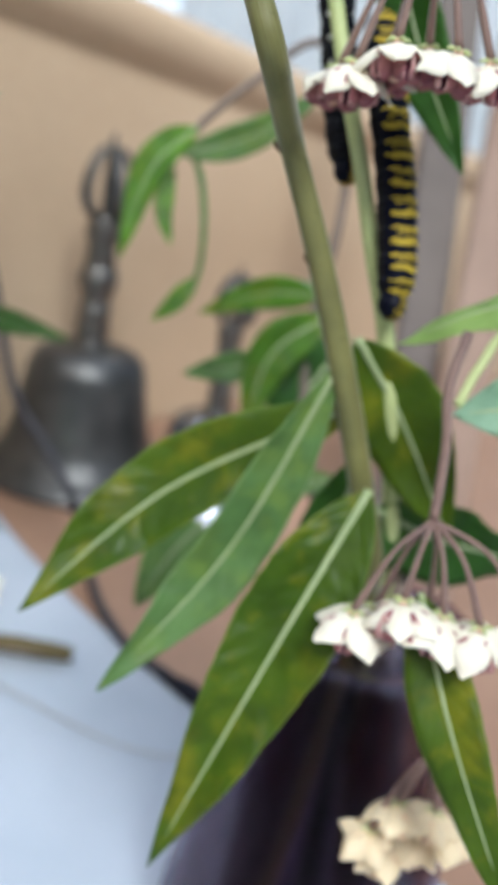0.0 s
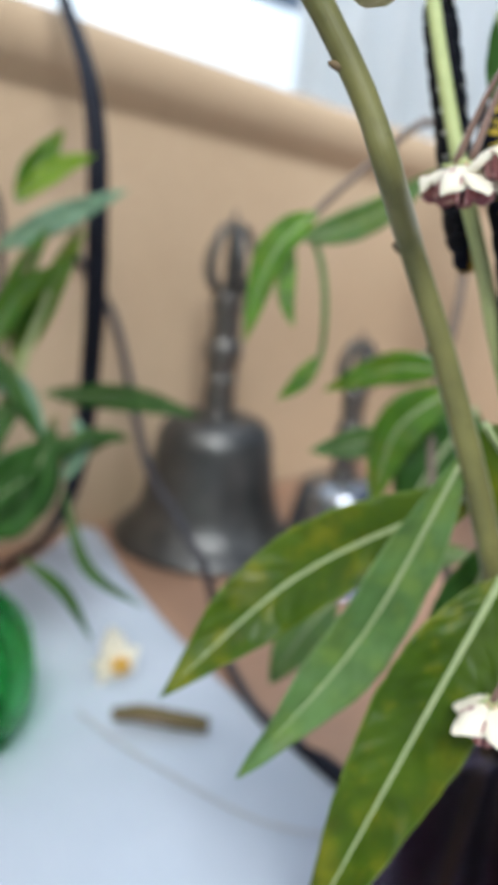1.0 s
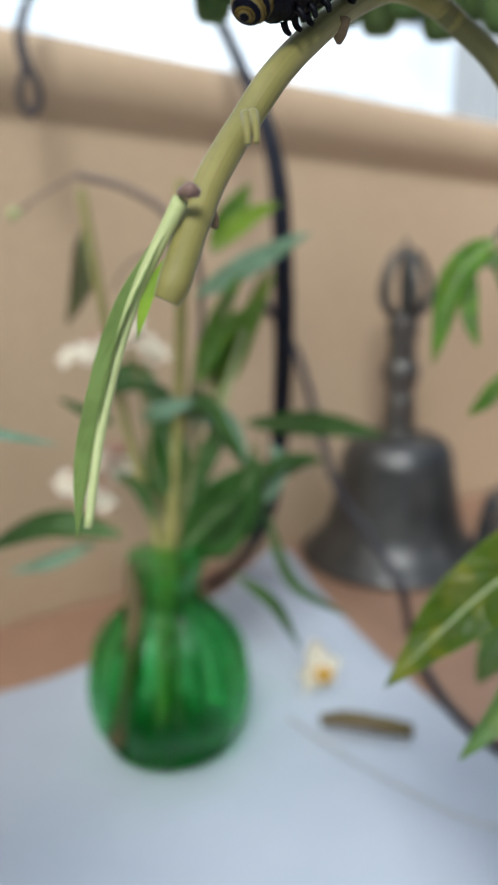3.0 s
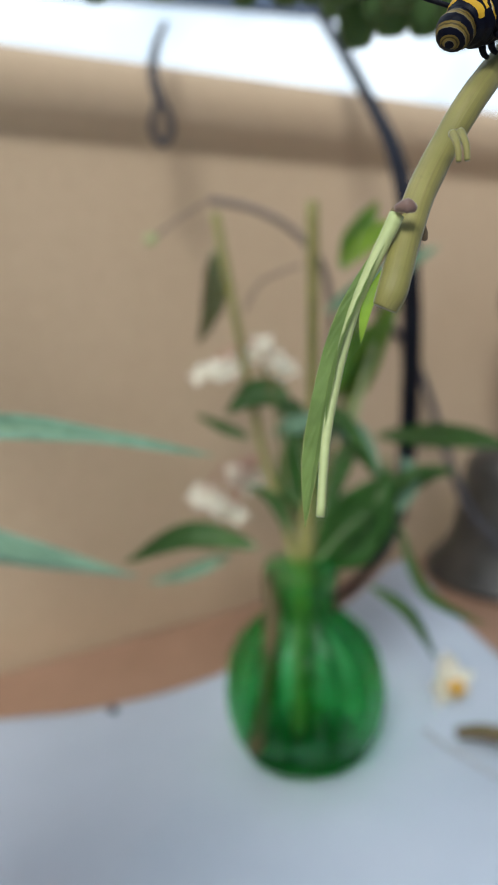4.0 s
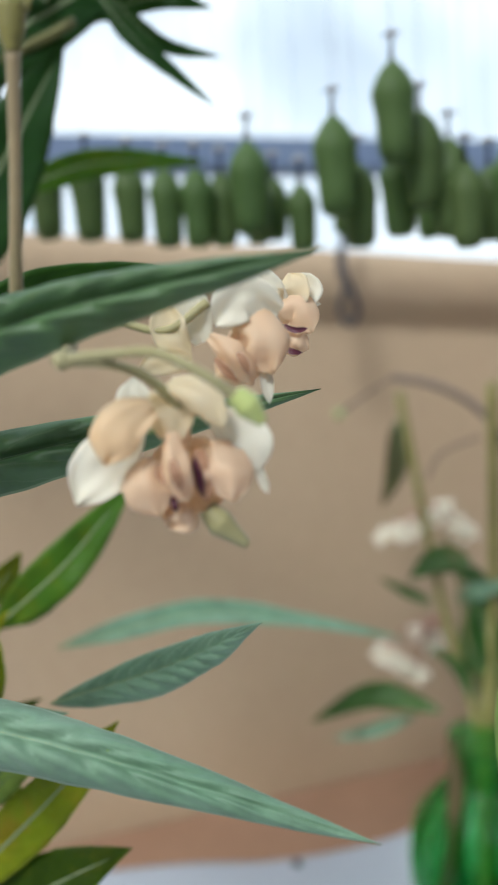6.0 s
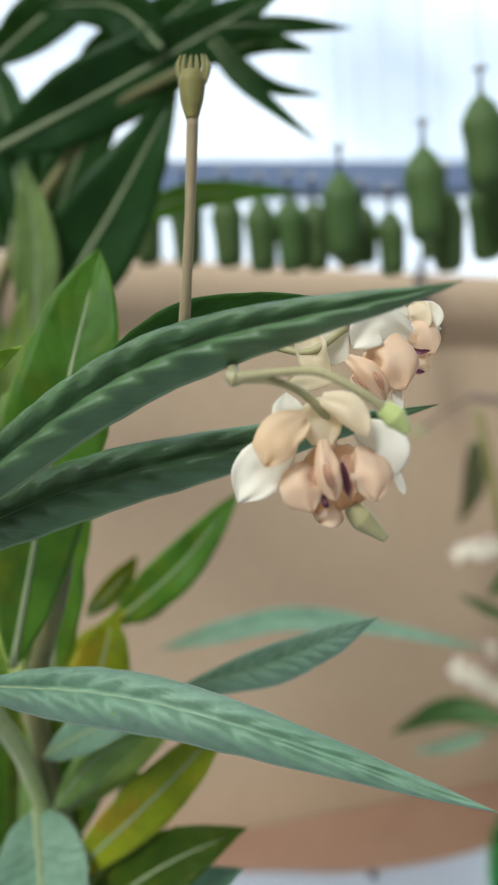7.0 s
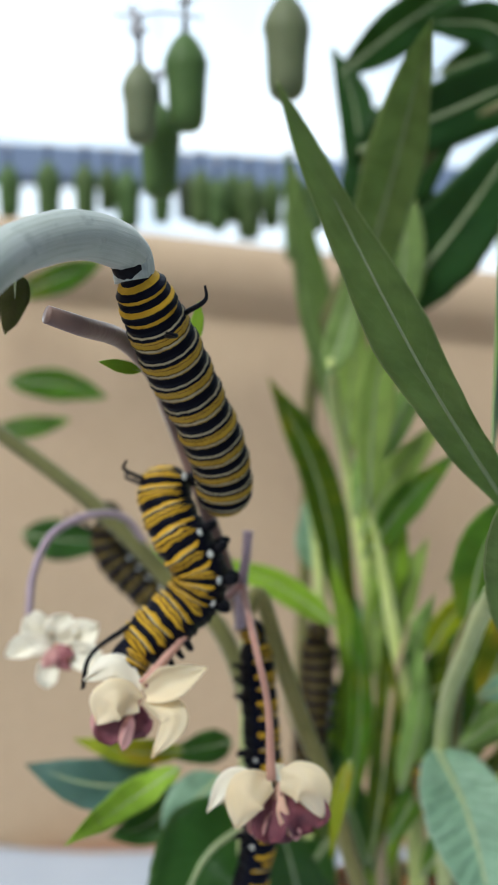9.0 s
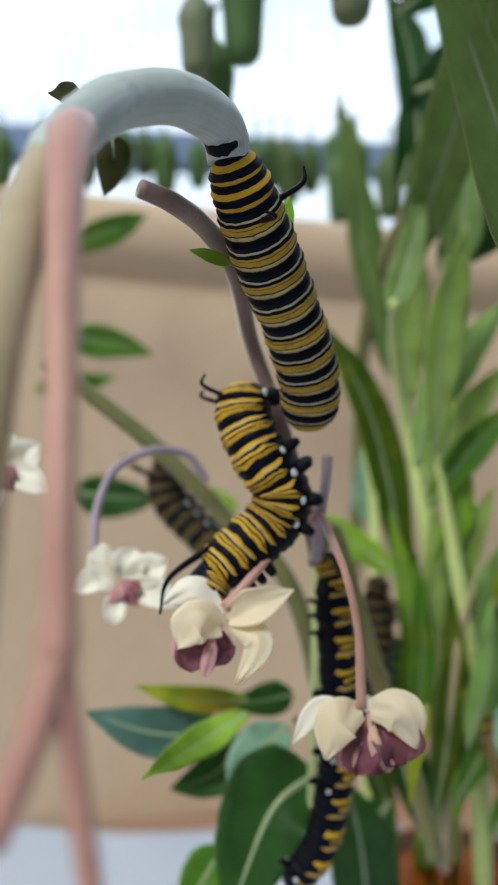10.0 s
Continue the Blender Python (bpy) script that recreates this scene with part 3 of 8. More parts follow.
def cluster(plant, hub, heads, size, white=False, pale=False, skin=None, droop=0.85, crown=1.0):
    """An umbel: pedicels from one hub to several nodding flowers."""
    hub = Vector(hub)
    for k, (x, y, z, *down) in enumerate(heads):
        p = Vector((x, y, z))
        d = Vector(down) if down else Vector((0.15 * math.sin(k * 2.4), 0.15 * math.cos(k * 2.4), -1))
        mid = hub.lerp(p, 0.55) + Vector((0, 0, 0.18 * (p - hub).length))
        part("pedicel", sweep([hub, mid, p - d.normalized() * size * 0.03], [0.00055, 0.00042, 0.0007], seg=7, n=12), skin or STEM_PINK, plant)
        flower(plant, p, d, size, 40 * k, white, pale, droop, crown)


def stripes(name, bands, belly=0.12, ragged=0.02):
    """Ring pattern of black, white and yellow, repeated for every body segment and breaking up towards the black belly."""
    m = Nodes(name)
    uv = m.node("UVMap")
    uv.uv_map = "leaf"
    sep = m.node("SeparateXYZ")
    m.link(uv.outputs["UV"], sep.inputs[0])
    back = m.math("SUBTRACT", 0.5, m.math("ABSOLUTE", m.math("SUBTRACT", sep.outputs[1], 0.5)))
    wob = m.math("MULTIPLY", m.math("SUBTRACT", m.noise(480.0, 3.0), 0.5), ragged)
    run = m.math("MULTIPLY", m.math("ADD", sep.outputs[0], wob), 11.0)
    u = m.math("FRACT", run)
    col = m.ramp(u, bands, True)
    col = m.mix(m.ramp(m.noise(700.0, 3.0), [(0.50, (0, 0, 0)), (0.75, (0.6, 0.6, 0.6))]), col, (0.45, 0.38, 0.25), "MULTIPLY")
    finger = m.math("MULTIPLY", m.math("SINE", m.math("MULTIPLY", run, 12.566)), 0.035)
    edge = m.math("ADD", m.math("ADD", belly, finger), m.math("MULTIPLY", m.math("SUBTRACT", m.noise(620.0, 2.0), 0.5), 0.10))
    col = m.mix(m.math("LESS_THAN", back, edge), col, INK)
    m.set(Base_Color=col, Roughness=0.45, Specular_IOR_Level=0.08)
    m.bump(m.noise(1500.0, 2.0), 0.25, 0.0002)
    return m.mat


INK, CHALK, GOLD, UMBER = (0.003, 0.0035, 0.009), (0.44, 0.38, 0.24), (0.52, 0.31, 0.022), (0.07, 0.040, 0.008)
OCHRE = (0.43, 0.27, 0.030)
CATERPILLAR = stripes("caterpillar_rings", [(0.0, INK), (0.26, CHALK), (0.32, INK), (0.42, OCHRE), (0.52, UMBER), (0.55, OCHRE), (0.69, UMBER), (0.73, CHALK), (0.84, OCHRE), (0.90, INK)], 0.02, 0.010)
CATERPILLAR_FRONT = stripes("caterpillar_front_rings", [(0.0, INK), (0.24, GOLD), (0.46, INK), (0.76, GOLD), (0.95, INK)], 0.02, 0.012)
CATERPILLAR_GOLD = stripes("caterpillar_gold_rings", [(0.0, INK), (0.24, GOLD), (0.39, INK), (0.46, GOLD), (0.58, INK), (0.68, CHALK), (0.73, GOLD), (0.90, INK)], 0.17, 0.028)
CATERPILLAR_DULL = stripes("caterpillar_dull_rings", [(0.0, INK), (0.45, (0.13, 0.09, 0.02)), (0.60, (0.06, 0.045, 0.015)), (0.72, (0.17, 0.12, 0.03)), (0.90, (0.17, 0.15, 0.09)), (0.95, INK)], 0.12)
CATERPILLAR_INKY = stripes("caterpillar_broken_rings", [(0.0, INK), (0.30, GOLD), (0.46, INK), (0.56, GOLD), (0.66, INK), (0.76, CHALK), (0.79, GOLD), (0.90, INK)], 0.19, 0.03)
CATERPILLAR_WAVY = stripes("caterpillar_wavy_rings", [(0.0, INK), (0.16, (0.38, 0.28, 0.03)), (0.40, INK), (0.58, (0.38, 0.28, 0.03)), (0.66, INK), (0.72, (0.38, 0.28, 0.03)), (0.84, INK)], 0.19, 0.045)
CAT_BLACK = plain("caterpillar_black", (0.0012, 0.0012, 0.003), (0.004, 0.004, 0.008), 400, 0.5, 0.3, 0.0002)
CAT_BLACK.node_tree.nodes["Principled BSDF"].inputs["Specular IOR Level"].default_value = 0.14
CAT_SPOT = plain("caterpillar_white_spot", (0.68, 0.68, 0.62), (0.78, 0.78, 0.72), 400, 0.5, 0.1)


def caterpillar(pts, radius, belly, label, dark=2, feelers=True, legs=True, skin=None, reach=1.0, front=0.09, curve=None, hood=None, cap=1.0, neck=1.0, tail=True):
    """A ringed caterpillar along a line, head at the first point; belly points to the side of its legs."""
    pts = [Vector(p) for p in pts]
    line = curve_points(pts, 165)
    bm = bmesh.new()
    layer = bm.loops.layers.uv.new("leaf")
    seg, rings = 18, []
    belly = Vector(belly)
    n = len(line) - 1
    frames = []
    for i, p in enumerate(line):
        u = i / n
        d = (line[min(i + 1, n)] - line[max(i - 1, 0)]).normalized()
        low = (belly - d * belly.dot(d)).normalized()
        side = d.cross(low)
        frames.append((p, d, low, side))
        end = min(1.0, 0.35 + 0.65 * math.sqrt(min(1, u / 0.07))) * min(1.0, 0.30 + 0.70 * math.sqrt(min(1, (1 - u) / 0.08)))
        bulge = 0.90 + 0.11 * abs(math.sin(math.pi * u * 11)) ** 0.5 + 0.028 * math.sin(2 * math.pi * u * 33)
        taper = 0.80 + 0.20 * math.sin(math.pi * min(1, u * 1.25 + 0.08)) ** 0.6 if u < 0.6 else 1.0 - 0.12 * (u - 0.6)
        r = radius * end * bulge * taper * (neck + (1 - neck) * min(1.0, u / 0.35) ** 0.7)
        ring = []
        for k in range(seg):
            a = 2 * math.pi * k / seg
            ring.append(bm.verts.new(p + low * math.cos(a) * r * (0.92 if math.cos(a) > 0 else 1) + side * math.sin(a) * r))
        rings.append(ring)
    for i in range(n):
        for k in range(seg):
            j = (k + 1) % seg
            f = bm.faces.new((rings[i][k], rings[i][j], rings[i + 1][j], rings[i + 1][k]))
            f.material_index = 1 if min(k, seg - 1 - k) < dark else 2 if i < 0.19 * n else 0
            for loop, (a, b) in zip(f.loops, ((i, k), (i, k + 1), (i + 1, k + 1), (i + 1, k))):
                loop[layer].uv = (a / n, b / seg)
    bm.faces.new(rings[0])
    bm.faces.new(rings[-1])
    body = thing("caterpillar", pts[0], label, "caterpillar")
    part("body", bm, [skin or CATERPILLAR, CAT_BLACK, skin or CATERPILLAR_FRONT], body)

    def at(u):
        return frames[min(n, max(0, int(u * n)))]

    p, d, low, side = at(0.0)
    head = sweep([p + d * radius * 0.25, p - d * radius * 0.25 + low * radius * 0.12, p - d * radius * 0.62 + low * radius * 0.3, p - d * radius * 0.80 + low * radius * 0.42],
                 [radius * 0.62 * cap, radius * 0.70 * cap, radius * 0.52 * cap, radius * 0.14], seg=14, n=14, uv=True)
    layer = head.loops.layers.uv["leaf"]
    for f in head.faces:
        for loop in f.loops:
            loop[layer].uv = (loop[layer].uv.x * 0.27, loop[layer].uv.y)
    part("head", head, hood or CATERPILLAR_GOLD, body, "black head with yellow rings")
    if feelers:
        for u, sgn, ln in ((front, 1, 1.9), (front, -1, 1.9), (0.93, 1, 1.1), (0.93, -1, 1.1))[:4 if tail else 2]:
            p, d, low, side = at(u)
            base = p - low * radius * 0.75 + side * sgn * radius * 0.5
            away = (-low + side * sgn * 0.8 - d * (1.0 if u < 0.5 else -1.0)).normalized()
            tip = base + away * radius * ln * reach
            mid = base.lerp(tip, 0.5) + low * radius * -0.35
            if curve and u < 0.5:
                mid, tip = (Vector(q) + side * (sgn - 1) * radius * 0.3 for q in curve)
            part("feeler", sweep([base, mid, tip], [radius * 0.085, radius * 0.065, radius * 0.035], seg=6, n=14), CAT_BLACK, body, "black feeler")
    if legs:
        for u in (0.10, 0.15, 0.20, 0.38, 0.47, 0.56, 0.65, 0.94):
            p, d, low, side = at(u)
            for sgn in (1, -1):
                a = p + low * radius * 0.8 + side * sgn * radius * 0.35
                fat = 0.21 if u > 0.3 else 0.12
                part("leg", sweep([a, a + low * radius * 0.24 + side * sgn * radius * 0.08, a + low * radius * 0.42], [radius * fat, radius * fat * 0.9, radius * fat * 0.6], seg=7, n=5), CAT_BLACK, body)
                if u > 0.3:
                    q = p + low * radius * 0.64 + side * sgn * radius * 0.64
                    part("spot", sweep([q, q + (low + side * sgn) * radius * 0.03], [radius * 0.14, radius * 0.09], seg=8, n=3), CAT_SPOT, body)
    return body


def chrysalis_material(name, a, b):
    """Matt waxy skin that differs a little from one to the next."""
    m = Nodes(name)
    col = m.ramp(m.noise(90.0), [(0.3, a), (0.7, b)])
    info = m.node("ObjectInfo")
    col = m.mix(m.math("MULTIPLY", info.outputs["Random"], 0.55), col, (0.105, 0.125, 0.045))
    col = m.mix(m.ramp(m.noise(380.0, 3.0), [(0.52, (0, 0, 0)), (0.72, (0.5, 0.5, 0.5))]), col, tuple(0.5 * c for c in a))
    m.set(Base_Color=col, Roughness=0.52, Specular_IOR_Level=0.25)
    m.bump(m.noise(420.0), 0.5, 0.0005)
    translucent(m, (0.26, 0.42, 0.10), 0.22)
    return m.mat


CHRYSALIS = chrysalis_material("jade_chrysalis", (0.085, 0.150, 0.045), (0.125, 0.205, 0.068))
CHRYSALIS_GREY = chrysalis_material("greyish_chrysalis", (0.20, 0.225, 0.13), (0.27, 0.29, 0.18))
CHRYSALIS_DARK = chrysalis_material("dark_chrysalis", (0.012, 0.014, 0.016), (0.03, 0.03, 0.035))
SILK = plain("grey_silk", (0.42, 0.42, 0.44), (0.55, 0.55, 0.57), 300, 0.8, 0.4, 0.0004)


RODS = 0.460


def chrysalis(top, size, skin=None, turn=0.0, stalk=0.006, label="jade green butterfly chrysalis hanging by a dark stalk", pad=True):
    """A hanging pupa: shouldered body, a ring below the crown, a stalk and its silk pad."""
    ob = thing("chrysalis", top, label, "chrysalis", "hanging chrysalises")
    x, y, z = top
    s = size
    prof = [(0.0, -1.0), (0.115, -0.985), (0.165, -0.93), (0.185, -0.84), (0.19, -0.70), (0.20, -0.52), (0.215, -0.40), (0.225, -0.335), (0.222, -0.325),
            (0.222, -0.305), (0.205, -0.25), (0.165, -0.16), (0.115, -0.085), (0.06, -0.03), (0.03, 0.0)]
    bm = lathe([(r * s, h * s) for r, h in prof], top, 22)
    for v in bm.verts:
        a = math.atan2(v.co.y - y, v.co.x - x) - radians(turn)
        f = 1 + 0.08 * math.cos(a) * (1 if v.co.z < z - 0.4 * s else 0.3)
        v.co.x, v.co.y = x + (v.co.x - x) * f, y + (v.co.y - y) * f
    part("body", bm, skin or CHRYSALIS, ob)
    part("stalk", sweep([(x, y, z - 0.001), (x, y, z + stalk * 0.5), (x + 0.0004, y, z + stalk)], [0.0008, 0.00045, 0.0005], seg=7, n=6), CAT_BLACK, ob, "thin black stalk")
    part("thread", sweep([(x, y, z + stalk), (x, y + 0.0003, 0.5 * (z + RODS)), (x, y, RODS)], 0.00006, seg=5, n=4), SILK, ob, "fine silk thread")
    if pad:
        part("silk_pad", sweep([(x - 0.0022, y, z + stalk), (x, y, z + stalk + 0.0006), (x + 0.0022, y + 0.0005, z + stalk)], [0.0003, 0.0009, 0.0003], seg=7, n=6, lumpy=0.3), SILK, ob, "tuft of grey silk")
    return ob


# ---------- bells, vases, cords ----------
BRONZE = plain("dark_bronze", (0.066, 0.068, 0.068), (0.16, 0.155, 0.145), 45, 0.40, 0.5, 0.0005, metal=0.75)
BRONZE_WORN = plain("worn_bronze", (0.140, 0.133, 0.119), (0.210, 0.199, 0.182), 60, 0.33, 0.3, 0.0005, metal=0.85)

BRONZE_BRIGHT = plain("polished_bronze", (0.22, 0.23, 0.25), (0.34, 0.36, 0.39), 60, 0.24, 0.2, 0.0004, metal=0.9)


def hand_bell(base, height, label, wide=1.0, skin=None):
    """A ritual hand bell: flared bowl, beaded handle and a crown of curved prongs."""
    bell = thing("hand_bell", base, label, "bell", "bronze hand bells")
    h = height
    x, y, z = base
    bowl = [(0.255, 0.0), (0.268, 0.006), (0.266, 0.018), (0.252, 0.034), (0.230, 0.055), (0.210, 0.080), (0.196, 0.112), (0.186, 0.15), (0.176, 0.205), (0.164, 0.28), (0.157, 0.325),
            (0.150, 0.358), (0.130, 0.384), (0.10, 0.398), (0.05, 0.405), (0.0, 0.407)]
    part("bowl", lathe([(r * h * wide, k * h) for r, k in bowl], base, 56), skin or BRONZE, bell, "flared bronze bowl with a worn rim")
    for k, r, f in ((0.012, 0.266, 0.006), (0.115, 0.177, 0.005), (0.315, 0.160, 0.004)):
        r = r * wide
        bm = bmesh.new()
        for q in range(48):
            a = 2 * math.pi * q / 48
            bmesh.ops.create_icosphere(bm, subdivisions=1, radius=f * h, matrix=Matrix.Translation((x + math.cos(a) * r * h, y + math.sin(a) * r * h, z + k * h)))
        part("bead_ring", bm, BRONZE_WORN, bell)
    grip = [(0.0, 0.40), (0.052, 0.402), (0.056, 0.412), (0.038, 0.42), (0.046, 0.43), (0.052, 0.46), (0.040, 0.49), (0.048, 0.50), (0.048, 0.515), (0.039, 0.525), (0.048, 0.56), (0.057, 0.585),
            (0.057, 0.61), (0.046, 0.63), (0.040, 0.655), (0.048, 0.665), (0.040, 0.68), (0.043, 0.70), (0.054, 0.725), (0.044, 0.75), (0.050, 0.76), (0.03, 0.772), (0.0, 0.775)]
    part("handle", lathe([(r * h, k * h) for r, k in grip], base, 20), BRONZE_WORN, bell, "beaded bronze handle")
    for q in range(5):
        a = 2 * math.pi * q / 5 + 0.3
        u = Vector((math.cos(a), math.sin(a), 0))
        c = Vector(base)
        pts = [c + u * r * h + Vector((0, 0, k * h)) for r, k in ((0.020, 0.765), (0.056, 0.785), (0.074, 0.83), (0.066, 0.885), (0.032, 0.95), (0.018, 0.945))]
        part("prong", sweep(pts, [0.012 * h, 0.018 * h, 0.013 * h, 0.011 * h, 0.006 * h], seg=7, n=18), BRONZE, bell)
    part("spike", sweep([Vector(base) + Vector((0, 0, k * h)) for k in (0.76, 0.86, 0.94, 1.0)], [0.014 * h, 0.018 * h, 0.014 * h, 0.003 * h], seg=8, n=12), BRONZE, bell)
    return bell


def glass(name, colour, rough=0.02, ior=1.45, thin=0.0, tint=(1.0, 1.0, 1.0), gloss=0.5):
    """Coloured glass; thin is the share of light that goes straight through its thin wall."""
    m = Nodes(name)
    m.set(Base_Color=colour, Roughness=rough, Transmission_Weight=1.0, IOR=ior, Specular_IOR_Level=gloss)
    if thin:
        clear = m.node("BsdfTransparent")
        clear.inputs["Color"].default_value = (*tint, 1.0)
        mx = m.node("MixShader")
        mx.inputs[0].default_value = thin
        m.link(m.bsdf.outputs[0], mx.inputs[1])
        m.link(clear.outputs[0], mx.inputs[2])
        m.link(mx.outputs[0], m.t.nodes["Material Output"].inputs["Surface"])
    return m.mat


GREEN_GLASS = glass("green_glass", (0.50, 0.90, 0.52), 0.12, 1.24, 0.60, (0.64, 0.95, 0.67), 0.1)
DEEP_GREEN = glass("deep_green_rib", (0.14, 0.52, 0.19), 0.15, 1.25, 0.55, (0.24, 0.66, 0.30), 0.1)
PURPLE_GLASS = glass("dark_purple_glass", (0.62, 0.54, 0.62), 0.04, 1.25, 0.6, (0.72, 0.66, 0.73))
AMBER_GLASS = glass("amber_glass", (0.62, 0.28, 0.06), 0.03)
CORD_BLACK = plain("black_cord", (0.008, 0.009, 0.016), (0.016, 0.017, 0.026), 120, 0.6, 0.3, 0.0004)
CORD_BLACK.node_tree.nodes["Principled BSDF"].inputs["Specular IOR Level"].default_value = 0.15
# Colour of the strap and of the strand that imitates a cable shadow.
CORD_AND_SHADOW = plain("dark_cord_and_shadow", (0.028, 0.026, 0.032), (0.05, 0.046, 0.054), 120, 0.6, 0.3, 0.0003)


def green_vase():
    c = (-0.1362, 0.2468, 0.0012)
    k = 1.08
    vase = thing("bud_vase", c, "small round ribbed green glass bud vase on the cloth", "vase")
    outer = [(0.0, 0.0), (0.017, 0.0), (0.0205, 0.0015), (0.0248, 0.009), (0.0268, 0.018), (0.0272, 0.026), (0.0260, 0.035), (0.0220, 0.0435), (0.0160, 0.050), (0.0118, 0.054), (0.0108, 0.058),
             (0.0112, 0.062), (0.0122, 0.0655), (0.0126, 0.067), (0.0120, 0.068)]
    inner = [(0.0104, 0.0672), (0.0096, 0.062), (0.0090, 0.058), (0.0100, 0.054), (0.0142, 0.0495), (0.0203, 0.043), (0.0241, 0.035), (0.0252, 0.026), (0.0248, 0.018), (0.0228, 0.0095), (0.018, 0.004), (0.0, 0.0035)]
    part("glass_body", lathe([(r * k, h * k) for r, h in outer + inner], c, 112, 14, 0.12), GREEN_GLASS, vase)
    part("lip", lathe([(r * k, h * k) for r, h in ((0.0104, 0.0684), (0.0122, 0.0684), (0.0130, 0.0694), (0.0127, 0.0706), (0.0116, 0.0710), (0.0104, 0.0704))], c, 56), GREEN_GLASS, vase, "rolled green glass lip")
    # darker strips added for the dark lines that the flutes alone don't show
    for n in range(14):
        a = 2 * math.pi * (n + 0.5) / 14
        line = [Vector((c[0] + (r * k * 0.90 - 0.0003) * math.cos(a), c[1] + (r * k * 0.90 - 0.0003) * math.sin(a), c[2] + h * k)) for r, h in outer[3:11]]
        part("rib", sweep(line, [0.0012, 0.0011, 0.0010, 0.0010, 0.0009, 0.0008, 0.0007, 0.0006], n=24, seg=6), DEEP_GREEN, vase, "darker green strip for a dark line of the ribbed glass")
    part("foot", lathe([(0.0, 0.0002), (0.0170 * k, 0.0002), (0.0215 * k, 0.0022), (0.0215 * k, 0.0050), (0.0, 0.0062)], c, 56), DEEP_GREEN, vase, "thick dark green glass foot")


def cord(pts, radius, label, skin=None):
    ob = thing("cord", pts[0], label, "cord")
    part("sheath", sweep(pts, radius, seg=10, n=12 * (len(pts) - 1), lumpy=0.05), skin or CORD_BLACK, ob)
    return ob


def dried_pod(a, b):
    """A curled dry leaf, thick as a finger-tip, arched a little off the cloth."""
    a, b = Vector(a), Vector(b)
    ob = thing("dried_leaf", a, "dry brown rolled leaf lying on the cloth", "leaf")
    part("roll", sweep([a, a.lerp(b, 0.3) + Vector((0, 0.001, 0.001)), a.lerp(b, 0.7) + Vector((0, 0, 0.0006)), b], [0.0024, 0.0034, 0.0034, 0.0026], seg=12, n=30, lumpy=0.25), DRY_LEAF, ob)
    part("seam", sweep([a + Vector((0.001, -0.003, 0.0003)), a.lerp(b, 0.5) + Vector((0, -0.0034, 0.001)), b + Vector((-0.001, -0.0022, 0.0004))], [0.0003, 0.0006, 0.0003], seg=6, n=16, lumpy=0.2), TWIG, ob, "dark seam of the rolled leaf")


def fallen_flower(p):
    """A wilted flower lying on its side on the cloth."""
    p = Vector(p)
    ob = thing("fallen_flower", p, "wilted cream flower with an orange heart lying on the cloth", "flower")
    hang = Vector((0.75, -0.55, 0.38)).normalized()
    x = Vector((0, 0, 1)).cross(hang).normalized()
    y = hang.cross(x)
    for k in range(5):
        a = radians(72 * k + 20)
        part("petal", petal_mesh(p, x * math.cos(a) + y * math.sin(a) - hang * 0.5, hang, 0.0170 if k % 2 else 0.0130, 0.7, 0.45), PETAL_WHITE, ob)
    part("heart", sweep([p, p + hang * 0.004, p + hang * 0.0070], [0.0022, 0.0040, 0.0024], seg=10, n=8), ORANGE, ob, "orange heart")


def crumb(p):
    ob = part("crumb", sweep([Vector(p) - Vector((0.002, 0, 0.0006)), Vector(p), Vector(p) + Vector((0.0018, 0.0006, -0.0004))], [0.0008, 0.0016, 0.0007], seg=8, n=8, lumpy=0.4), CORD_BLACK)
    tagged(ob, "small dark dropping on the cloth", "crumb")


def dark_jar(c):
    jar = thing("glass_jar", c, "dark purple glass jar holding milkweed stems", "vase")
    outer = [(0.0, 0.0), (0.030, 0.0), (0.033, 0.003), (0.0325, 0.02), (0.029, 0.045), (0.024, 0.07), (0.0205, 0.088), (0.0205, 0.094), (0.022, 0.0965)]
    inner = [(0.0195, 0.0965), (0.0185, 0.090), (0.022, 0.070), (0.027, 0.045), (0.030, 0.02), (0.030, 0.006), (0.0, 0.005)]
    part("glass_body", lathe(outer + inner, c, 56), PURPLE_GLASS, jar)
    part("rim", lathe([(0.0195, 0.0968), (0.0225, 0.0968), (0.023, 0.098), (0.0225, 0.0993), (0.0195, 0.0993)], c, 48), PURPLE_GLASS, jar)
    water = [(0.0, 0.0055), (0.0292, 0.0065), (0.0292, 0.02), (0.0262, 0.045), (0.0214, 0.070), (0.0182, 0.087), (0.0, 0.087)]
    part("water", lathe(water, c, 48), MURKY, jar, "murky plum-dark water")
    for k in range(7):
        a = 2.4 * k + 0.4
        u = Vector((math.cos(a), math.sin(a), 0))
        p = Vector(c)
        part("sunk_stalk", sweep([p + u * 0.020 + Vector((0, 0, 0.008)), p + u * 0.013 + Vector((0, 0, 0.05)), p + u * 0.008 + Vector((0, 0, 0.092))], [0.0030, 0.0034, 0.0026], seg=9, n=10, lumpy=0.1), SOAKED, jar, "soaked blackish stalk")


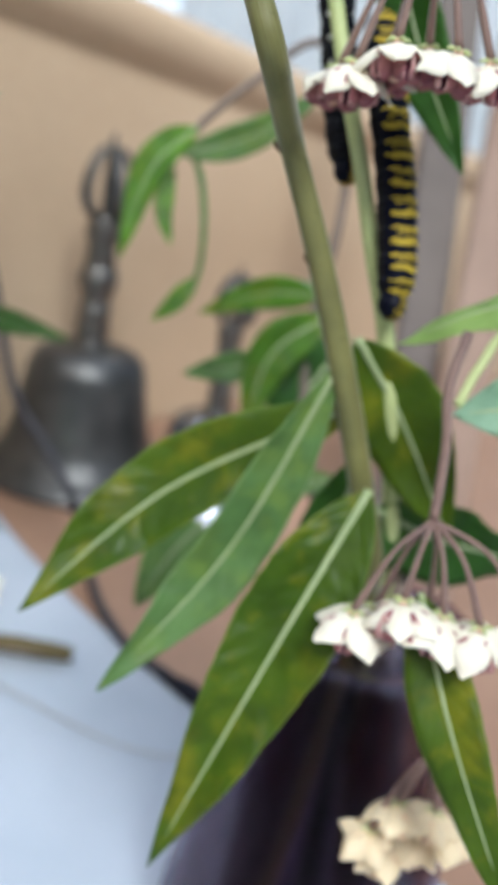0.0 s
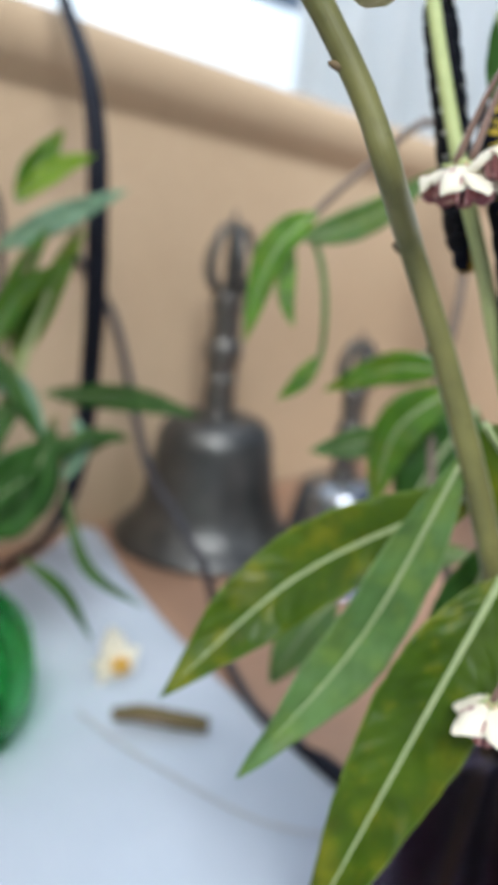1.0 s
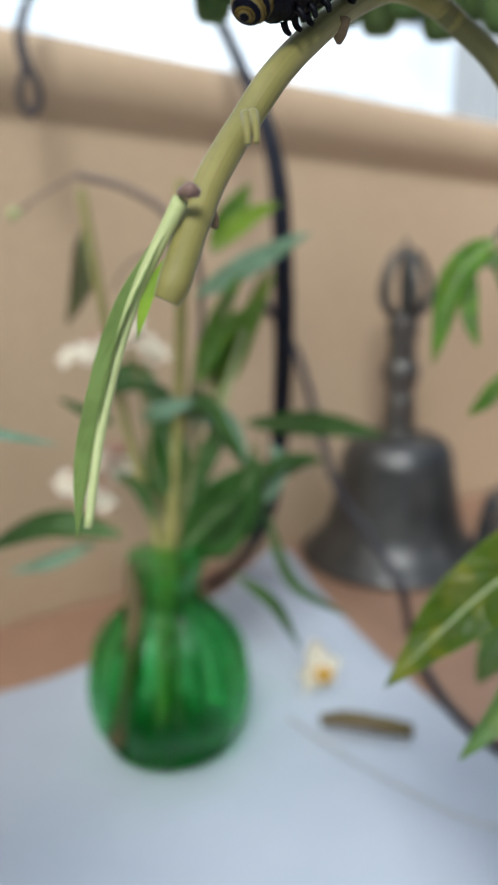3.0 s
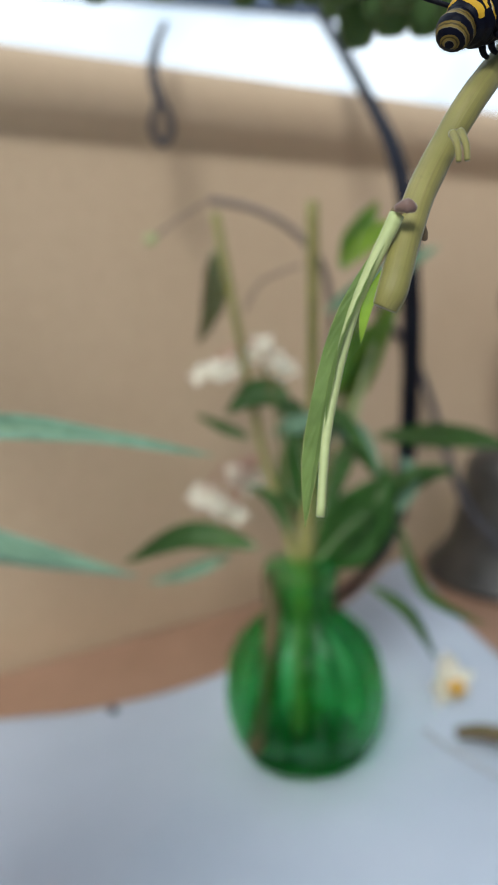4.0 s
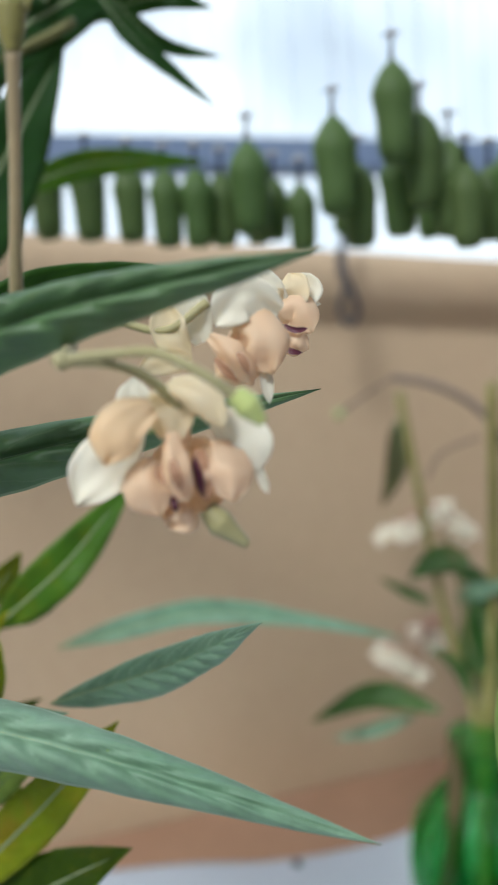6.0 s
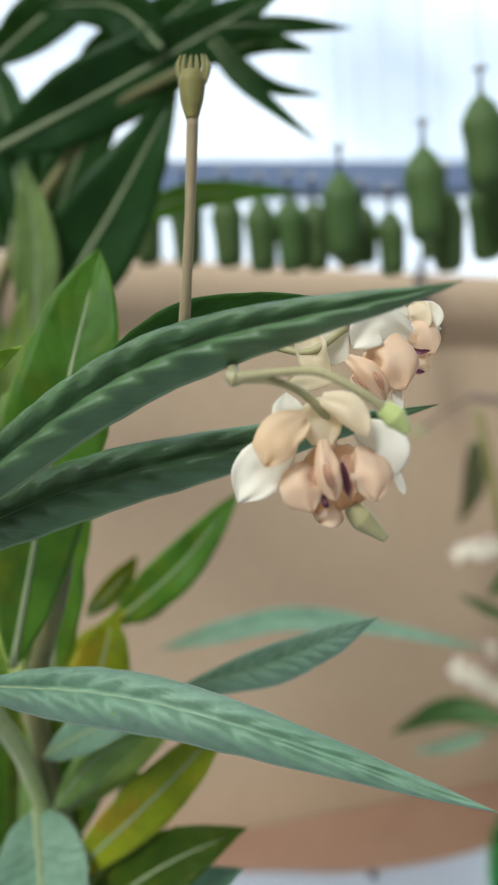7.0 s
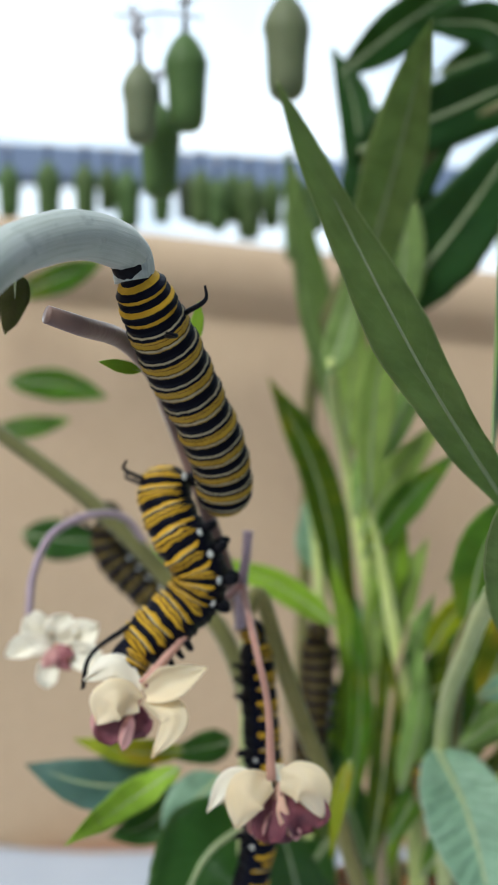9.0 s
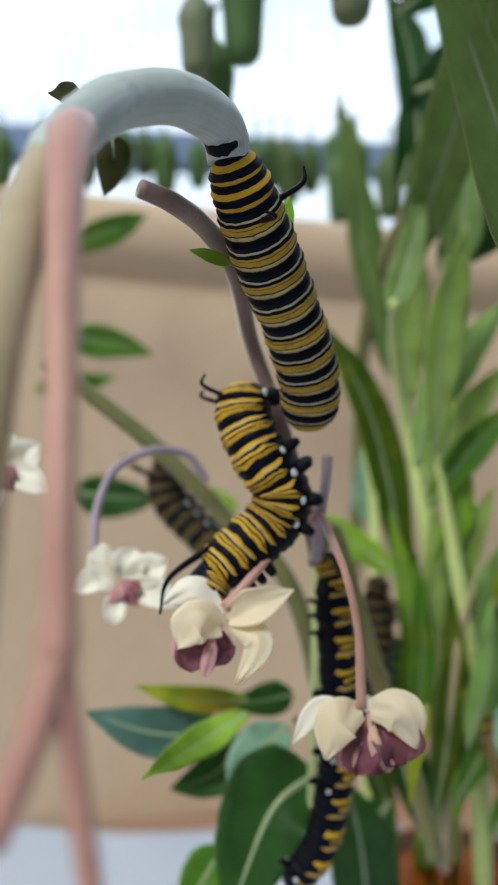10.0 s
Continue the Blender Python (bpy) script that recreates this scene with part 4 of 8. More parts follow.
def amber_jar(c, top):
    jar = thing("glass_jar", c, "amber glass jar holding milkweed stems", "vase")
    h = top
    outer = [(0.0, 0.0), (0.026, 0.0), (0.029, 0.003), (0.029, 0.7 * h), (0.026, 0.8 * h), (0.018, 0.9 * h), (0.0165, 0.95 * h), (0.019, h)]
    inner = [(0.0165, h), (0.0145, 0.95 * h), (0.0155, 0.9 * h), (0.0235, 0.8 * h), (0.0265, 0.7 * h), (0.0265, 0.008), (0.0, 0.007)]
    part("glass_body", lathe(outer + inner, c, 56), AMBER_GLASS, jar)
    part("rim", lathe([(0.0165, h + 0.0003), (0.0192, h + 0.0003), (0.0198, h + 0.0015), (0.019, h + 0.0028), (0.0165, h + 0.0028)], c, 48), AMBER_GLASS, jar)


def board(a, b, width, skin):
    """A planed wooden board leaning beside the table's far corner."""
    a, b = Vector(a), Vector(b)
    bm = bmesh.new()
    bmesh.ops.create_cube(bm, size=1.0)
    bmesh.ops.scale(bm, vec=(width, 0.012, (b - a).length), verts=bm.verts)
    bmesh.ops.bevel(bm, geom=bm.edges[:], offset=0.0015, segments=2, affect="EDGES")
    turn = (b - a).to_track_quat("Z", "Y").to_matrix().to_4x4()
    bmesh.ops.transform(bm, matrix=Matrix.Translation((a + b) / 2) @ turn, verts=bm.verts)
    tagged(part("board", bm, skin, smooth=False), "planed wooden board leaning at the back of the table", "board")


def rods():
    """Thin dry sticks overhead, out of sight, from which the chrysalises hang."""
    for a, b in (((-0.30, -0.06), (0.10, 0.30)), ((-0.34, 0.00), (0.02, 0.34)), ((-0.24, -0.10), (0.12, 0.22)), ((-0.42, 0.02), (-0.06, 0.36)), ((-0.48, 0.10), (-0.20, 0.42))):
        ob = thing("hanging_rod", (*a, RODS + 0.003), "thin dry stick hung above the table", "stick", "overhead sticks")
        part("rod", sweep([(*a, RODS + 0.003), ((a[0] + b[0]) / 2, (a[1] + b[1]) / 2, RODS + 0.004), (*b, RODS + 0.003)], 0.0025, seg=8, n=12, lumpy=0.1), TWIG, ob)


DRY_LEAF = plain("dry_leaf", (0.085, 0.065, 0.018), (0.14, 0.10, 0.035), 120, 0.7, 0.5, 0.0006)
SOAKED = plain("soaked_stalk", (0.022, 0.014, 0.012), (0.055, 0.032, 0.020), 80, 0.4, 0.3, 0.0004)
ORANGE = plain("orange_heart", (0.62, 0.32, 0.04), (0.72, 0.42, 0.08), 300, 0.6, 0.3)
MURKY = glass("murky_water", (0.42, 0.30, 0.36), 0.05, 1.15, 0.6, (0.55, 0.44, 0.50))
green_vase()
rods()
hand_bell((-0.0945, 0.4715, -0.004), 0.186, "tall dark bronze hand bell with a pronged crown", 1.10)
hand_bell((-0.0195, 0.4560, -0.004), 0.134, "smaller bronze hand bell with a polished bowl and pronged crown", 1.12, BRONZE_BRIGHT)


# ---------- plants and animals ----------
arching = thing("milkweed_stem", (0.0310, 0.1687, 0.0200), "long arching green milkweed stem with lance-shaped leaves in a dark jar", "plant", "milkweed stems")
stem(arching, [(0.0200, 0.1600, 0.0100), (0.0285, 0.1650, 0.0960), (0.0273, 0.1573, 0.1165), (0.0212, 0.1506, 0.1345), (0.0127, 0.1475, 0.1568), (0.0051, 0.1450, 0.1746), (-0.0016, 0.1397, 0.1889), (-0.0059, 0.1192, 0.1993), (-0.0097, 0.1204, 0.2069), (-0.0145, 0.1213, 0.2144), (-0.0200, 0.1204, 0.2216), (-0.0264, 0.1128, 0.2271)], [0.0024, 0.0024, 0.0024, 0.0023, 0.0022, 0.0020, 0.0019, 0.0018, 0.0018, 0.0018, 0.0017], STEM)
stem(arching, [(-0.0243, 0.1149, 0.2254), (-0.0264, 0.1128, 0.2271), (-0.0302, 0.1021, 0.2277), (-0.0324, 0.0897, 0.2242), (-0.0337, 0.0781, 0.2195), (-0.0357, 0.0685, 0.2138), (-0.0379, 0.0639, 0.2084), (-0.0392, 0.0588, 0.2032), (-0.0397, 0.0548, 0.1985), (-0.0398, 0.0511, 0.1941), (-0.0405, 0.0503, 0.1920)], [0.0017, 0.0017, 0.0017, 0.0016, 0.0016, 0.0016, 0.0016, 0.0016, 0.0016, 0.0016, 0.0013], STEM_ARCH)
scar(arching, (-0.0027, 0.1396, 0.1887), (-0.0017, -0.0004, 0.0004))
scar(arching, (-0.0142, 0.1204, 0.2113), (-0.0012, -0.0002, 0.0003), 0.0005)
scar(arching, (0.0054, 0.1452, 0.1720), (-0.0022, -0.0002, 0.0012), 0.0008)
scar(arching, (-0.0323, 0.0800, 0.2198), (0.0000, -0.0002, -0.0019), 0.0008)
scar(arching, (-0.0390, 0.0579, 0.1993), (0.0007, -0.0002, -0.0009), 0.0006)
scar(arching, (-0.0392, 0.0515, 0.1941), (0.0005, -0.0007, -0.0006), 0.0008)
scar(arching, (-0.0407, 0.0557, 0.2012), (-0.0006, -0.0007, 0.0001), 0.0008)
stem(arching, [(-0.0361, 0.0597, 0.2090), (-0.0350, 0.0572, 0.2076), (-0.0347, 0.0566, 0.2060)], [0.0005, 0.00035, 0.0003], STEM_ARCH, name="stub")
stem(arching, [(-0.0354, 0.0599, 0.2091), (-0.0342, 0.0574, 0.2077), (-0.0339, 0.0568, 0.2061)], [0.0005, 0.00035, 0.0003], STEM_ARCH, name="stub")
stem(arching, [(-0.0399, 0.0524, 0.2017), (-0.0387, 0.0522, 0.2019), (-0.0381, 0.0528, 0.2016)], [0.0004, 0.0008, 0.0004], STEM_TWIG, name="node")
leaf(arching, (-0.0400, 0.0533, 0.2013), (-0.0446, 0.0476, 0.1881), (-0.0463, 0.0419, 0.1708), 0.0023, (-0.25, -0.89, 0.38), LEAF_DUSTY, fold=0.8, wide=0.7, blunt=True, pucker=0.12)
stem(arching, [(-0.0401, 0.0532, 0.2011), (-0.0434, 0.0492, 0.1918), (-0.0446, 0.0447, 0.1813), (-0.0437, 0.0397, 0.1729)], [0.0008, 0.0006, 0.0005, 0.0004], STEM_PALE, name="leaf_stalk")
leaf(arching, (-0.0404, 0.0518, 0.1965), (-0.0421, 0.0498, 0.1923), (-0.0419, 0.0469, 0.1887), 0.0013, (0.12, -0.85, 0.51), LEAF_YOUNG)
leaf(arching, (0.0182, 0.1523, 0.1490), (-0.0130, 0.1541, 0.1258), (-0.0350, 0.1388, 0.1035), 0.0160, (-0.13, -0.90, 0.42), LEAF_OLIVE, wide=0.5, wave=0.07, fold=0.35, pucker=0.05)
leaf(arching, (0.0126, 0.1475, 0.1560), (-0.0001, 0.1457, 0.1195), (-0.0183, 0.1330, 0.0943), 0.0124, (0.15, -0.98, 0.16), LEAF_SAGE, wide=0.5, wave=0.07, fold=0.3, pucker=0.05)
leaf(arching, (0.0217, 0.1429, 0.1367), (0.0102, 0.1315, 0.1086), (-0.0038, 0.1209, 0.0702), 0.0176, (-0.13, -0.92, 0.36), LEAF_OLIVE, wide=0.4, wave=0.07, fold=0.35, pucker=0.05)
leaf(arching, (0.0154, 0.1538, 0.1599), (0.0277, 0.1571, 0.1445), (0.0405, 0.1558, 0.1247), 0.0171, (-0.03, -1.00, -0.08), LEAF_OLIVE)
leaf(arching, (0.0218, 0.1573, 0.1388), (0.0173, 0.1594, 0.1134), (0.0151, 0.1569, 0.0898), 0.0118, (-0.49, -0.87, 0.08), LEAF_DARK)
leaf(arching, (0.0313, 0.1289, 0.1263), (0.0391, 0.1188, 0.1084), (0.0524, 0.1077, 0.0846), 0.0107, (-0.33, -0.90, 0.29), LEAF_OLIVE)
leaf(arching, (0.0255, 0.1588, 0.1275), (0.0428, 0.1669, 0.1201), (0.0627, 0.1666, 0.1192), 0.0198, (0.16, -0.97, -0.20), LEAF_DARK)
upright = thing("milkweed_stem", (0.0350, 0.1727, 0.0200), "pale upright milkweed stem bearing flowers and caterpillars", "plant", "milkweed stems")
stem(upright, [(0.0420, 0.1740, 0.0100), (0.0345, 0.1715, 0.0960), (0.0292, 0.1609, 0.1274), (0.0210, 0.1564, 0.1584), (0.0151, 0.1575, 0.1742), (0.0103, 0.1588, 0.1876), (0.0052, 0.1609, 0.2004), (-0.0003, 0.1641, 0.2163), (-0.0057, 0.1689, 0.2340)], [0.0019, 0.0019, 0.0018, 0.0016, 0.0015, 0.0014, 0.0014, 0.0013, 0.0012], STEM_PALE)
stem(upright, [(0.0120, 0.1720, 0.0100), (0.0260, 0.1730, 0.0960), (0.0345, 0.1756, 0.1144)], [0.0016, 0.0016, 0.0012], TWIG)
stem(upright, [(0.0500, 0.1620, 0.0100), (0.0360, 0.1660, 0.0960), (0.0414, 0.1764, 0.1167)], [0.0014, 0.0014, 0.0010], TWIG)
leaf(upright, (0.0071, 0.1712, 0.2283), (0.0169, 0.1699, 0.2086), (0.0289, 0.1668, 0.1895), 0.0112, (-0.39, -0.91, -0.11), LEAF_DARK)
leaf(upright, (0.0493, 0.1521, 0.1706), (0.0374, 0.1538, 0.1695), (0.0224, 0.1568, 0.1594), 0.0090, (-0.41, -0.47, 0.78), LEAF_OLIVE, under=True)
leaf(upright, (0.0560, 0.1388, 0.1624), (0.0440, 0.1392, 0.1572), (0.0318, 0.1419, 0.1526), 0.0137, (-0.27, -0.88, 0.39), LEAF_BLUE)
stem(upright, [(0.0507, 0.1497, 0.1635), (0.0395, 0.1486, 0.1665), (0.0352, 0.1456, 0.1605), (0.0325, 0.1424, 0.1540)], [0.0009, 0.0009, 0.0008, 0.0008], STEM_PALE)
stem(upright, [(0.0319, 0.1452, 0.1657), (0.0300, 0.1402, 0.1571), (0.0310, 0.1364, 0.1488), (0.0310, 0.1317, 0.1377)], [0.0009, 0.0008, 0.0008, 0.0008], STEM_TWIG)
cluster(upright, (0.0310, 0.1317, 0.1377), [(0.0211, 0.1264, 0.1219), (0.0281, 0.1247, 0.1261), (0.0345, 0.1243, 0.1250), (0.0399, 0.1223, 0.1252), (0.0257, 0.1331, 0.1197), (0.0349, 0.1354, 0.1203), (0.0486, 0.1282, 0.1241)], 0.0145, True, droop=0.60, skin=STEM_TWIG, crown=1.0)
cluster(upright, (0.0124, 0.1439, 0.2223), [(0.0052, 0.1403, 0.2017), (0.0105, 0.1394, 0.2053), (0.0191, 0.1382, 0.2052), (0.0243, 0.1403, 0.2049), (0.0031, 0.1475, 0.2011), (0.0104, 0.1486, 0.2045), (0.0159, 0.1470, 0.2061)], 0.0138, True, droop=0.60, skin=STEM_TWIG, crown=1.0)
cluster(upright, (0.0424, 0.1349, 0.0935), [(0.0336, 0.1299, 0.0784), (0.0375, 0.1308, 0.0842), (0.0441, 0.1307, 0.0839), (0.0490, 0.1324, 0.0797), (0.0375, 0.1324, 0.0732), (0.0437, 0.1350, 0.0748)], 0.0125, False, True, droop=0.6, skin=STEM_TWIG)
stem(upright, [(-0.0101, 0.1264, 0.2344), (-0.0105, 0.1247, 0.2290), (-0.0109, 0.1244, 0.2244)], [0.0005, 0.0005, 0.0006], STEM_PINK)
stem(upright, [(-0.0109, 0.1245, 0.2249), (-0.0110, 0.1243, 0.2241), (-0.0111, 0.1240, 0.2230), (-0.0112, 0.1236, 0.2218), (-0.0112, 0.1233, 0.2207), (-0.0112, 0.1230, 0.2198), (-0.0111, 0.1229, 0.2194)], [0.0006, 0.0024, 0.0033, 0.0035, 0.0033, 0.0023, 0.0007], STEM_PED, name="seed_bud", label="round pale green flower bud", lumpy=0.12)
caterpillar([(0.0197, 0.1511, 0.1677), (0.0185, 0.1539, 0.1762), (0.0163, 0.1571, 0.1859), (0.0135, 0.1603, 0.1955), (0.0107, 0.1646, 0.2052), (0.0088, 0.1684, 0.2133)], 0.0036, (-0.98, -0.06, -0.17), "yellow and black ringed caterpillar clinging to an upright stem", feelers=False, legs=False, dark=2, skin=CATERPILLAR_WAVY, hood=CATERPILLAR_WAVY)
caterpillar([(0.0079, 0.1628, 0.1871), (0.0050, 0.1664, 0.1979), (0.0024, 0.1700, 0.2089), (-0.0005, 0.1725, 0.2195), (-0.0037, 0.1756, 0.2319)], 0.0033, (0.10, -0.94, 0.33), "dark caterpillar seen from its black belly on a stem", feelers=False, dark=5)
caterpillar([(-0.0371, 0.0653, 0.2203), (-0.0343, 0.0715, 0.2228), (-0.0316, 0.0824, 0.2272), (-0.0272, 0.0960, 0.2311), (-0.0213, 0.1075, 0.2328), (-0.0150, 0.1152, 0.2315)], 0.0034, (0.40, -0.10, -0.98), "ringed caterpillar crawling along the arched stem", feelers=True, skin=CATERPILLAR_INKY, hood=CATERPILLAR_DULL, cap=0.9, reach=1.5)
drooping = thing("milkweed_stem", (0.0077, 0.2647, 0.0338), "thin drooping milkweed stem with a few leaves", "plant", "milkweed stems")
stem(drooping, [(0.0445, 0.2162, 0.0464), (0.0219, 0.2327, 0.0960), (0.0113, 0.2452, 0.1339), (0.0134, 0.2524, 0.1714), (0.0106, 0.2569, 0.2006), (-0.0011, 0.2623, 0.2169), (-0.0164, 0.2580, 0.2040), (-0.0274, 0.2562, 0.1922), (-0.0325, 0.2534, 0.1839)], [0.0016, 0.0016, 0.0015, 0.0013, 0.0012, 0.0011, 0.0011, 0.0011, 0.0010], TWIG)
stem(drooping, [(-0.0299, 0.2537, 0.1847), (-0.0252, 0.2505, 0.1752), (-0.0224, 0.2463, 0.1623), (-0.0225, 0.2433, 0.1503), (-0.0281, 0.2408, 0.1427)], [0.0009, 0.0010, 0.0009, 0.0008, 0.0004], LEAF_SAGE)
leaf(drooping, (-0.0291, 0.2533, 0.1900), (-0.0387, 0.2470, 0.1773), (-0.0432, 0.2390, 0.1532), 0.0100, (-0.08, -0.92, 0.39), LEAF_MID, fold=0.5)
leaf(drooping, (-0.0340, 0.2499, 0.1796), (-0.0341, 0.2460, 0.1678), (-0.0304, 0.2429, 0.1586), 0.0052, (0.10, -0.94, 0.33), LEAF_MID)
leaf(drooping, (-0.0322, 0.2507, 0.1821), (-0.0136, 0.2514, 0.1905), (0.0034, 0.2541, 0.2050), 0.0090, (0.09, -1.00, 0.01), LEAF_SAGE)
leaf(drooping, (-0.0220, 0.2439, 0.1519), (-0.0268, 0.2414, 0.1444), (-0.0323, 0.2394, 0.1385), 0.0052, (0.14, -0.97, 0.22), LEAF_MID)
leaf(drooping, (0.0119, 0.2361, 0.1539), (-0.0030, 0.2405, 0.1513), (-0.0202, 0.2408, 0.1426), 0.0091, (-0.17, -0.98, 0.09), LEAF_MID)
leaf(drooping, (0.0106, 0.2518, 0.1536), (0.0014, 0.2510, 0.1513), (-0.0098, 0.2509, 0.1508), 0.0063, (0.02, -0.99, 0.15), LEAF_BLUE)
leaf(drooping, (0.0003, 0.2348, 0.1342), (-0.0097, 0.2317, 0.1312), (-0.0207, 0.2267, 0.1288), 0.0083, (0.27, -0.91, 0.31), LEAF_SAGE)
leaf(drooping, (0.0143, 0.2346, 0.1493), (0.0015, 0.2305, 0.1370), (-0.0020, 0.2236, 0.1163), 0.0127, (0.03, -0.95, 0.30), LEAF_MID)
leaf(drooping, (0.0226, 0.2479, 0.1420), (0.0130, 0.2423, 0.1250), (0.0065, 0.2369, 0.1086), 0.0222, (-0.02, -0.95, 0.32), LEAF_DARK)
leaf(drooping, (-0.0077, 0.2067, 0.0970), (-0.0145, 0.2035, 0.0875), (-0.0209, 0.1990, 0.0740), 0.0135, (-0.01, -0.95, 0.32), LEAF_SAGE)
leaf(drooping, (0.0256, 0.2261, 0.1078), (0.0079, 0.2246, 0.1033), (-0.0119, 0.2215, 0.0939), 0.0084, (-0.02, -0.93, 0.36), LEAF_SAGE)
cut_stem = thing("milkweed_stem", (-0.1385, 0.2515, 0.0080), "pale green cut milkweed stem standing in the green vase", "plant", "milkweed stems")
stem(cut_stem, [(-0.1333, 0.2379, 0.0141), (-0.1377, 0.2523, 0.0715), (-0.1396, 0.2694, 0.1350), (-0.1380, 0.2706, 0.2075)], [0.0023, 0.0023, 0.0023, 0.0023], STEM_ARCH)
leaf(cut_stem, (-0.1333, 0.2559, 0.0775), (-0.1209, 0.2658, 0.0935), (-0.1064, 0.2760, 0.1074), 0.0183, (0.44, -0.88, 0.19), LEAF_DARK)
leaf(cut_stem, (-0.1338, 0.2719, 0.1348), (-0.1292, 0.2785, 0.1511), (-0.1184, 0.2865, 0.1630), 0.0097, (0.54, -0.83, 0.14), LEAF_MID)
leaf(cut_stem, (-0.1370, 0.2706, 0.1218), (-0.1231, 0.2730, 0.1222), (-0.1130, 0.2726, 0.1056), 0.0073, (0.18, -0.97, 0.15), LEAF_BLUE)
leaf(cut_stem, (-0.1355, 0.2596, 0.0939), (-0.1419, 0.2626, 0.1146), (-0.1468, 0.2640, 0.1270), 0.0129, (0.54, -0.79, 0.29), LEAF_DARK)
leafy_cut_stem = thing("milkweed_stem", (-0.1385, 0.2515, 0.0080), "leafy milkweed stem in the green vase", "plant", "milkweed stems")
stem(leafy_cut_stem, [(-0.1348, 0.2438, 0.0103), (-0.1373, 0.2592, 0.0688), (-0.1318, 0.2774, 0.1116), (-0.1262, 0.2954, 0.1531), (-0.1178, 0.3056, 0.1762)], [0.0016, 0.0016, 0.0015, 0.0012, 0.0009], STEM)
leaf(leafy_cut_stem, (-0.1374, 0.2968, 0.1815), (-0.1319, 0.3020, 0.1949), (-0.1254, 0.3073, 0.2074), 0.0106, (0.58, -0.81, 0.07), LEAF_MID)
leaf(leafy_cut_stem, (-0.1375, 0.2970, 0.1825), (-0.1258, 0.3034, 0.1942), (-0.1134, 0.3084, 0.1999), 0.0076, (0.48, -0.87, -0.10), LEAF_YOUNG)
leaf(leafy_cut_stem, (-0.1424, 0.2907, 0.1651), (-0.1218, 0.2999, 0.1783), (-0.1010, 0.3086, 0.1895), 0.0093, (0.43, -0.90, -0.08), LEAF_BLUE)
leaf(leafy_cut_stem, (-0.1281, 0.2846, 0.1305), (-0.1227, 0.2924, 0.1530), (-0.1134, 0.3014, 0.1757), 0.0093, (0.53, -0.84, 0.14), LEAF_MID)
leaf(leafy_cut_stem, (-0.1388, 0.2833, 0.1360), (-0.1340, 0.2875, 0.1464), (-0.1308, 0.2925, 0.1607), 0.0106, (0.55, -0.83, 0.13), LEAF_MID)
leaf(leafy_cut_stem, (-0.1389, 0.2692, 0.1241), (-0.1269, 0.2668, 0.1290), (-0.1118, 0.2646, 0.1077), 0.0068, (0.02, -0.95, 0.30), LEAF_DARK)
leaf(leafy_cut_stem, (-0.1542, 0.2644, 0.1213), (-0.1421, 0.2623, 0.1273), (-0.1310, 0.2662, 0.1307), 0.0072, (0.11, -0.99, -0.08), LEAF_BLUE)
leaf(leafy_cut_stem, (-0.1328, 0.2566, 0.0744), (-0.1186, 0.2637, 0.0859), (-0.1100, 0.2734, 0.1118), 0.0175, (0.43, -0.89, 0.14), LEAF_DARK)
leaf(leafy_cut_stem, (-0.1504, 0.2743, 0.1152), (-0.1494, 0.2699, 0.0991), (-0.1442, 0.2661, 0.0812), 0.0116, (0.28, -0.92, 0.27), LEAF_DARK)
stem(leafy_cut_stem, [(-0.1365, 0.2642, 0.0675), (-0.1321, 0.2741, 0.0980), (-0.1278, 0.2840, 0.1285), (-0.1227, 0.2924, 0.1530)], [0.0016, 0.0018, 0.0017, 0.0012], STEM_PALE)
leaf(leafy_cut_stem, (-0.1214, 0.2875, 0.1178), (-0.0971, 0.3159, 0.1128), (-0.0720, 0.3252, 0.1075), 0.0097, (0.62, -0.76, 0.19), LEAF_DARK)
leaf(leafy_cut_stem, (-0.1110, 0.2832, 0.0866), (-0.0953, 0.2685, 0.0641), (-0.0659, 0.2387, 0.0678), 0.0044, (-0.37, -0.65, 0.66), LEAF_DARK)
leaf(leafy_cut_stem, (-0.1096, 0.2862, 0.0951), (-0.1001, 0.2926, 0.1033), (-0.0910, 0.2965, 0.1031), 0.0058, (0.42, -0.89, 0.16), LEAF_DARK)
leaf(leafy_cut_stem, (-0.1110, 0.2835, 0.0877), (-0.1070, 0.2891, 0.1014), (-0.1107, 0.2899, 0.1100), 0.0067, (0.44, -0.86, 0.24), LEAF_BLUE)
flowering_cut_stem = thing("milkweed_stem", (-0.1385, 0.2515, 0.0080), "milkweed stem with small white flower clusters in the green vase", "plant", "milkweed stems")
stem(flowering_cut_stem, [(-0.1352, 0.2371, 0.0141), (-0.1406, 0.2510, 0.0716), (-0.1588, 0.2636, 0.1175), (-0.1687, 0.2646, 0.1688), (-0.1779, 0.2708, 0.2045)], [0.0018, 0.0018, 0.0017, 0.0017, 0.0019], STEM_ARCH)
cluster(flowering_cut_stem, (-0.1840, 0.3068, 0.1498), [(-0.2012, 0.2959, 0.1375, -0.0860, -0.5173, 0.6910), (-0.1928, 0.2957, 0.1391, 0.3740, -0.3220, 0.6774), (-0.1917, 0.3050, 0.1400, 0.1900, -0.4002, 0.6828), (-0.1843, 0.3096, 0.1450, 0.2820, -0.3611, 0.6801), (-0.1790, 0.3085, 0.1483, 0.0060, -0.4783, 0.6883), (-0.1727, 0.3095, 0.1420, 0.4661, -0.2830, 0.6747), (-0.1709, 0.3132, 0.1371, 0.1900, -0.4002, 0.6828)], 0.0122, True, False, droop=0.1, crown=0.45)
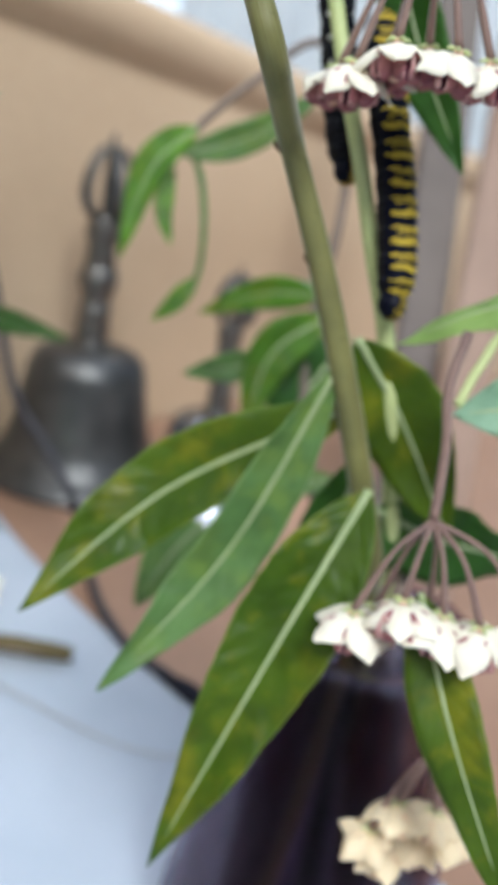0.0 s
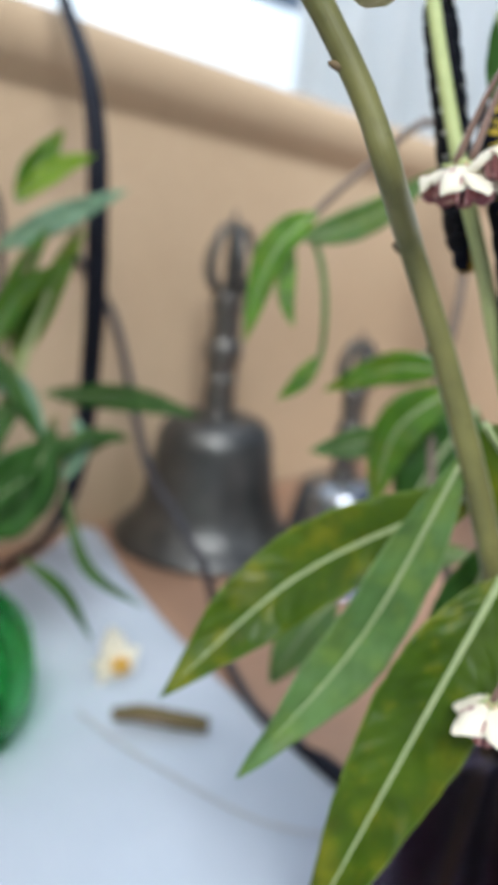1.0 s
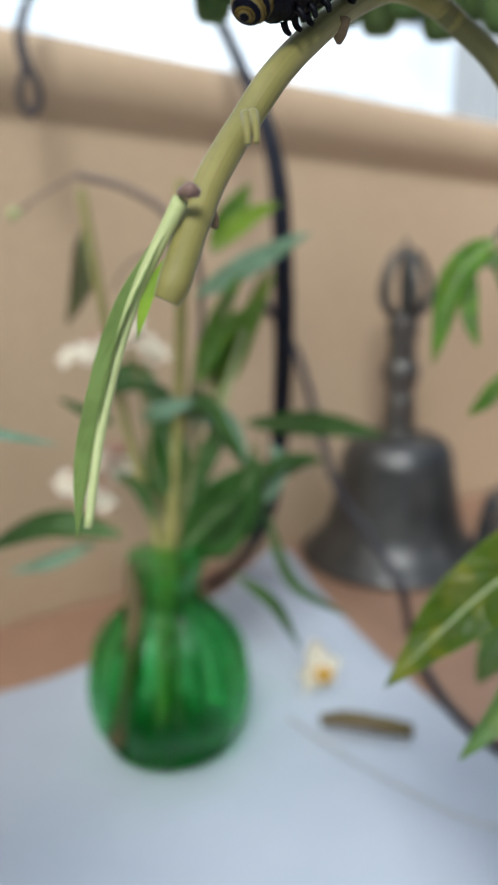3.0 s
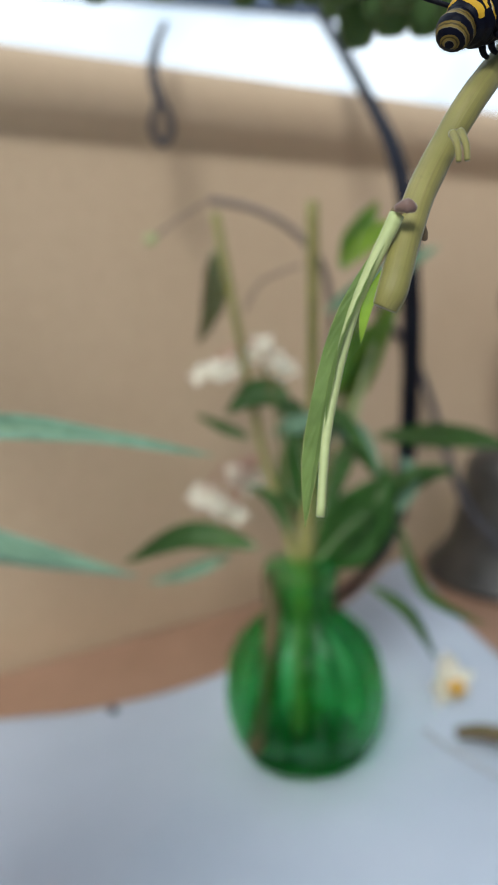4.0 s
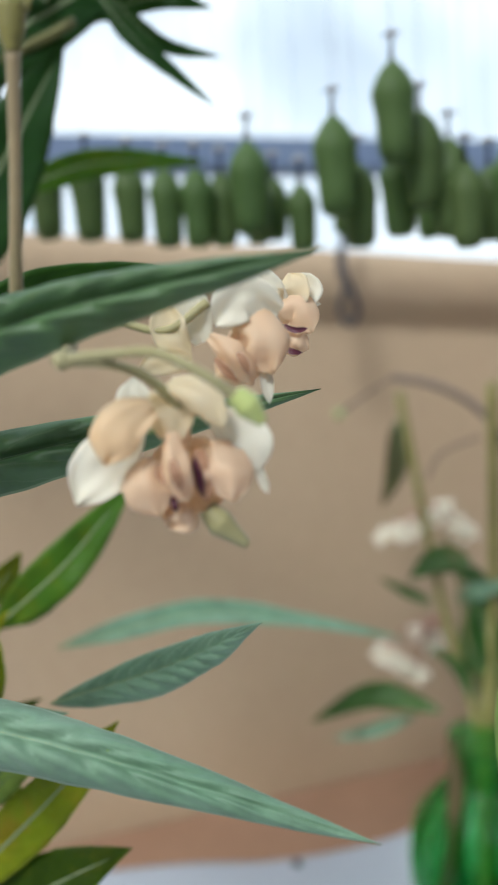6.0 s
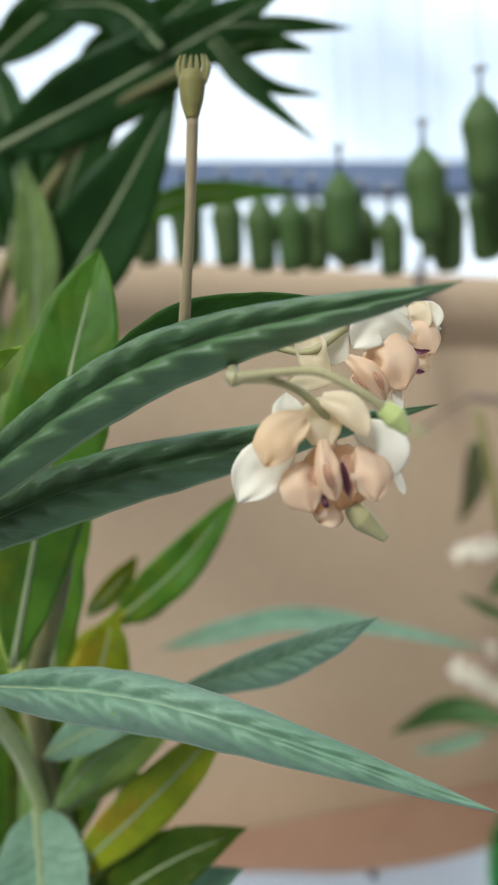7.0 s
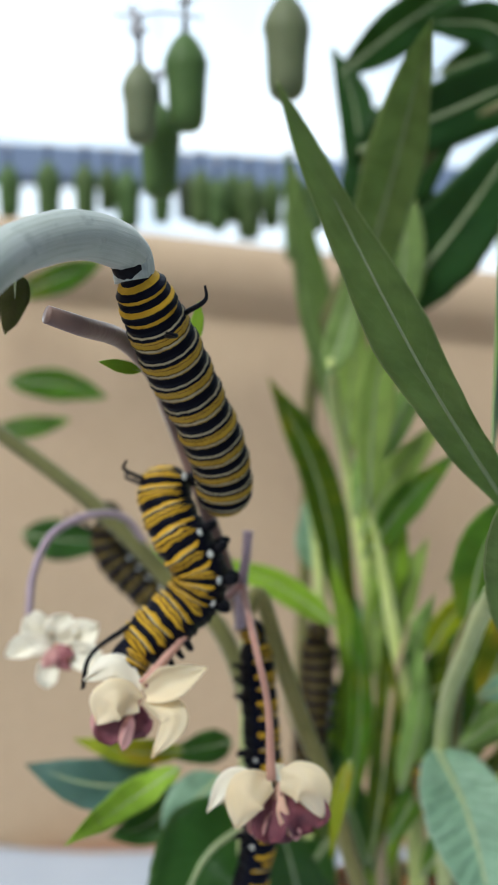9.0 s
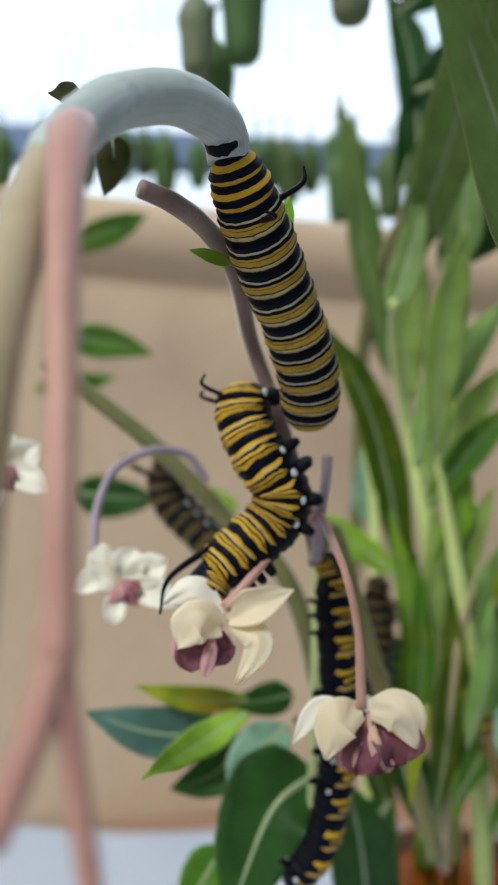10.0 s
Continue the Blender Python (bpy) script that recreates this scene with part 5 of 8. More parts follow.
cluster(flowering_cut_stem, (-0.1691, 0.2836, 0.1070), [(-0.1963, 0.2792, 0.0881, -0.0860, -0.5173, 0.6910), (-0.1888, 0.2777, 0.0861, 0.3740, -0.3220, 0.6774), (-0.1873, 0.2852, 0.0806, 0.1900, -0.4002, 0.6828), (-0.1822, 0.2874, 0.0955, 0.2820, -0.3611, 0.6801), (-0.1772, 0.2888, 0.0926, 0.0060, -0.4783, 0.6883), (-0.1832, 0.2826, 0.0801, 0.3740, -0.3220, 0.6774)], 0.0122, True, False, droop=0.1, crown=0.45)
leaf(flowering_cut_stem, (-0.1540, 0.2480, 0.0812), (-0.1821, 0.2440, 0.0837), (-0.1892, 0.2086, 0.0844), 0.0107, (0.64, -0.52, 0.57), LEAF_DARK)
leaf(flowering_cut_stem, (-0.1672, 0.2520, 0.0757), (-0.1861, 0.2487, 0.0662), (-0.2011, 0.2411, 0.0624), 0.0060, (0.08, -0.86, 0.50), LEAF_BLUE)
leaf(flowering_cut_stem, (-0.1476, 0.2666, 0.1373), (-0.1593, 0.2616, 0.1376), (-0.1695, 0.2553, 0.1308), 0.0110, (0.32, -0.85, 0.42), LEAF_DARK)
leaf(flowering_cut_stem, (-0.1600, 0.2567, 0.1213), (-0.1700, 0.2536, 0.1257), (-0.1806, 0.2506, 0.1311), 0.0044, (0.45, -0.75, 0.49), LEAF_DARK)
leaf(flowering_cut_stem, (-0.2008, 0.3109, 0.1899), (-0.1992, 0.3056, 0.1689), (-0.2040, 0.2983, 0.1504), 0.0105, (0.26, -0.93, 0.27), WITHERED)
leaf(flowering_cut_stem, (-0.1349, 0.2540, 0.0735), (-0.1231, 0.2596, 0.0886), (-0.1103, 0.2645, 0.0994), 0.0098, (0.33, -0.94, 0.07), LEAF_DARK)
leaf(flowering_cut_stem, (-0.1336, 0.2569, 0.0816), (-0.1312, 0.2637, 0.1020), (-0.1217, 0.2721, 0.1171), 0.0090, (0.50, -0.84, 0.19), LEAF_DARK)
leaf(flowering_cut_stem, (-0.1384, 0.2583, 0.0940), (-0.1455, 0.2582, 0.1045), (-0.1495, 0.2600, 0.1169), 0.0078, (0.55, -0.77, 0.32), LEAF_DARK)
leaf(flowering_cut_stem, (-0.1331, 0.2687, 0.1093), (-0.1226, 0.2714, 0.1161), (-0.1135, 0.2718, 0.1035), 0.0065, (0.19, -0.97, 0.13), LEAF_DARK)
leaf(flowering_cut_stem, (-0.1406, 0.2655, 0.1228), (-0.1471, 0.2652, 0.1315), (-0.1547, 0.2627, 0.1344), 0.0086, (0.46, -0.81, 0.36), LEAF_SHADED)
leaf(flowering_cut_stem, (-0.1363, 0.2845, 0.1433), (-0.1315, 0.2913, 0.1601), (-0.1256, 0.2979, 0.1746), 0.0075, (0.54, -0.82, 0.17), LEAF_MID)
leaf(flowering_cut_stem, (-0.1311, 0.2825, 0.1284), (-0.1262, 0.2900, 0.1473), (-0.1179, 0.2986, 0.1649), 0.0093, (0.52, -0.84, 0.18), LEAF_MID)
leaf(flowering_cut_stem, (-0.1151, 0.2751, 0.0911), (-0.1043, 0.2838, 0.1054), (-0.0903, 0.2897, 0.1046), 0.0048, (0.43, -0.89, 0.17), LEAF_DARK)
leaf(flowering_cut_stem, (-0.1436, 0.2538, 0.0860), (-0.1504, 0.2544, 0.0985), (-0.1607, 0.2518, 0.1049), 0.0052, (0.53, -0.75, 0.40), LEAF_DARK)
leaf(flowering_cut_stem, (-0.1196, 0.2617, 0.0771), (-0.1126, 0.2676, 0.0871), (-0.1077, 0.2731, 0.0993), 0.0099, (0.43, -0.87, 0.22), LEAF_SHADED)
stem(flowering_cut_stem, [(-0.1322, 0.2395, 0.0181), (-0.1355, 0.2532, 0.0714), (-0.1322, 0.2668, 0.1143), (-0.1312, 0.2836, 0.1459), (-0.1300, 0.2937, 0.1663)], 0.0011, STEM)
stem(flowering_cut_stem, [(-0.1346, 0.2386, 0.0182), (-0.1367, 0.2527, 0.0715), (-0.1380, 0.2666, 0.1094), (-0.1369, 0.2801, 0.1419)], 0.0013, STEM)
stem(flowering_cut_stem, [(-0.1330, 0.2392, 0.0181), (-0.1338, 0.2539, 0.0714), (-0.1209, 0.2658, 0.0935), (-0.1127, 0.2785, 0.1128)], 0.0008, STEM)
stem(flowering_cut_stem, [(-0.1338, 0.2389, 0.0182), (-0.1386, 0.2519, 0.0715), (-0.1459, 0.2575, 0.1024), (-0.1529, 0.2638, 0.1354), (-0.1581, 0.2650, 0.1478)], 0.0009, STEM)
bare_twig = thing("milkweed_stem", (-0.1385, 0.2515, 0.0080), "bare brown twig bent over in the green vase", "plant", "milkweed stems")
stem(bare_twig, [(-0.1350, 0.2469, 0.0084), (-0.1365, 0.2629, 0.0674), (-0.1400, 0.2871, 0.1315), (-0.1425, 0.2960, 0.1747), (-0.1542, 0.2965, 0.1943), (-0.1713, 0.2923, 0.2055), (-0.1885, 0.2862, 0.2103)], [0.0014, 0.0014, 0.0014, 0.0015, 0.0016, 0.0016, 0.0016], TWIG)
stem(bare_twig, [(-0.1885, 0.2862, 0.2103), (-0.1996, 0.2794, 0.2031), (-0.2092, 0.2730, 0.1955)], [0.0006, 0.0005, 0.0009], TWIG)
stem(bare_twig, [(-0.2072, 0.2743, 0.1969), (-0.2096, 0.2729, 0.1955), (-0.2107, 0.2721, 0.1947)], [0.0012, 0.0026, 0.0012], STEM_PALE, name="bud")
stem(bare_twig, [(-0.1733, 0.2826, 0.1669), (-0.1680, 0.2879, 0.1775), (-0.1542, 0.2956, 0.1835)], [0.0006, 0.0006, 0.0006], TWIG)
stem(bare_twig, [(-0.1460, 0.2218, 0.0122), (-0.1415, 0.2251, 0.0367), (-0.1424, 0.2330, 0.0597), (-0.1461, 0.2393, 0.0755)], [0.0028, 0.0032, 0.0032, 0.0026], STEM_BROWN)
leaf(bare_twig, (-0.1118, 0.2520, 0.0708), (-0.0959, 0.2492, 0.0634), (-0.0870, 0.2549, 0.0432), 0.0047, (0.18, -0.98, 0.05), LEAF_DARK)
shoot = thing("milkweed_stem", (-0.1240, 0.0161, 0.0947), "young milkweed shoot with grey-green leaves and cream flowers", "plant", "milkweed stems")
stem(shoot, [(-0.1381, 0.0256, 0.0937), (-0.1345, 0.0149, 0.1512), (-0.1171, -0.0051, 0.1804), (-0.0989, -0.0249, 0.2026), (-0.0993, -0.0265, 0.2079), (-0.0984, -0.0281, 0.2162), (-0.0979, -0.0287, 0.2219)], [0.0017, 0.0016, 0.0015, 0.0013, 0.0013, 0.0008, 0.0004], STEM_PALE)
scar(shoot, (-0.0977, -0.0260, 0.2045), (0.0006, -0.0007, 0.0002), 0.0009)
leaf(shoot, (-0.0994, -0.0279, 0.2118), (-0.0972, -0.0301, 0.2345), (-0.0919, -0.0295, 0.2564), 0.0065, (0.90, -0.40, -0.17), LEAF_YOUNG, fold=0.75)
leaf(shoot, (-0.0978, -0.0279, 0.2119), (-0.0904, -0.0298, 0.2366), (-0.0811, -0.0320, 0.2524), 0.0047, (0.19, -0.97, -0.17), LEAF_YOUNG, under=True, fold=0.5)
leaf(shoot, (-0.0968, -0.0284, 0.2134), (-0.0916, -0.0282, 0.2314), (-0.0857, -0.0249, 0.2411), 0.0063, (0.75, -0.62, -0.22), LEAF_YOUNG, fold=0.75)
leaf(shoot, (-0.0955, -0.0289, 0.2121), (-0.0880, -0.0283, 0.2279), (-0.0818, -0.0242, 0.2423), 0.0054, (0.87, -0.36, -0.34), LEAF_MID, under=True, fold=0.6)
leaf(shoot, (-0.0933, -0.0258, 0.2218), (-0.0852, -0.0224, 0.2268), (-0.0810, -0.0188, 0.2292), 0.0036, (0.64, -0.58, -0.51), LEAF_YOUNG, fold=0.4)
leaf(shoot, (-0.0946, -0.0277, 0.2156), (-0.0894, -0.0247, 0.2286), (-0.0843, -0.0208, 0.2349), 0.0032, (0.87, -0.38, -0.33), LEAF_YOUNG, under=True)
leaf(shoot, (-0.1020, -0.0270, 0.2130), (-0.1027, -0.0253, 0.2394), (-0.1030, -0.0241, 0.2567), 0.0050, (0.96, 0.29, 0.00), LEAF_BLUE)
leaf(shoot, (-0.0990, -0.0249, 0.2044), (-0.0968, -0.0525, 0.2252), (-0.0932, -0.0798, 0.2479), 0.0090, (-0.07, -0.62, -0.78), LEAF_DUSTY, wide=0.5, fold=0.15, wave=0.03)
leaf(shoot, (-0.1025, -0.0193, 0.1854), (-0.0896, -0.0406, 0.2017), (-0.0767, -0.0619, 0.2159), 0.0104, (0.09, -0.54, -0.84), LEAF_DUSTY, wide=0.6, fold=0.1, wave=0.008, blunt=True)
leaf(shoot, (-0.0963, -0.0265, 0.2083), (-0.0703, -0.0128, 0.2262), (-0.0396, -0.0023, 0.2317), 0.0070, (0.32, -0.93, 0.19), LEAF_GREY, fold=2.6, curl=-3.0, wave=0.02, pucker=0.26)
leaf(shoot, (-0.0978, -0.0235, 0.2066), (-0.0834, -0.0064, 0.2141), (-0.0566, 0.0224, 0.2200), 0.0077, (0.65, -0.68, 0.34), LEAF_GREY, fold=2.2, curl=-2.6, wave=0.02, pucker=0.26)
leaf(shoot, (-0.0827, -0.0074, 0.2267), (-0.0742, 0.0012, 0.2317), (-0.0595, 0.0078, 0.2325), 0.0059, (0.57, -0.71, -0.42), LEAF_DARK)
leaf(shoot, (-0.1007, -0.0173, 0.1895), (-0.0764, -0.0076, 0.1888), (-0.0441, 0.0089, 0.1786), 0.0070, (0.43, -0.70, 0.57), LEAF_BLUE, fold=2.0, curl=-2.5, wave=0.02, wide=0.4, pucker=0.38)
leaf(shoot, (-0.1354, 0.0140, 0.1509), (-0.1232, 0.0059, 0.1436), (-0.1126, -0.0020, 0.1293), 0.0166, (0.38, -0.50, 0.78), LEAF_BLUE, wide=0.5, pucker=0.14)
stem(shoot, [(-0.0990, -0.0249, 0.2044), (-0.0918, -0.0109, 0.2162), (-0.0758, -0.0062, 0.2240), (-0.0667, -0.0040, 0.2263), (-0.0574, -0.0127, 0.2246)], [0.0009, 0.0008, 0.0007, 0.0006, 0.0006], STEM_PED)
stem(shoot, [(-0.0731, -0.0041, 0.2250), (-0.0681, -0.0080, 0.2302), (-0.0645, -0.0098, 0.2406), (-0.0624, -0.0107, 0.2494)], [0.0006, 0.0006, 0.0005, 0.0006], STEM_TAN)
stem(shoot, [(-0.0624, -0.0108, 0.2491), (-0.0625, -0.0106, 0.2508), (-0.0625, -0.0104, 0.2525), (-0.0625, -0.0103, 0.2535)], [0.0006, 0.0011, 0.0013, 0.0010], STEM_ARCH, name="seed_bud", label="small pale bud with a toothed crown")
stem(shoot, [(-0.0632, -0.0110, 0.2526), (-0.0635, -0.0111, 0.2541), (-0.0633, -0.0108, 0.2552)], [0.0003, 0.00025, 0.0001], STEM_ARCH, name="sepal")
stem(shoot, [(-0.0629, -0.0108, 0.2526), (-0.0631, -0.0108, 0.2540), (-0.0630, -0.0106, 0.2552)], [0.0003, 0.00025, 0.0001], STEM_ARCH, name="sepal")
stem(shoot, [(-0.0626, -0.0105, 0.2525), (-0.0626, -0.0104, 0.2540), (-0.0626, -0.0102, 0.2551)], [0.0003, 0.00025, 0.0001], STEM_ARCH, name="sepal")
stem(shoot, [(-0.0622, -0.0102, 0.2525), (-0.0621, -0.0100, 0.2540), (-0.0622, -0.0099, 0.2551)], [0.0003, 0.00025, 0.0001], STEM_ARCH, name="sepal")
stem(shoot, [(-0.0619, -0.0099, 0.2525), (-0.0616, -0.0096, 0.2539), (-0.0618, -0.0096, 0.2551)], [0.0003, 0.00025, 0.0001], STEM_ARCH, name="sepal")
stem(shoot, [(-0.0616, -0.0097, 0.2525), (-0.0613, -0.0093, 0.2539), (-0.0615, -0.0094, 0.2550)], [0.0003, 0.00025, 0.0001], STEM_ARCH, name="sepal")
stem(shoot, [(-0.0574, -0.0127, 0.2246), (-0.0544, -0.0102, 0.2249), (-0.0501, -0.0096, 0.2247), (-0.0468, -0.0080, 0.2227), (-0.0455, -0.0061, 0.2208)], [0.0006, 0.0004, 0.0004, 0.0004, 0.0005], STEM_PED, name="pedicel")
stem(shoot, [(-0.0458, -0.0064, 0.2213), (-0.0450, -0.0057, 0.2203), (-0.0441, -0.0052, 0.2190)], [0.0008, 0.0011, 0.0004], STEM_LIME, name="bud", label="yellow-green flower bud")
stem(shoot, [(-0.0574, -0.0127, 0.2246), (-0.0553, -0.0101, 0.2242), (-0.0545, -0.0066, 0.2229), (-0.0538, -0.0030, 0.2199)], [0.0005, 0.0004, 0.0004, 0.0005], STEM_PED, name="pedicel")
stem(shoot, [(-0.0700, -0.0019, 0.2294), (-0.0661, 0.0013, 0.2283), (-0.0609, 0.0031, 0.2269), (-0.0579, 0.0059, 0.2293)], [0.0005, 0.0004, 0.0004, 0.0005], STEM_PED, name="pedicel")
stem(shoot, [(-0.0683, 0.0058, 0.2322), (-0.0641, 0.0092, 0.2313), (-0.0583, 0.0106, 0.2320)], [0.0005, 0.0004, 0.0005], STEM_PED, name="pedicel")
stem(shoot, [(-0.0579, -0.0132, 0.2250), (-0.0574, -0.0127, 0.2246), (-0.0568, -0.0123, 0.2244)], [0.0004, 0.0008, 0.0004], STEM_PED, name="node")
head = flower(shoot, (-0.0543, -0.0025, 0.2190), (0.10, -0.30, -0.95), 0.0070, 36, True, True, face=(0.64, -0.76, 0.08), bare=True, hoods=False)
petal_blade(head, (-0.0574, -0.0052, 0.2188), (-0.0593, -0.0078, 0.2155), (-0.0605, -0.0098, 0.2127), 0.0051, (0.68, -0.72, 0.11), PETAL_WHITE, 0.2, "petal", 2.4)
petal_blade(head, (-0.0544, -0.0064, 0.2206), (-0.0553, -0.0092, 0.2191), (-0.0566, -0.0100, 0.2162), 0.0041, (0.67, -0.74, 0.07), PETAL_LIT, -0.1, "petal", 4.0)
petal_blade(head, (-0.0541, -0.0045, 0.2177), (-0.0541, -0.0044, 0.2201), (-0.0546, -0.0040, 0.2223), 0.0042, (0.63, -0.78, 0.06), PETAL, 0.2, "petal", 4.0)
petal_blade(head, (-0.0533, -0.0052, 0.2223), (-0.0510, -0.0041, 0.2211), (-0.0496, -0.0032, 0.2184), 0.0029, (0.60, -0.80, 0.05), PETAL, -0.2, "petal", 3.0)
petal_blade(head, (-0.0517, -0.0016, 0.2192), (-0.0495, -0.0005, 0.2173), (-0.0487, -0.0002, 0.2145), 0.0041, (0.57, -0.82, 0.09), PETAL_WHITE, 0.2, "petal", 3.0)
petal_blade(head, (-0.0487, -0.0001, 0.2152), (-0.0484, -0.0001, 0.2139), (-0.0480, 0.0001, 0.2126), 0.0008, (0.55, -0.82, 0.14), PETAL_WHITE, 0.2, "petal", 4.0)
petal_blade(head, (-0.0570, -0.0041, 0.2191), (-0.0578, -0.0047, 0.2208), (-0.0580, -0.0046, 0.2229), 0.0031, (0.66, -0.75, 0.05), PETAL_WHITE, 0.2, "petal", 3.0)
petal_blade(head, (-0.0546, -0.0023, 0.2175), (-0.0543, -0.0024, 0.2144), (-0.0538, -0.0030, 0.2111), 0.0077, (0.61, -0.78, 0.13), CORONA_PALE, 0.2, "corona_lobe", 5.0)
petal_blade(head, (-0.0553, -0.0056, 0.2162), (-0.0545, -0.0074, 0.2142), (-0.0538, -0.0069, 0.2116), 0.0042, (0.64, -0.75, 0.13), CORONA_PALE, -0.5, "corona_lobe", 4.0)
petal_blade(head, (-0.0543, -0.0058, 0.2157), (-0.0540, -0.0060, 0.2143), (-0.0533, -0.0056, 0.2125), 0.0015, (0.63, -0.76, 0.13), CLEFT, 0.3, "corona_lobe", 3.0)
petal_blade(head, (-0.0514, -0.0022, 0.2174), (-0.0496, -0.0032, 0.2152), (-0.0494, -0.0028, 0.2123), 0.0041, (0.58, -0.80, 0.12), CORONA_PALE, -0.5, "corona_lobe", 4.0)
petal_blade(head, (-0.0520, -0.0035, 0.2167), (-0.0517, -0.0040, 0.2147), (-0.0514, -0.0037, 0.2124), 0.0015, (0.60, -0.79, 0.13), CLEFT, 0.3, "corona_lobe", 3.0)
petal_blade(head, (-0.0520, -0.0043, 0.2161), (-0.0515, -0.0045, 0.2147), (-0.0515, -0.0042, 0.2130), 0.0006, (0.60, -0.79, 0.13), MAROON, 0.3, "corona_lobe", 3.0)
petal_blade(head, (-0.0530, -0.0057, 0.2184), (-0.0517, -0.0070, 0.2157), (-0.0515, -0.0064, 0.2127), 0.0024, (0.62, -0.77, 0.12), CORONA_PALE, -0.6, "corona_lobe", 5.0)
petal_blade(head, (-0.0517, -0.0073, 0.2163), (-0.0512, -0.0076, 0.2153), (-0.0512, -0.0071, 0.2139), 0.0008, (0.62, -0.77, 0.13), CLEFT, 0.4, "corona_lobe", 3.0)
petal_blade(head, (-0.0533, -0.0057, 0.2131), (-0.0528, -0.0062, 0.2125), (-0.0528, -0.0060, 0.2119), 0.0006, (0.62, -0.77, 0.16), MAROON, 0.3, "corona_lobe", 3.0)
petal_blade(head, (-0.0534, -0.0043, 0.2124), (-0.0535, -0.0050, 0.2116), (-0.0543, -0.0056, 0.2105), 0.0040, (0.62, -0.77, 0.17), CORONA_PALE, -0.3, "corona_lobe", 4.0)
head = flower(shoot, (-0.0571, 0.0083, 0.2261), (0.10, -0.30, -0.95), 0.0070, 36, True, True, face=(0.64, -0.76, 0.08), bare=True, hoods=False)
petal_blade(head, (-0.0589, 0.0061, 0.2256), (-0.0596, 0.0054, 0.2285), (-0.0602, 0.0056, 0.2311), 0.0038, (0.61, -0.79, -0.04), PETAL_WHITE, 0.2, "petal", 3.4)
petal_blade(head, (-0.0522, 0.0094, 0.2279), (-0.0543, 0.0068, 0.2293), (-0.0565, 0.0050, 0.2270), 0.0042, (0.57, -0.82, -0.05), PETAL_WHITE, 0.1, "petal", 4.0)
petal_blade(head, (-0.0596, 0.0041, 0.2244), (-0.0606, 0.0032, 0.2269), (-0.0610, 0.0034, 0.2295), 0.0034, (0.63, -0.78, -0.02), PETAL, 0.2, "petal", 3.0)
petal_blade(head, (-0.0587, 0.0041, 0.2240), (-0.0604, 0.0023, 0.2241), (-0.0625, 0.0009, 0.2236), 0.0026, (0.63, -0.77, 0.01), PETAL, 0.2, "petal", 3.0)
petal_blade(head, (-0.0575, 0.0072, 0.2250), (-0.0562, 0.0078, 0.2238), (-0.0553, 0.0083, 0.2215), 0.0063, (0.58, -0.82, 0.01), CORONA_PALE, 0.2, "corona_lobe", 4.0)
petal_blade(head, (-0.0560, 0.0067, 0.2267), (-0.0532, 0.0068, 0.2257), (-0.0524, 0.0079, 0.2223), 0.0054, (0.56, -0.83, -0.01), CORONA_PALE, -0.5, "corona_lobe", 4.0)
petal_blade(head, (-0.0571, 0.0047, 0.2261), (-0.0546, 0.0048, 0.2243), (-0.0533, 0.0060, 0.2214), 0.0025, (0.58, -0.82, 0.01), CORONA_PALE, -0.7, "corona_lobe", 5.0)
petal_blade(head, (-0.0565, 0.0047, 0.2240), (-0.0553, 0.0050, 0.2227), (-0.0544, 0.0060, 0.2217), 0.0008, (0.58, -0.81, 0.02), CLEFT, 0.3, "corona_lobe", 3.0)
petal_blade(head, (-0.0539, 0.0048, 0.2244), (-0.0533, 0.0048, 0.2236), (-0.0531, 0.0052, 0.2225), 0.0008, (0.57, -0.82, 0.01), CLEFT, 0.3, "corona_lobe", 3.0)
petal_blade(head, (-0.0537, 0.0083, 0.2231), (-0.0534, 0.0083, 0.2214), (-0.0532, 0.0082, 0.2195), 0.0012, (0.55, -0.83, 0.04), PETAL_WHITE, 0.2, "petal", 3.0)
head = flower(shoot, (-0.0575, 0.0181, 0.2287), (0.10, -0.30, -0.95), 0.0070, 36, True, True, face=(0.64, -0.76, 0.08), bare=True, hoods=False)
petal_blade(head, (-0.0565, 0.0163, 0.2288), (-0.0577, 0.0150, 0.2308), (-0.0595, 0.0142, 0.2326), 0.0033, (0.55, -0.83, -0.06), PETAL_WHITE, 0.2, "petal", 3.0)
petal_blade(head, (-0.0563, 0.0163, 0.2289), (-0.0553, 0.0165, 0.2303), (-0.0559, 0.0167, 0.2321), 0.0034, (0.52, -0.85, -0.06), PETAL, 0.2, "petal", 3.0)
petal_blade(head, (-0.0568, 0.0166, 0.2296), (-0.0548, 0.0180, 0.2306), (-0.0543, 0.0181, 0.2285), 0.0030, (0.51, -0.86, -0.06), PETAL_WHITE, 0.2, "petal", 3.0)
petal_blade(head, (-0.0553, 0.0174, 0.2293), (-0.0544, 0.0178, 0.2290), (-0.0536, 0.0187, 0.2288), 0.0009, (0.51, -0.86, -0.04), PETAL_WHITE, 0.2, "petal", 3.0)
petal_blade(head, (-0.0570, 0.0158, 0.2281), (-0.0549, 0.0160, 0.2282), (-0.0539, 0.0171, 0.2259), 0.0040, (0.53, -0.85, -0.04), CORONA_PALE, -0.5, "corona_lobe", 4.0)
petal_blade(head, (-0.0566, 0.0160, 0.2264), (-0.0552, 0.0159, 0.2252), (-0.0544, 0.0171, 0.2243), 0.0030, (0.53, -0.85, -0.01), CORONA_PALE, -0.5, "corona_lobe", 4.0)
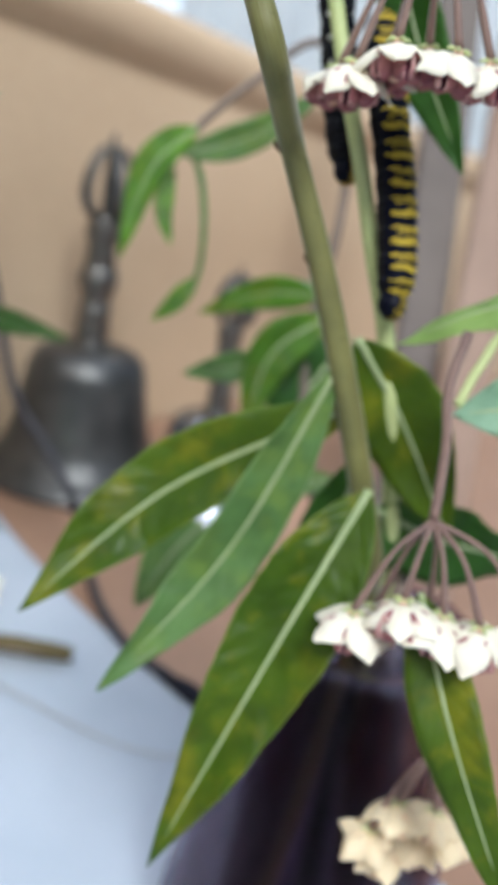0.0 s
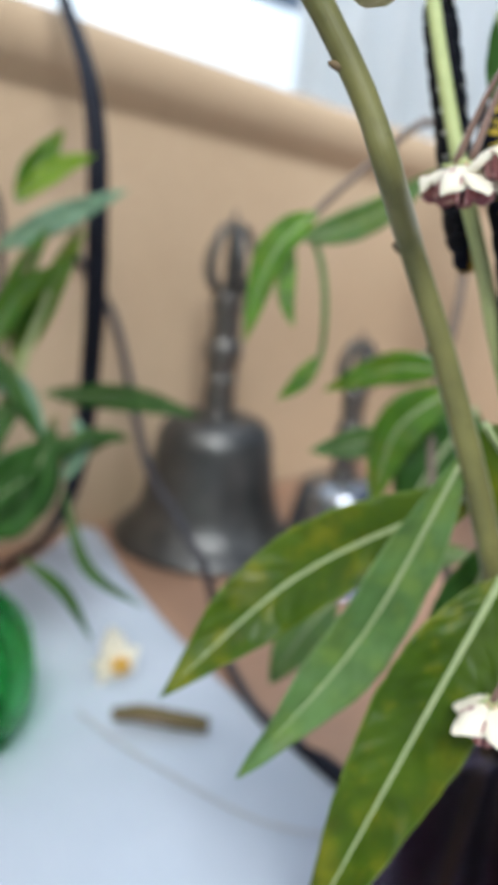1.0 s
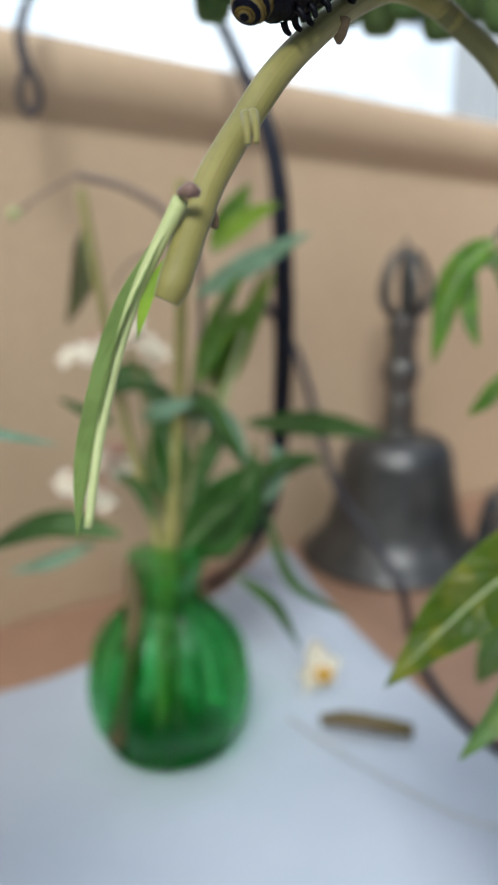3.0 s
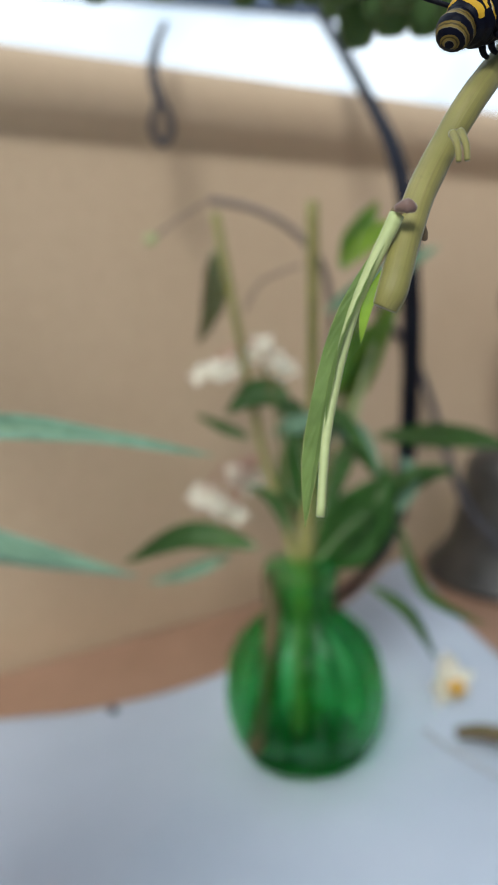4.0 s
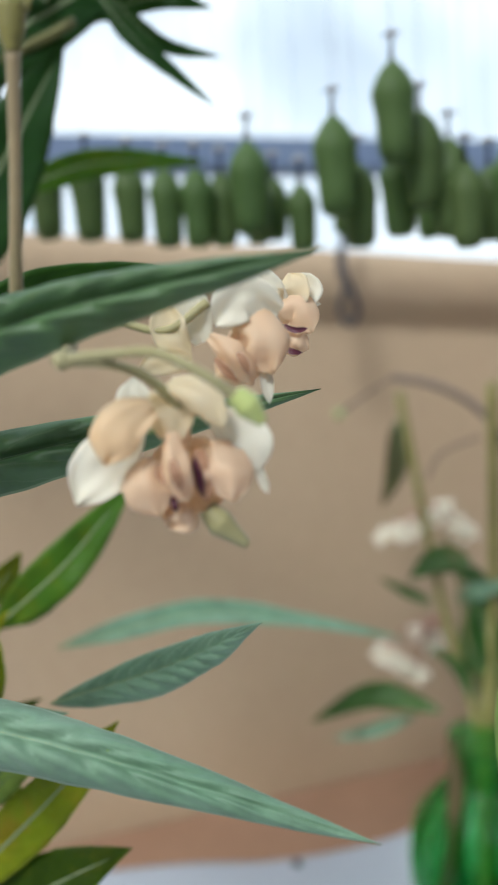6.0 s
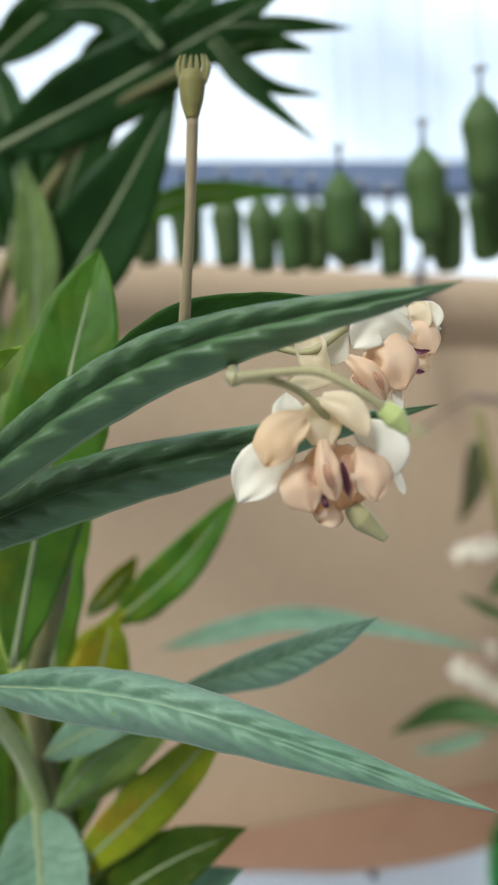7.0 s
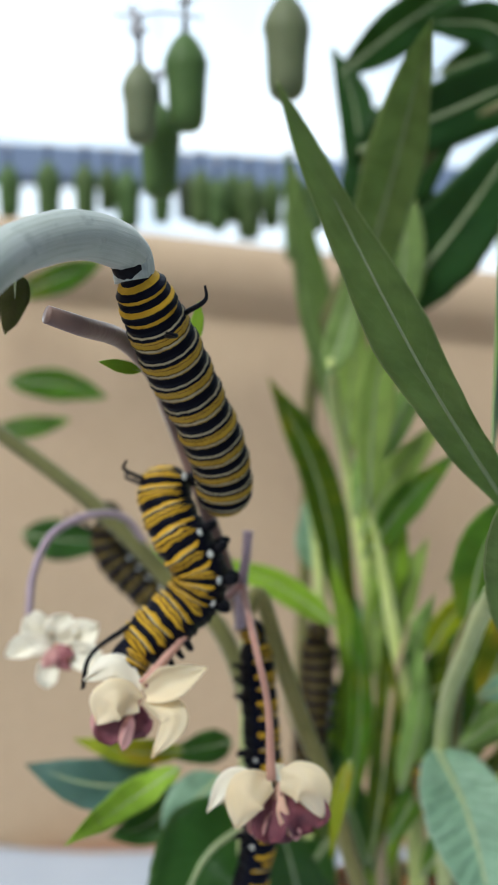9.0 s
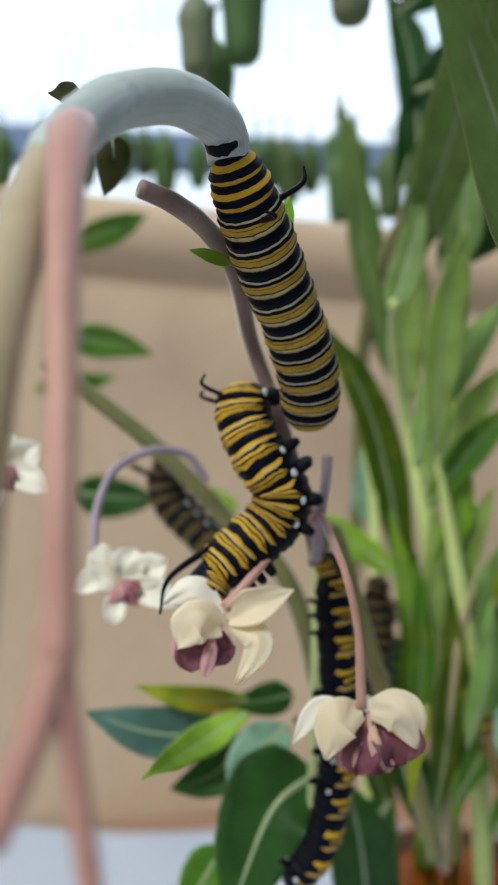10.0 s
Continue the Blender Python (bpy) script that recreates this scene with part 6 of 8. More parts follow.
petal_blade(head, (-0.0563, 0.0155, 0.2269), (-0.0548, 0.0156, 0.2263), (-0.0540, 0.0166, 0.2264), 0.0006, (0.53, -0.85, -0.02), MAROON, 0.3, "corona_lobe", 3.0)
petal_blade(head, (-0.0563, 0.0155, 0.2247), (-0.0553, 0.0155, 0.2242), (-0.0546, 0.0163, 0.2240), 0.0006, (0.53, -0.85, 0.01), MAROON, 0.3, "corona_lobe", 3.0)
stem(shoot, [(-0.0524, -0.0027, 0.2116), (-0.0515, -0.0021, 0.2103), (-0.0498, -0.0008, 0.2083)], [0.0008, 0.0012, 0.0004], STEM_PED, name="bud")
bushy = thing("milkweed_stem", (-0.1428, 0.0377, 0.0715), "bushy milkweed stem with dark and yellowing leaves", "plant", "milkweed stems")
stem(bushy, [(-0.1449, 0.0367, 0.0842), (-0.1364, 0.0219, 0.1384), (-0.1287, 0.0114, 0.1718), (-0.1136, 0.0073, 0.1955), (-0.1028, 0.0064, 0.2239)], [0.0020, 0.0020, 0.0018, 0.0015, 0.0008], STEM)
leaf(bushy, (-0.1188, 0.0012, 0.1833), (-0.1039, 0.0004, 0.2154), (-0.1001, 0.0084, 0.2438), 0.0140, (0.60, -0.78, -0.14), LEAF_MID, wide=0.55, blunt=True)
leaf(bushy, (-0.1073, 0.0232, 0.1747), (-0.0824, 0.0228, 0.1848), (-0.0664, 0.0222, 0.1928), 0.0060, (-0.17, -0.93, 0.33), LEAF_BLUE, fold=1.3, curl=-1.7, pucker=0.42)
leaf(bushy, (-0.1723, 0.0784, 0.1563), (-0.1507, 0.1131, 0.1579), (-0.1191, 0.1544, 0.1439), 0.0082, (0.54, -0.24, 0.81), LEAF_BLUE, fold=0.3)
leaf(bushy, (-0.1250, 0.0124, 0.1425), (-0.1097, 0.0218, 0.1587), (-0.0979, 0.0276, 0.1724), 0.0088, (0.46, -0.89, 0.04), LEAF_YELLOW)
leaf(bushy, (-0.1390, 0.0369, 0.1777), (-0.1272, 0.0453, 0.1893), (-0.1237, 0.0599, 0.2019), 0.0087, (0.74, -0.66, 0.15), LEAF_MID)
leaf(bushy, (-0.1280, 0.0181, 0.1603), (-0.1233, 0.0214, 0.1769), (-0.1218, 0.0237, 0.1859), 0.0103, (0.70, -0.71, -0.01), LEAF_YELLOW)
leaf(bushy, (-0.1240, 0.0126, 0.1341), (-0.1101, 0.0202, 0.1456), (-0.0967, 0.0271, 0.1534), 0.0108, (0.17, -0.89, 0.42), LEAF_OLIVE)
leaf(bushy, (-0.1263, 0.0167, 0.1270), (-0.1121, 0.0245, 0.1368), (-0.1003, 0.0297, 0.1442), 0.0096, (0.14, -0.88, 0.45), LEAF_BLUE)
leaf(bushy, (-0.1237, 0.0088, 0.1653), (-0.1077, 0.0112, 0.1742), (-0.0955, 0.0165, 0.1781), 0.0076, (0.03, -0.89, 0.46), LEAF_BLUE)
leaf(bushy, (-0.1308, 0.0146, 0.1518), (-0.1178, 0.0144, 0.1640), (-0.1071, 0.0185, 0.1706), 0.0061, (0.16, -0.99, -0.00), LEAF_MID, under=True)
leaf(bushy, (-0.1612, 0.0145, 0.1702), (-0.1709, 0.0058, 0.1790), (-0.1822, -0.0048, 0.1848), 0.0063, (0.75, -0.61, 0.27), LEAF_YOUNG)
leaf(bushy, (-0.1381, 0.0203, 0.1396), (-0.1305, 0.0226, 0.1595), (-0.1273, 0.0229, 0.1747), 0.0100, (0.54, -0.83, -0.11), LEAF_MID)
leaf(bushy, (-0.1307, 0.0168, 0.1755), (-0.1262, 0.0157, 0.1925), (-0.1182, 0.0178, 0.2055), 0.0105, (0.54, -0.82, -0.20), LEAF_MID)
leaf(bushy, (-0.1396, 0.0433, 0.1764), (-0.1354, 0.0481, 0.1848), (-0.1338, 0.0504, 0.1922), 0.0074, (0.57, -0.80, 0.15), LEAF_DARK)
leaf(bushy, (-0.1452, 0.0253, 0.1156), (-0.1316, 0.0266, 0.1382), (-0.1224, 0.0300, 0.1536), 0.0103, (0.34, -0.94, -0.09), LEAF_MID)
leaf(bushy, (-0.1549, 0.0304, 0.1225), (-0.1529, 0.0347, 0.1477), (-0.1505, 0.0383, 0.1628), 0.0089, (0.64, -0.76, 0.08), LEAF_DARK)
tall = thing("milkweed_stem", (-0.1758, 0.0552, 0.0672), "tall milkweed stems with upright leaves and lime green stalks", "plant", "milkweed stems")
stem(tall, [(-0.1676, 0.0476, 0.0638), (-0.1670, 0.0455, 0.1042), (-0.1679, 0.0421, 0.1469), (-0.1707, 0.0373, 0.1810), (-0.1751, 0.0369, 0.1993), (-0.1710, 0.0259, 0.2175), (-0.1646, 0.0163, 0.2272)], [0.0023, 0.0023, 0.0022, 0.0021, 0.0017, 0.0014, 0.0010], STEM_LIME)
stem(tall, [(-0.1852, 0.0340, 0.0619), (-0.1846, 0.0369, 0.1228), (-0.1833, 0.0365, 0.1588), (-0.1829, 0.0338, 0.1828), (-0.1842, 0.0310, 0.1951)], [0.0022, 0.0022, 0.0019, 0.0011, 0.0002], STEM_LIME)
stem(tall, [(-0.1732, 0.0474, 0.0612), (-0.1744, 0.0477, 0.1026), (-0.1739, 0.0477, 0.1227), (-0.1731, 0.0484, 0.1486), (-0.1719, 0.0490, 0.1684)], [0.0016, 0.0016, 0.0016, 0.0011, 0.0002], STEM_TAN)
stem(tall, [(-0.1509, 0.0347, 0.0785), (-0.1519, 0.0326, 0.1208), (-0.1522, 0.0273, 0.1536), (-0.1539, 0.0227, 0.1784), (-0.1551, 0.0178, 0.1975)], [0.0022, 0.0022, 0.0019, 0.0014, 0.0003], STEM_LIME)
leaf(tall, (-0.1962, 0.0582, 0.2111), (-0.1980, 0.0491, 0.2473), (-0.1998, 0.0400, 0.2836), 0.0100, (0.89, -0.46, -0.07), LEAF_DUSTY)
leaf(tall, (-0.1788, 0.0346, 0.2125), (-0.1826, 0.0283, 0.2436), (-0.1847, 0.0265, 0.2741), 0.0054, (0.95, -0.31, 0.05), LEAF_DUSTY)
leaf(tall, (-0.1784, 0.0385, 0.2339), (-0.1509, 0.0166, 0.2594), (-0.1240, -0.0095, 0.2808), 0.0120, (0.45, -0.88, -0.05), LEAF_DUSTY, fold=0.3, wide=0.5, blunt=True)
leaf(tall, (-0.1649, 0.0157, 0.2242), (-0.1653, 0.0217, 0.2352), (-0.1641, 0.0278, 0.2559), 0.0072, (0.63, -0.73, 0.26), LEAF_DUSTY)
leaf(tall, (-0.1670, 0.0432, 0.2331), (-0.1665, 0.0461, 0.2548), (-0.1689, 0.0460, 0.2752), 0.0102, (0.65, -0.76, 0.08), LEAF_DUSTY)
leaf(tall, (-0.1668, 0.0346, 0.2172), (-0.1637, 0.0363, 0.2304), (-0.1607, 0.0382, 0.2459), 0.0075, (0.77, -0.63, -0.08), LEAF_LIME)
leaf(tall, (-0.1760, 0.0364, 0.2026), (-0.1748, 0.0366, 0.2217), (-0.1713, 0.0363, 0.2407), 0.0084, (0.76, -0.64, -0.09), LEAF_LIME, wide=0.5)
leaf(tall, (-0.1539, 0.0160, 0.1965), (-0.1495, 0.0116, 0.2190), (-0.1439, 0.0093, 0.2383), 0.0081, (0.76, -0.59, -0.28), LEAF_LIME, wide=0.55)
leaf(tall, (-0.1680, 0.0297, 0.1910), (-0.1634, 0.0290, 0.2075), (-0.1594, 0.0278, 0.2245), 0.0071, (0.20, -0.97, -0.11), LEAF_YOUNG, under=True)
leaf(tall, (-0.1608, 0.0224, 0.1885), (-0.1540, 0.0266, 0.2030), (-0.1460, 0.0316, 0.2148), 0.0079, (0.62, -0.78, -0.08), LEAF_LIME)
leaf(tall, (-0.1602, 0.0226, 0.1837), (-0.1521, 0.0279, 0.1971), (-0.1436, 0.0333, 0.2078), 0.0072, (0.60, -0.80, -0.06), LEAF_MID)
leaf(tall, (-0.1528, 0.0181, 0.2056), (-0.1484, 0.0211, 0.2181), (-0.1431, 0.0245, 0.2269), 0.0064, (0.65, -0.75, -0.07), LEAF_YOUNG, under=True)
leaf(tall, (-0.1736, 0.0387, 0.1505), (-0.1777, 0.0284, 0.1982), (-0.1850, 0.0181, 0.2241), 0.0095, (0.90, -0.44, 0.02), LEAF_OLIVE, wide=0.5)
leaf(tall, (-0.1698, 0.0358, 0.1329), (-0.1718, 0.0336, 0.1573), (-0.1751, 0.0300, 0.1813), 0.0063, (0.79, -0.61, 0.01), LEAF_YOUNG)
leaf(tall, (-0.1764, 0.0397, 0.1244), (-0.1754, 0.0412, 0.1552), (-0.1773, 0.0387, 0.1760), 0.0071, (0.57, -0.82, -0.01), LEAF_BLUE)
leaf(tall, (-0.1610, 0.0324, 0.1506), (-0.1571, 0.0314, 0.1706), (-0.1502, 0.0331, 0.1884), 0.0073, (0.59, -0.79, -0.15), LEAF_LIME, wide=0.5)
leaf(tall, (-0.1568, 0.0284, 0.1398), (-0.1521, 0.0281, 0.1596), (-0.1458, 0.0292, 0.1774), 0.0076, (0.56, -0.81, -0.15), LEAF_YOUNG, under=True)
leaf(tall, (-0.1666, 0.0340, 0.1516), (-0.1652, 0.0343, 0.1676), (-0.1648, 0.0323, 0.1847), 0.0057, (0.54, -0.84, -0.07), LEAF_LIME)
leaf(tall, (-0.1499, 0.0267, 0.1260), (-0.1467, 0.0263, 0.1454), (-0.1423, 0.0269, 0.1630), 0.0084, (0.57, -0.82, -0.11), LEAF_YOUNG, under=True)
leaf(tall, (-0.1842, 0.0346, 0.1757), (-0.1856, 0.0325, 0.1827), (-0.1854, 0.0325, 0.1936), 0.0047, (0.76, -0.65, -0.03), LEAF_BLUE)
leaf(tall, (-0.1741, 0.0366, 0.1147), (-0.1765, 0.0350, 0.1341), (-0.1763, 0.0355, 0.1506), 0.0076, (0.60, -0.80, 0.01), LEAF_YOUNG)
leaf(tall, (-0.1834, 0.0423, 0.1216), (-0.1896, 0.0387, 0.1326), (-0.1953, 0.0366, 0.1391), 0.0073, (0.75, -0.59, 0.31), LEAF_DARK)
leaf(tall, (-0.1681, 0.0215, 0.1165), (-0.1721, 0.0165, 0.1064), (-0.1732, 0.0140, 0.0937), 0.0154, (0.34, -0.91, 0.23), LEAF_DARK)
leaf(tall, (-0.1669, 0.0356, 0.1037), (-0.1705, 0.0313, 0.1231), (-0.1728, 0.0276, 0.1370), 0.0092, (0.68, -0.73, -0.05), LEAF_DARK)
leaf(tall, (-0.1709, 0.0372, 0.0902), (-0.1645, 0.0389, 0.1116), (-0.1560, 0.0418, 0.1257), 0.0081, (0.48, -0.87, -0.09), LEAF_YOUNG)
fan = thing("milkweed_stem", (-0.1779, 0.0585, 0.1929), "milkweed top with drooping leaves, coloured dark as seen against the sky", "plant", "milkweed stems")
stem(fan, [(-0.2171, 0.0658, 0.0541), (-0.2066, 0.0578, 0.1756), (-0.1927, 0.0480, 0.2363), (-0.1681, 0.0612, 0.2807), (-0.1429, 0.0723, 0.2936)], [0.0020, 0.0020, 0.0018, 0.0014, 0.0010], STEM)
# fan leaves get their backlit darkness from the leaf colour
leaf(fan, (-0.1819, 0.0480, 0.2802), (-0.1551, 0.0662, 0.2930), (-0.1262, 0.0896, 0.3106), 0.0171, (0.67, -0.68, -0.31), LEAF_SHADED)
leaf(fan, (-0.1760, 0.0500, 0.2379), (-0.1610, 0.0606, 0.2607), (-0.1443, 0.0706, 0.2891), 0.0200, (0.71, -0.68, -0.17), LEAF_SHADED)
leaf(fan, (-0.1392, 0.0762, 0.2985), (-0.1335, 0.0809, 0.2891), (-0.1219, 0.0907, 0.2752), 0.0041, (0.48, -0.86, -0.18), LEAF_SHADED)
leaf(fan, (-0.1383, 0.0772, 0.2997), (-0.1331, 0.0870, 0.2903), (-0.1235, 0.0958, 0.2868), 0.0034, (0.60, -0.72, -0.35), LEAF_SHADED)
leaf(fan, (-0.1374, 0.0783, 0.3022), (-0.1271, 0.0881, 0.3016), (-0.1163, 0.0983, 0.3001), 0.0039, (0.62, -0.69, -0.36), LEAF_SHADED)
leaf(fan, (-0.1469, 0.0771, 0.2957), (-0.1354, 0.0885, 0.3003), (-0.1223, 0.0921, 0.2955), 0.0053, (0.49, -0.80, -0.34), LEAF_SHADED)
leaf(fan, (-0.1467, 0.0690, 0.2977), (-0.1542, 0.0625, 0.3072), (-0.1683, 0.0492, 0.3080), 0.0116, (0.55, -0.77, -0.33), LEAF_SHADED)
leaf(fan, (-0.1924, 0.0540, 0.3029), (-0.1791, 0.0680, 0.3177), (-0.1669, 0.0806, 0.3283), 0.0128, (0.81, -0.52, -0.27), LEAF_SHADED)
leaf(fan, (-0.1737, 0.0704, 0.2848), (-0.1830, 0.0619, 0.2896), (-0.1890, 0.0547, 0.2730), 0.0114, (0.78, -0.58, -0.24), LEAF_SHADED)
leaf(fan, (-0.1858, 0.0568, 0.2614), (-0.1892, 0.0562, 0.2928), (-0.1945, 0.0526, 0.3102), 0.0100, (0.73, -0.68, 0.07), LEAF_SHADED)
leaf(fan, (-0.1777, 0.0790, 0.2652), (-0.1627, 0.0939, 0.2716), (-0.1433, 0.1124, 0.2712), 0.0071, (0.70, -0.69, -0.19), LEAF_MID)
leaf(fan, (-0.1837, 0.0585, 0.2585), (-0.1755, 0.0670, 0.2665), (-0.1663, 0.0764, 0.2730), 0.0085, (0.77, -0.62, -0.15), LEAF_SHADED)
leaf(fan, (-0.1921, 0.0562, 0.2594), (-0.1845, 0.0600, 0.2840), (-0.1719, 0.0680, 0.3032), 0.0135, (0.77, -0.61, -0.19), LEAF_SHADED)
leaf(fan, (-0.1878, 0.0596, 0.2505), (-0.1757, 0.0682, 0.2821), (-0.1628, 0.0767, 0.3026), 0.0128, (0.76, -0.63, -0.16), LEAF_SHADED)
leaf(fan, (-0.1683, 0.0626, 0.2996), (-0.1546, 0.0763, 0.3069), (-0.1375, 0.0882, 0.3203), 0.0115, (0.72, -0.63, -0.30), LEAF_SHADED)
bent = thing("milkweed_stem", (-0.1755, -0.0058, 0.0636), "bent grey milkweed stem chewed by caterpillars", "plant", "milkweed stems")
stem(bent, [(-0.0952, -0.1170, 0.1941), (-0.0994, -0.1123, 0.2110), (-0.1057, -0.1063, 0.2207), (-0.1117, -0.1001, 0.2273), (-0.1135, -0.0974, 0.2302)], [0.0018, 0.0018, 0.0019, 0.0021, 0.0021], STEM_TAN)
stem(bent, [(-0.1117, -0.1001, 0.2273), (-0.1135, -0.0974, 0.2302), (-0.1179, -0.0899, 0.2353), (-0.1198, -0.0816, 0.2382), (-0.1216, -0.0749, 0.2383), (-0.1233, -0.0711, 0.2373), (-0.1232, -0.0705, 0.2347)], [0.0022, 0.0022, 0.0025, 0.0026, 0.0026, 0.0025, 0.0024], STEM_GREY, lumpy=0.05)
stem(bent, [(-0.1150, -0.0948, 0.2322), (-0.1110, -0.0985, 0.2298), (-0.1062, -0.1022, 0.2256), (-0.1015, -0.1057, 0.2192), (-0.0954, -0.1100, 0.2079), (-0.0932, -0.1117, 0.1983)], [0.0014, 0.0019, 0.0014, 0.0011, 0.0009, 0.0010], STEM_PINK)
stem(bent, [(-0.0933, -0.1116, 0.1998), (-0.0932, -0.1118, 0.1980), (-0.0932, -0.1120, 0.1965)], [0.0009, 0.0012, 0.0009], STEM_PINK, name="node")
stem(bent, [(-0.0932, -0.1118, 0.1977), (-0.0930, -0.1135, 0.1937), (-0.0935, -0.1159, 0.1884)], [0.0010, 0.0009, 0.0009], STEM_PINK)
stem(bent, [(-0.0932, -0.1118, 0.1977), (-0.0923, -0.1116, 0.1918), (-0.0912, -0.1113, 0.1843)], [0.0008, 0.0007, 0.0007], STEM_PINK)
leaf(bent, (-0.1217, -0.0868, 0.2341), (-0.1199, -0.0881, 0.2310), (-0.1195, -0.0894, 0.2278), 0.0031, (0.66, -0.58, 0.48), WITHERED)
leaf(bent, (-0.1305, -0.0837, 0.2391), (-0.1362, -0.0819, 0.2421), (-0.1403, -0.0817, 0.2430), 0.0024, (-0.07, -0.95, 0.30), WITHERED)
flower_twig = thing("milkweed_stem", (-0.1765, 0.0065, 0.0558), "slender milkweed twig with nodding cream flowers", "plant", "milkweed stems")
stem(flower_twig, [(-0.1400, -0.0027, 0.1240), (-0.1420, -0.0108, 0.1477), (-0.1441, -0.0169, 0.1631), (-0.1444, -0.0229, 0.1772), (-0.1451, -0.0268, 0.1870), (-0.1441, -0.0319, 0.1832)], [0.0016, 0.0016, 0.0016, 0.0015, 0.0014, 0.0013], STEM_ARCH)
stem(flower_twig, [(-0.1440, -0.0320, 0.1823), (-0.1436, -0.0330, 0.1861), (-0.1408, -0.0433, 0.2043), (-0.1427, -0.0476, 0.2164), (-0.1344, -0.0587, 0.2243), (-0.1299, -0.0672, 0.2283), (-0.1237, -0.0776, 0.2293), (-0.1242, -0.0817, 0.2304)], [0.0013, 0.0013, 0.0011, 0.0011, 0.0011, 0.0012, 0.0011, 0.0010], STEM_TWIG)
stem(flower_twig, [(-0.1507, -0.0260, 0.1057), (-0.1493, -0.0264, 0.1418), (-0.1488, -0.0261, 0.1663), (-0.1497, -0.0251, 0.1842)], [0.0010, 0.0010, 0.0010, 0.0009], STEM_PALE)
stem(flower_twig, [(-0.1453, -0.0069, 0.1490), (-0.1503, -0.0159, 0.1506), (-0.1559, -0.0241, 0.1515)], [0.0007, 0.0007, 0.0006], TWIG)
stem(flower_twig, [(-0.1463, -0.0293, 0.1455), (-0.1466, -0.0221, 0.1496), (-0.1436, -0.0121, 0.1504)], [0.0007, 0.0007, 0.0007], TWIG)
leaf(flower_twig, (-0.1337, -0.0158, 0.1583), (-0.1335, -0.0188, 0.1527), (-0.1324, -0.0228, 0.1433), 0.0030, (0.29, -0.86, 0.43), LEAF_YELLOW)
leaf(flower_twig, (-0.1271, -0.0666, 0.2245), (-0.1269, -0.0701, 0.2251), (-0.1272, -0.0728, 0.2256), 0.0016, (1.00, -0.02, 0.03), LEAF_YOUNG)
leaf(flower_twig, (-0.1262, -0.0591, 0.2276), (-0.1259, -0.0586, 0.2306), (-0.1259, -0.0582, 0.2333), 0.0018, (0.90, -0.43, 0.02), LEAF_YOUNG)
stem(flower_twig, [(-0.1415, -0.0349, 0.1840), (-0.1381, -0.0381, 0.1919), (-0.1369, -0.0384, 0.1960), (-0.1369, -0.0379, 0.2003)], [0.0009, 0.0009, 0.0007, 0.0008], STEM_PURPLE)
stem(flower_twig, [(-0.1381, -0.0381, 0.1919), (-0.1338, -0.0530, 0.1882), (-0.1352, -0.0601, 0.1822)], [0.0006, 0.0005, 0.0008], STEM_PINK, name="pedicel")
stem(flower_twig, [(-0.1381, -0.0381, 0.1919), (-0.1249, -0.0487, 0.1870), (-0.1225, -0.0488, 0.1794), (-0.1217, -0.0490, 0.1697)], [0.0006, 0.0005, 0.0005, 0.0007], STEM_PINK, name="pedicel")
head = flower(flower_twig, (-0.1365, -0.0599, 0.1801), (-0.42, -0.30, -0.86), 0.0100, 10, crown=0.9, face=(0.71, -0.70, 0.08), bare=True, hoods=False)
petal_blade(head, (-0.1357, -0.0603, 0.1811), (-0.1379, -0.0629, 0.1846), (-0.1407, -0.0659, 0.1829), 0.0040, (0.73, -0.64, 0.24), PETAL_WHITE, -0.2)
petal_blade(head, (-0.1344, -0.0613, 0.1802), (-0.1350, -0.0653, 0.1814), (-0.1372, -0.0664, 0.1780), 0.0056, (0.72, -0.64, 0.27), PETAL, -0.1, "petal", 2.6)
petal_blade(head, (-0.1348, -0.0601, 0.1811), (-0.1320, -0.0578, 0.1828), (-0.1283, -0.0546, 0.1849), 0.0047, (0.68, -0.69, 0.25), PETAL, 0.5)
petal_blade(head, (-0.1346, -0.0600, 0.1804), (-0.1307, -0.0585, 0.1783), (-0.1325, -0.0609, 0.1730), 0.0040, (0.67, -0.68, 0.29), PETAL, -0.2)
petal_blade(head, (-0.1370, -0.0611, 0.1797), (-0.1399, -0.0626, 0.1798), (-0.1413, -0.0640, 0.1793), 0.0032, (0.73, -0.63, 0.27), CORONA_DEEP, 0.5, "corona_lobe", 3.5)
petal_blade(head, (-0.1358, -0.0613, 0.1796), (-0.1371, -0.0636, 0.1774), (-0.1373, -0.0641, 0.1744), 0.0047, (0.72, -0.63, 0.30), CORONA_DEEP, 0.6, "corona_lobe", 3.5)
petal_blade(head, (-0.1363, -0.0604, 0.1791), (-0.1360, -0.0604, 0.1768), (-0.1353, -0.0599, 0.1747), 0.0041, (0.70, -0.65, 0.30), CORONA_DEEP, 0.5, "corona_lobe", 3.5)
petal_blade(head, (-0.1351, -0.0622, 0.1788), (-0.1346, -0.0633, 0.1770), (-0.1353, -0.0636, 0.1741), 0.0019, (0.70, -0.64, 0.31), LIP, -0.4, "corona_lobe", 6.0)
petal_blade(head, (-0.1373, -0.0643, 0.1792), (-0.1381, -0.0659, 0.1783), (-0.1382, -0.0656, 0.1755), 0.0014, (0.73, -0.62, 0.29), LIP, -0.4, "corona_lobe", 3.5)
head = flower(flower_twig, (-0.1213, -0.0477, 0.1685), (0.10, -0.25, -0.96), 0.0100, 36, crown=0.95, face=(0.71, -0.70, 0.08), bare=True, hoods=False)
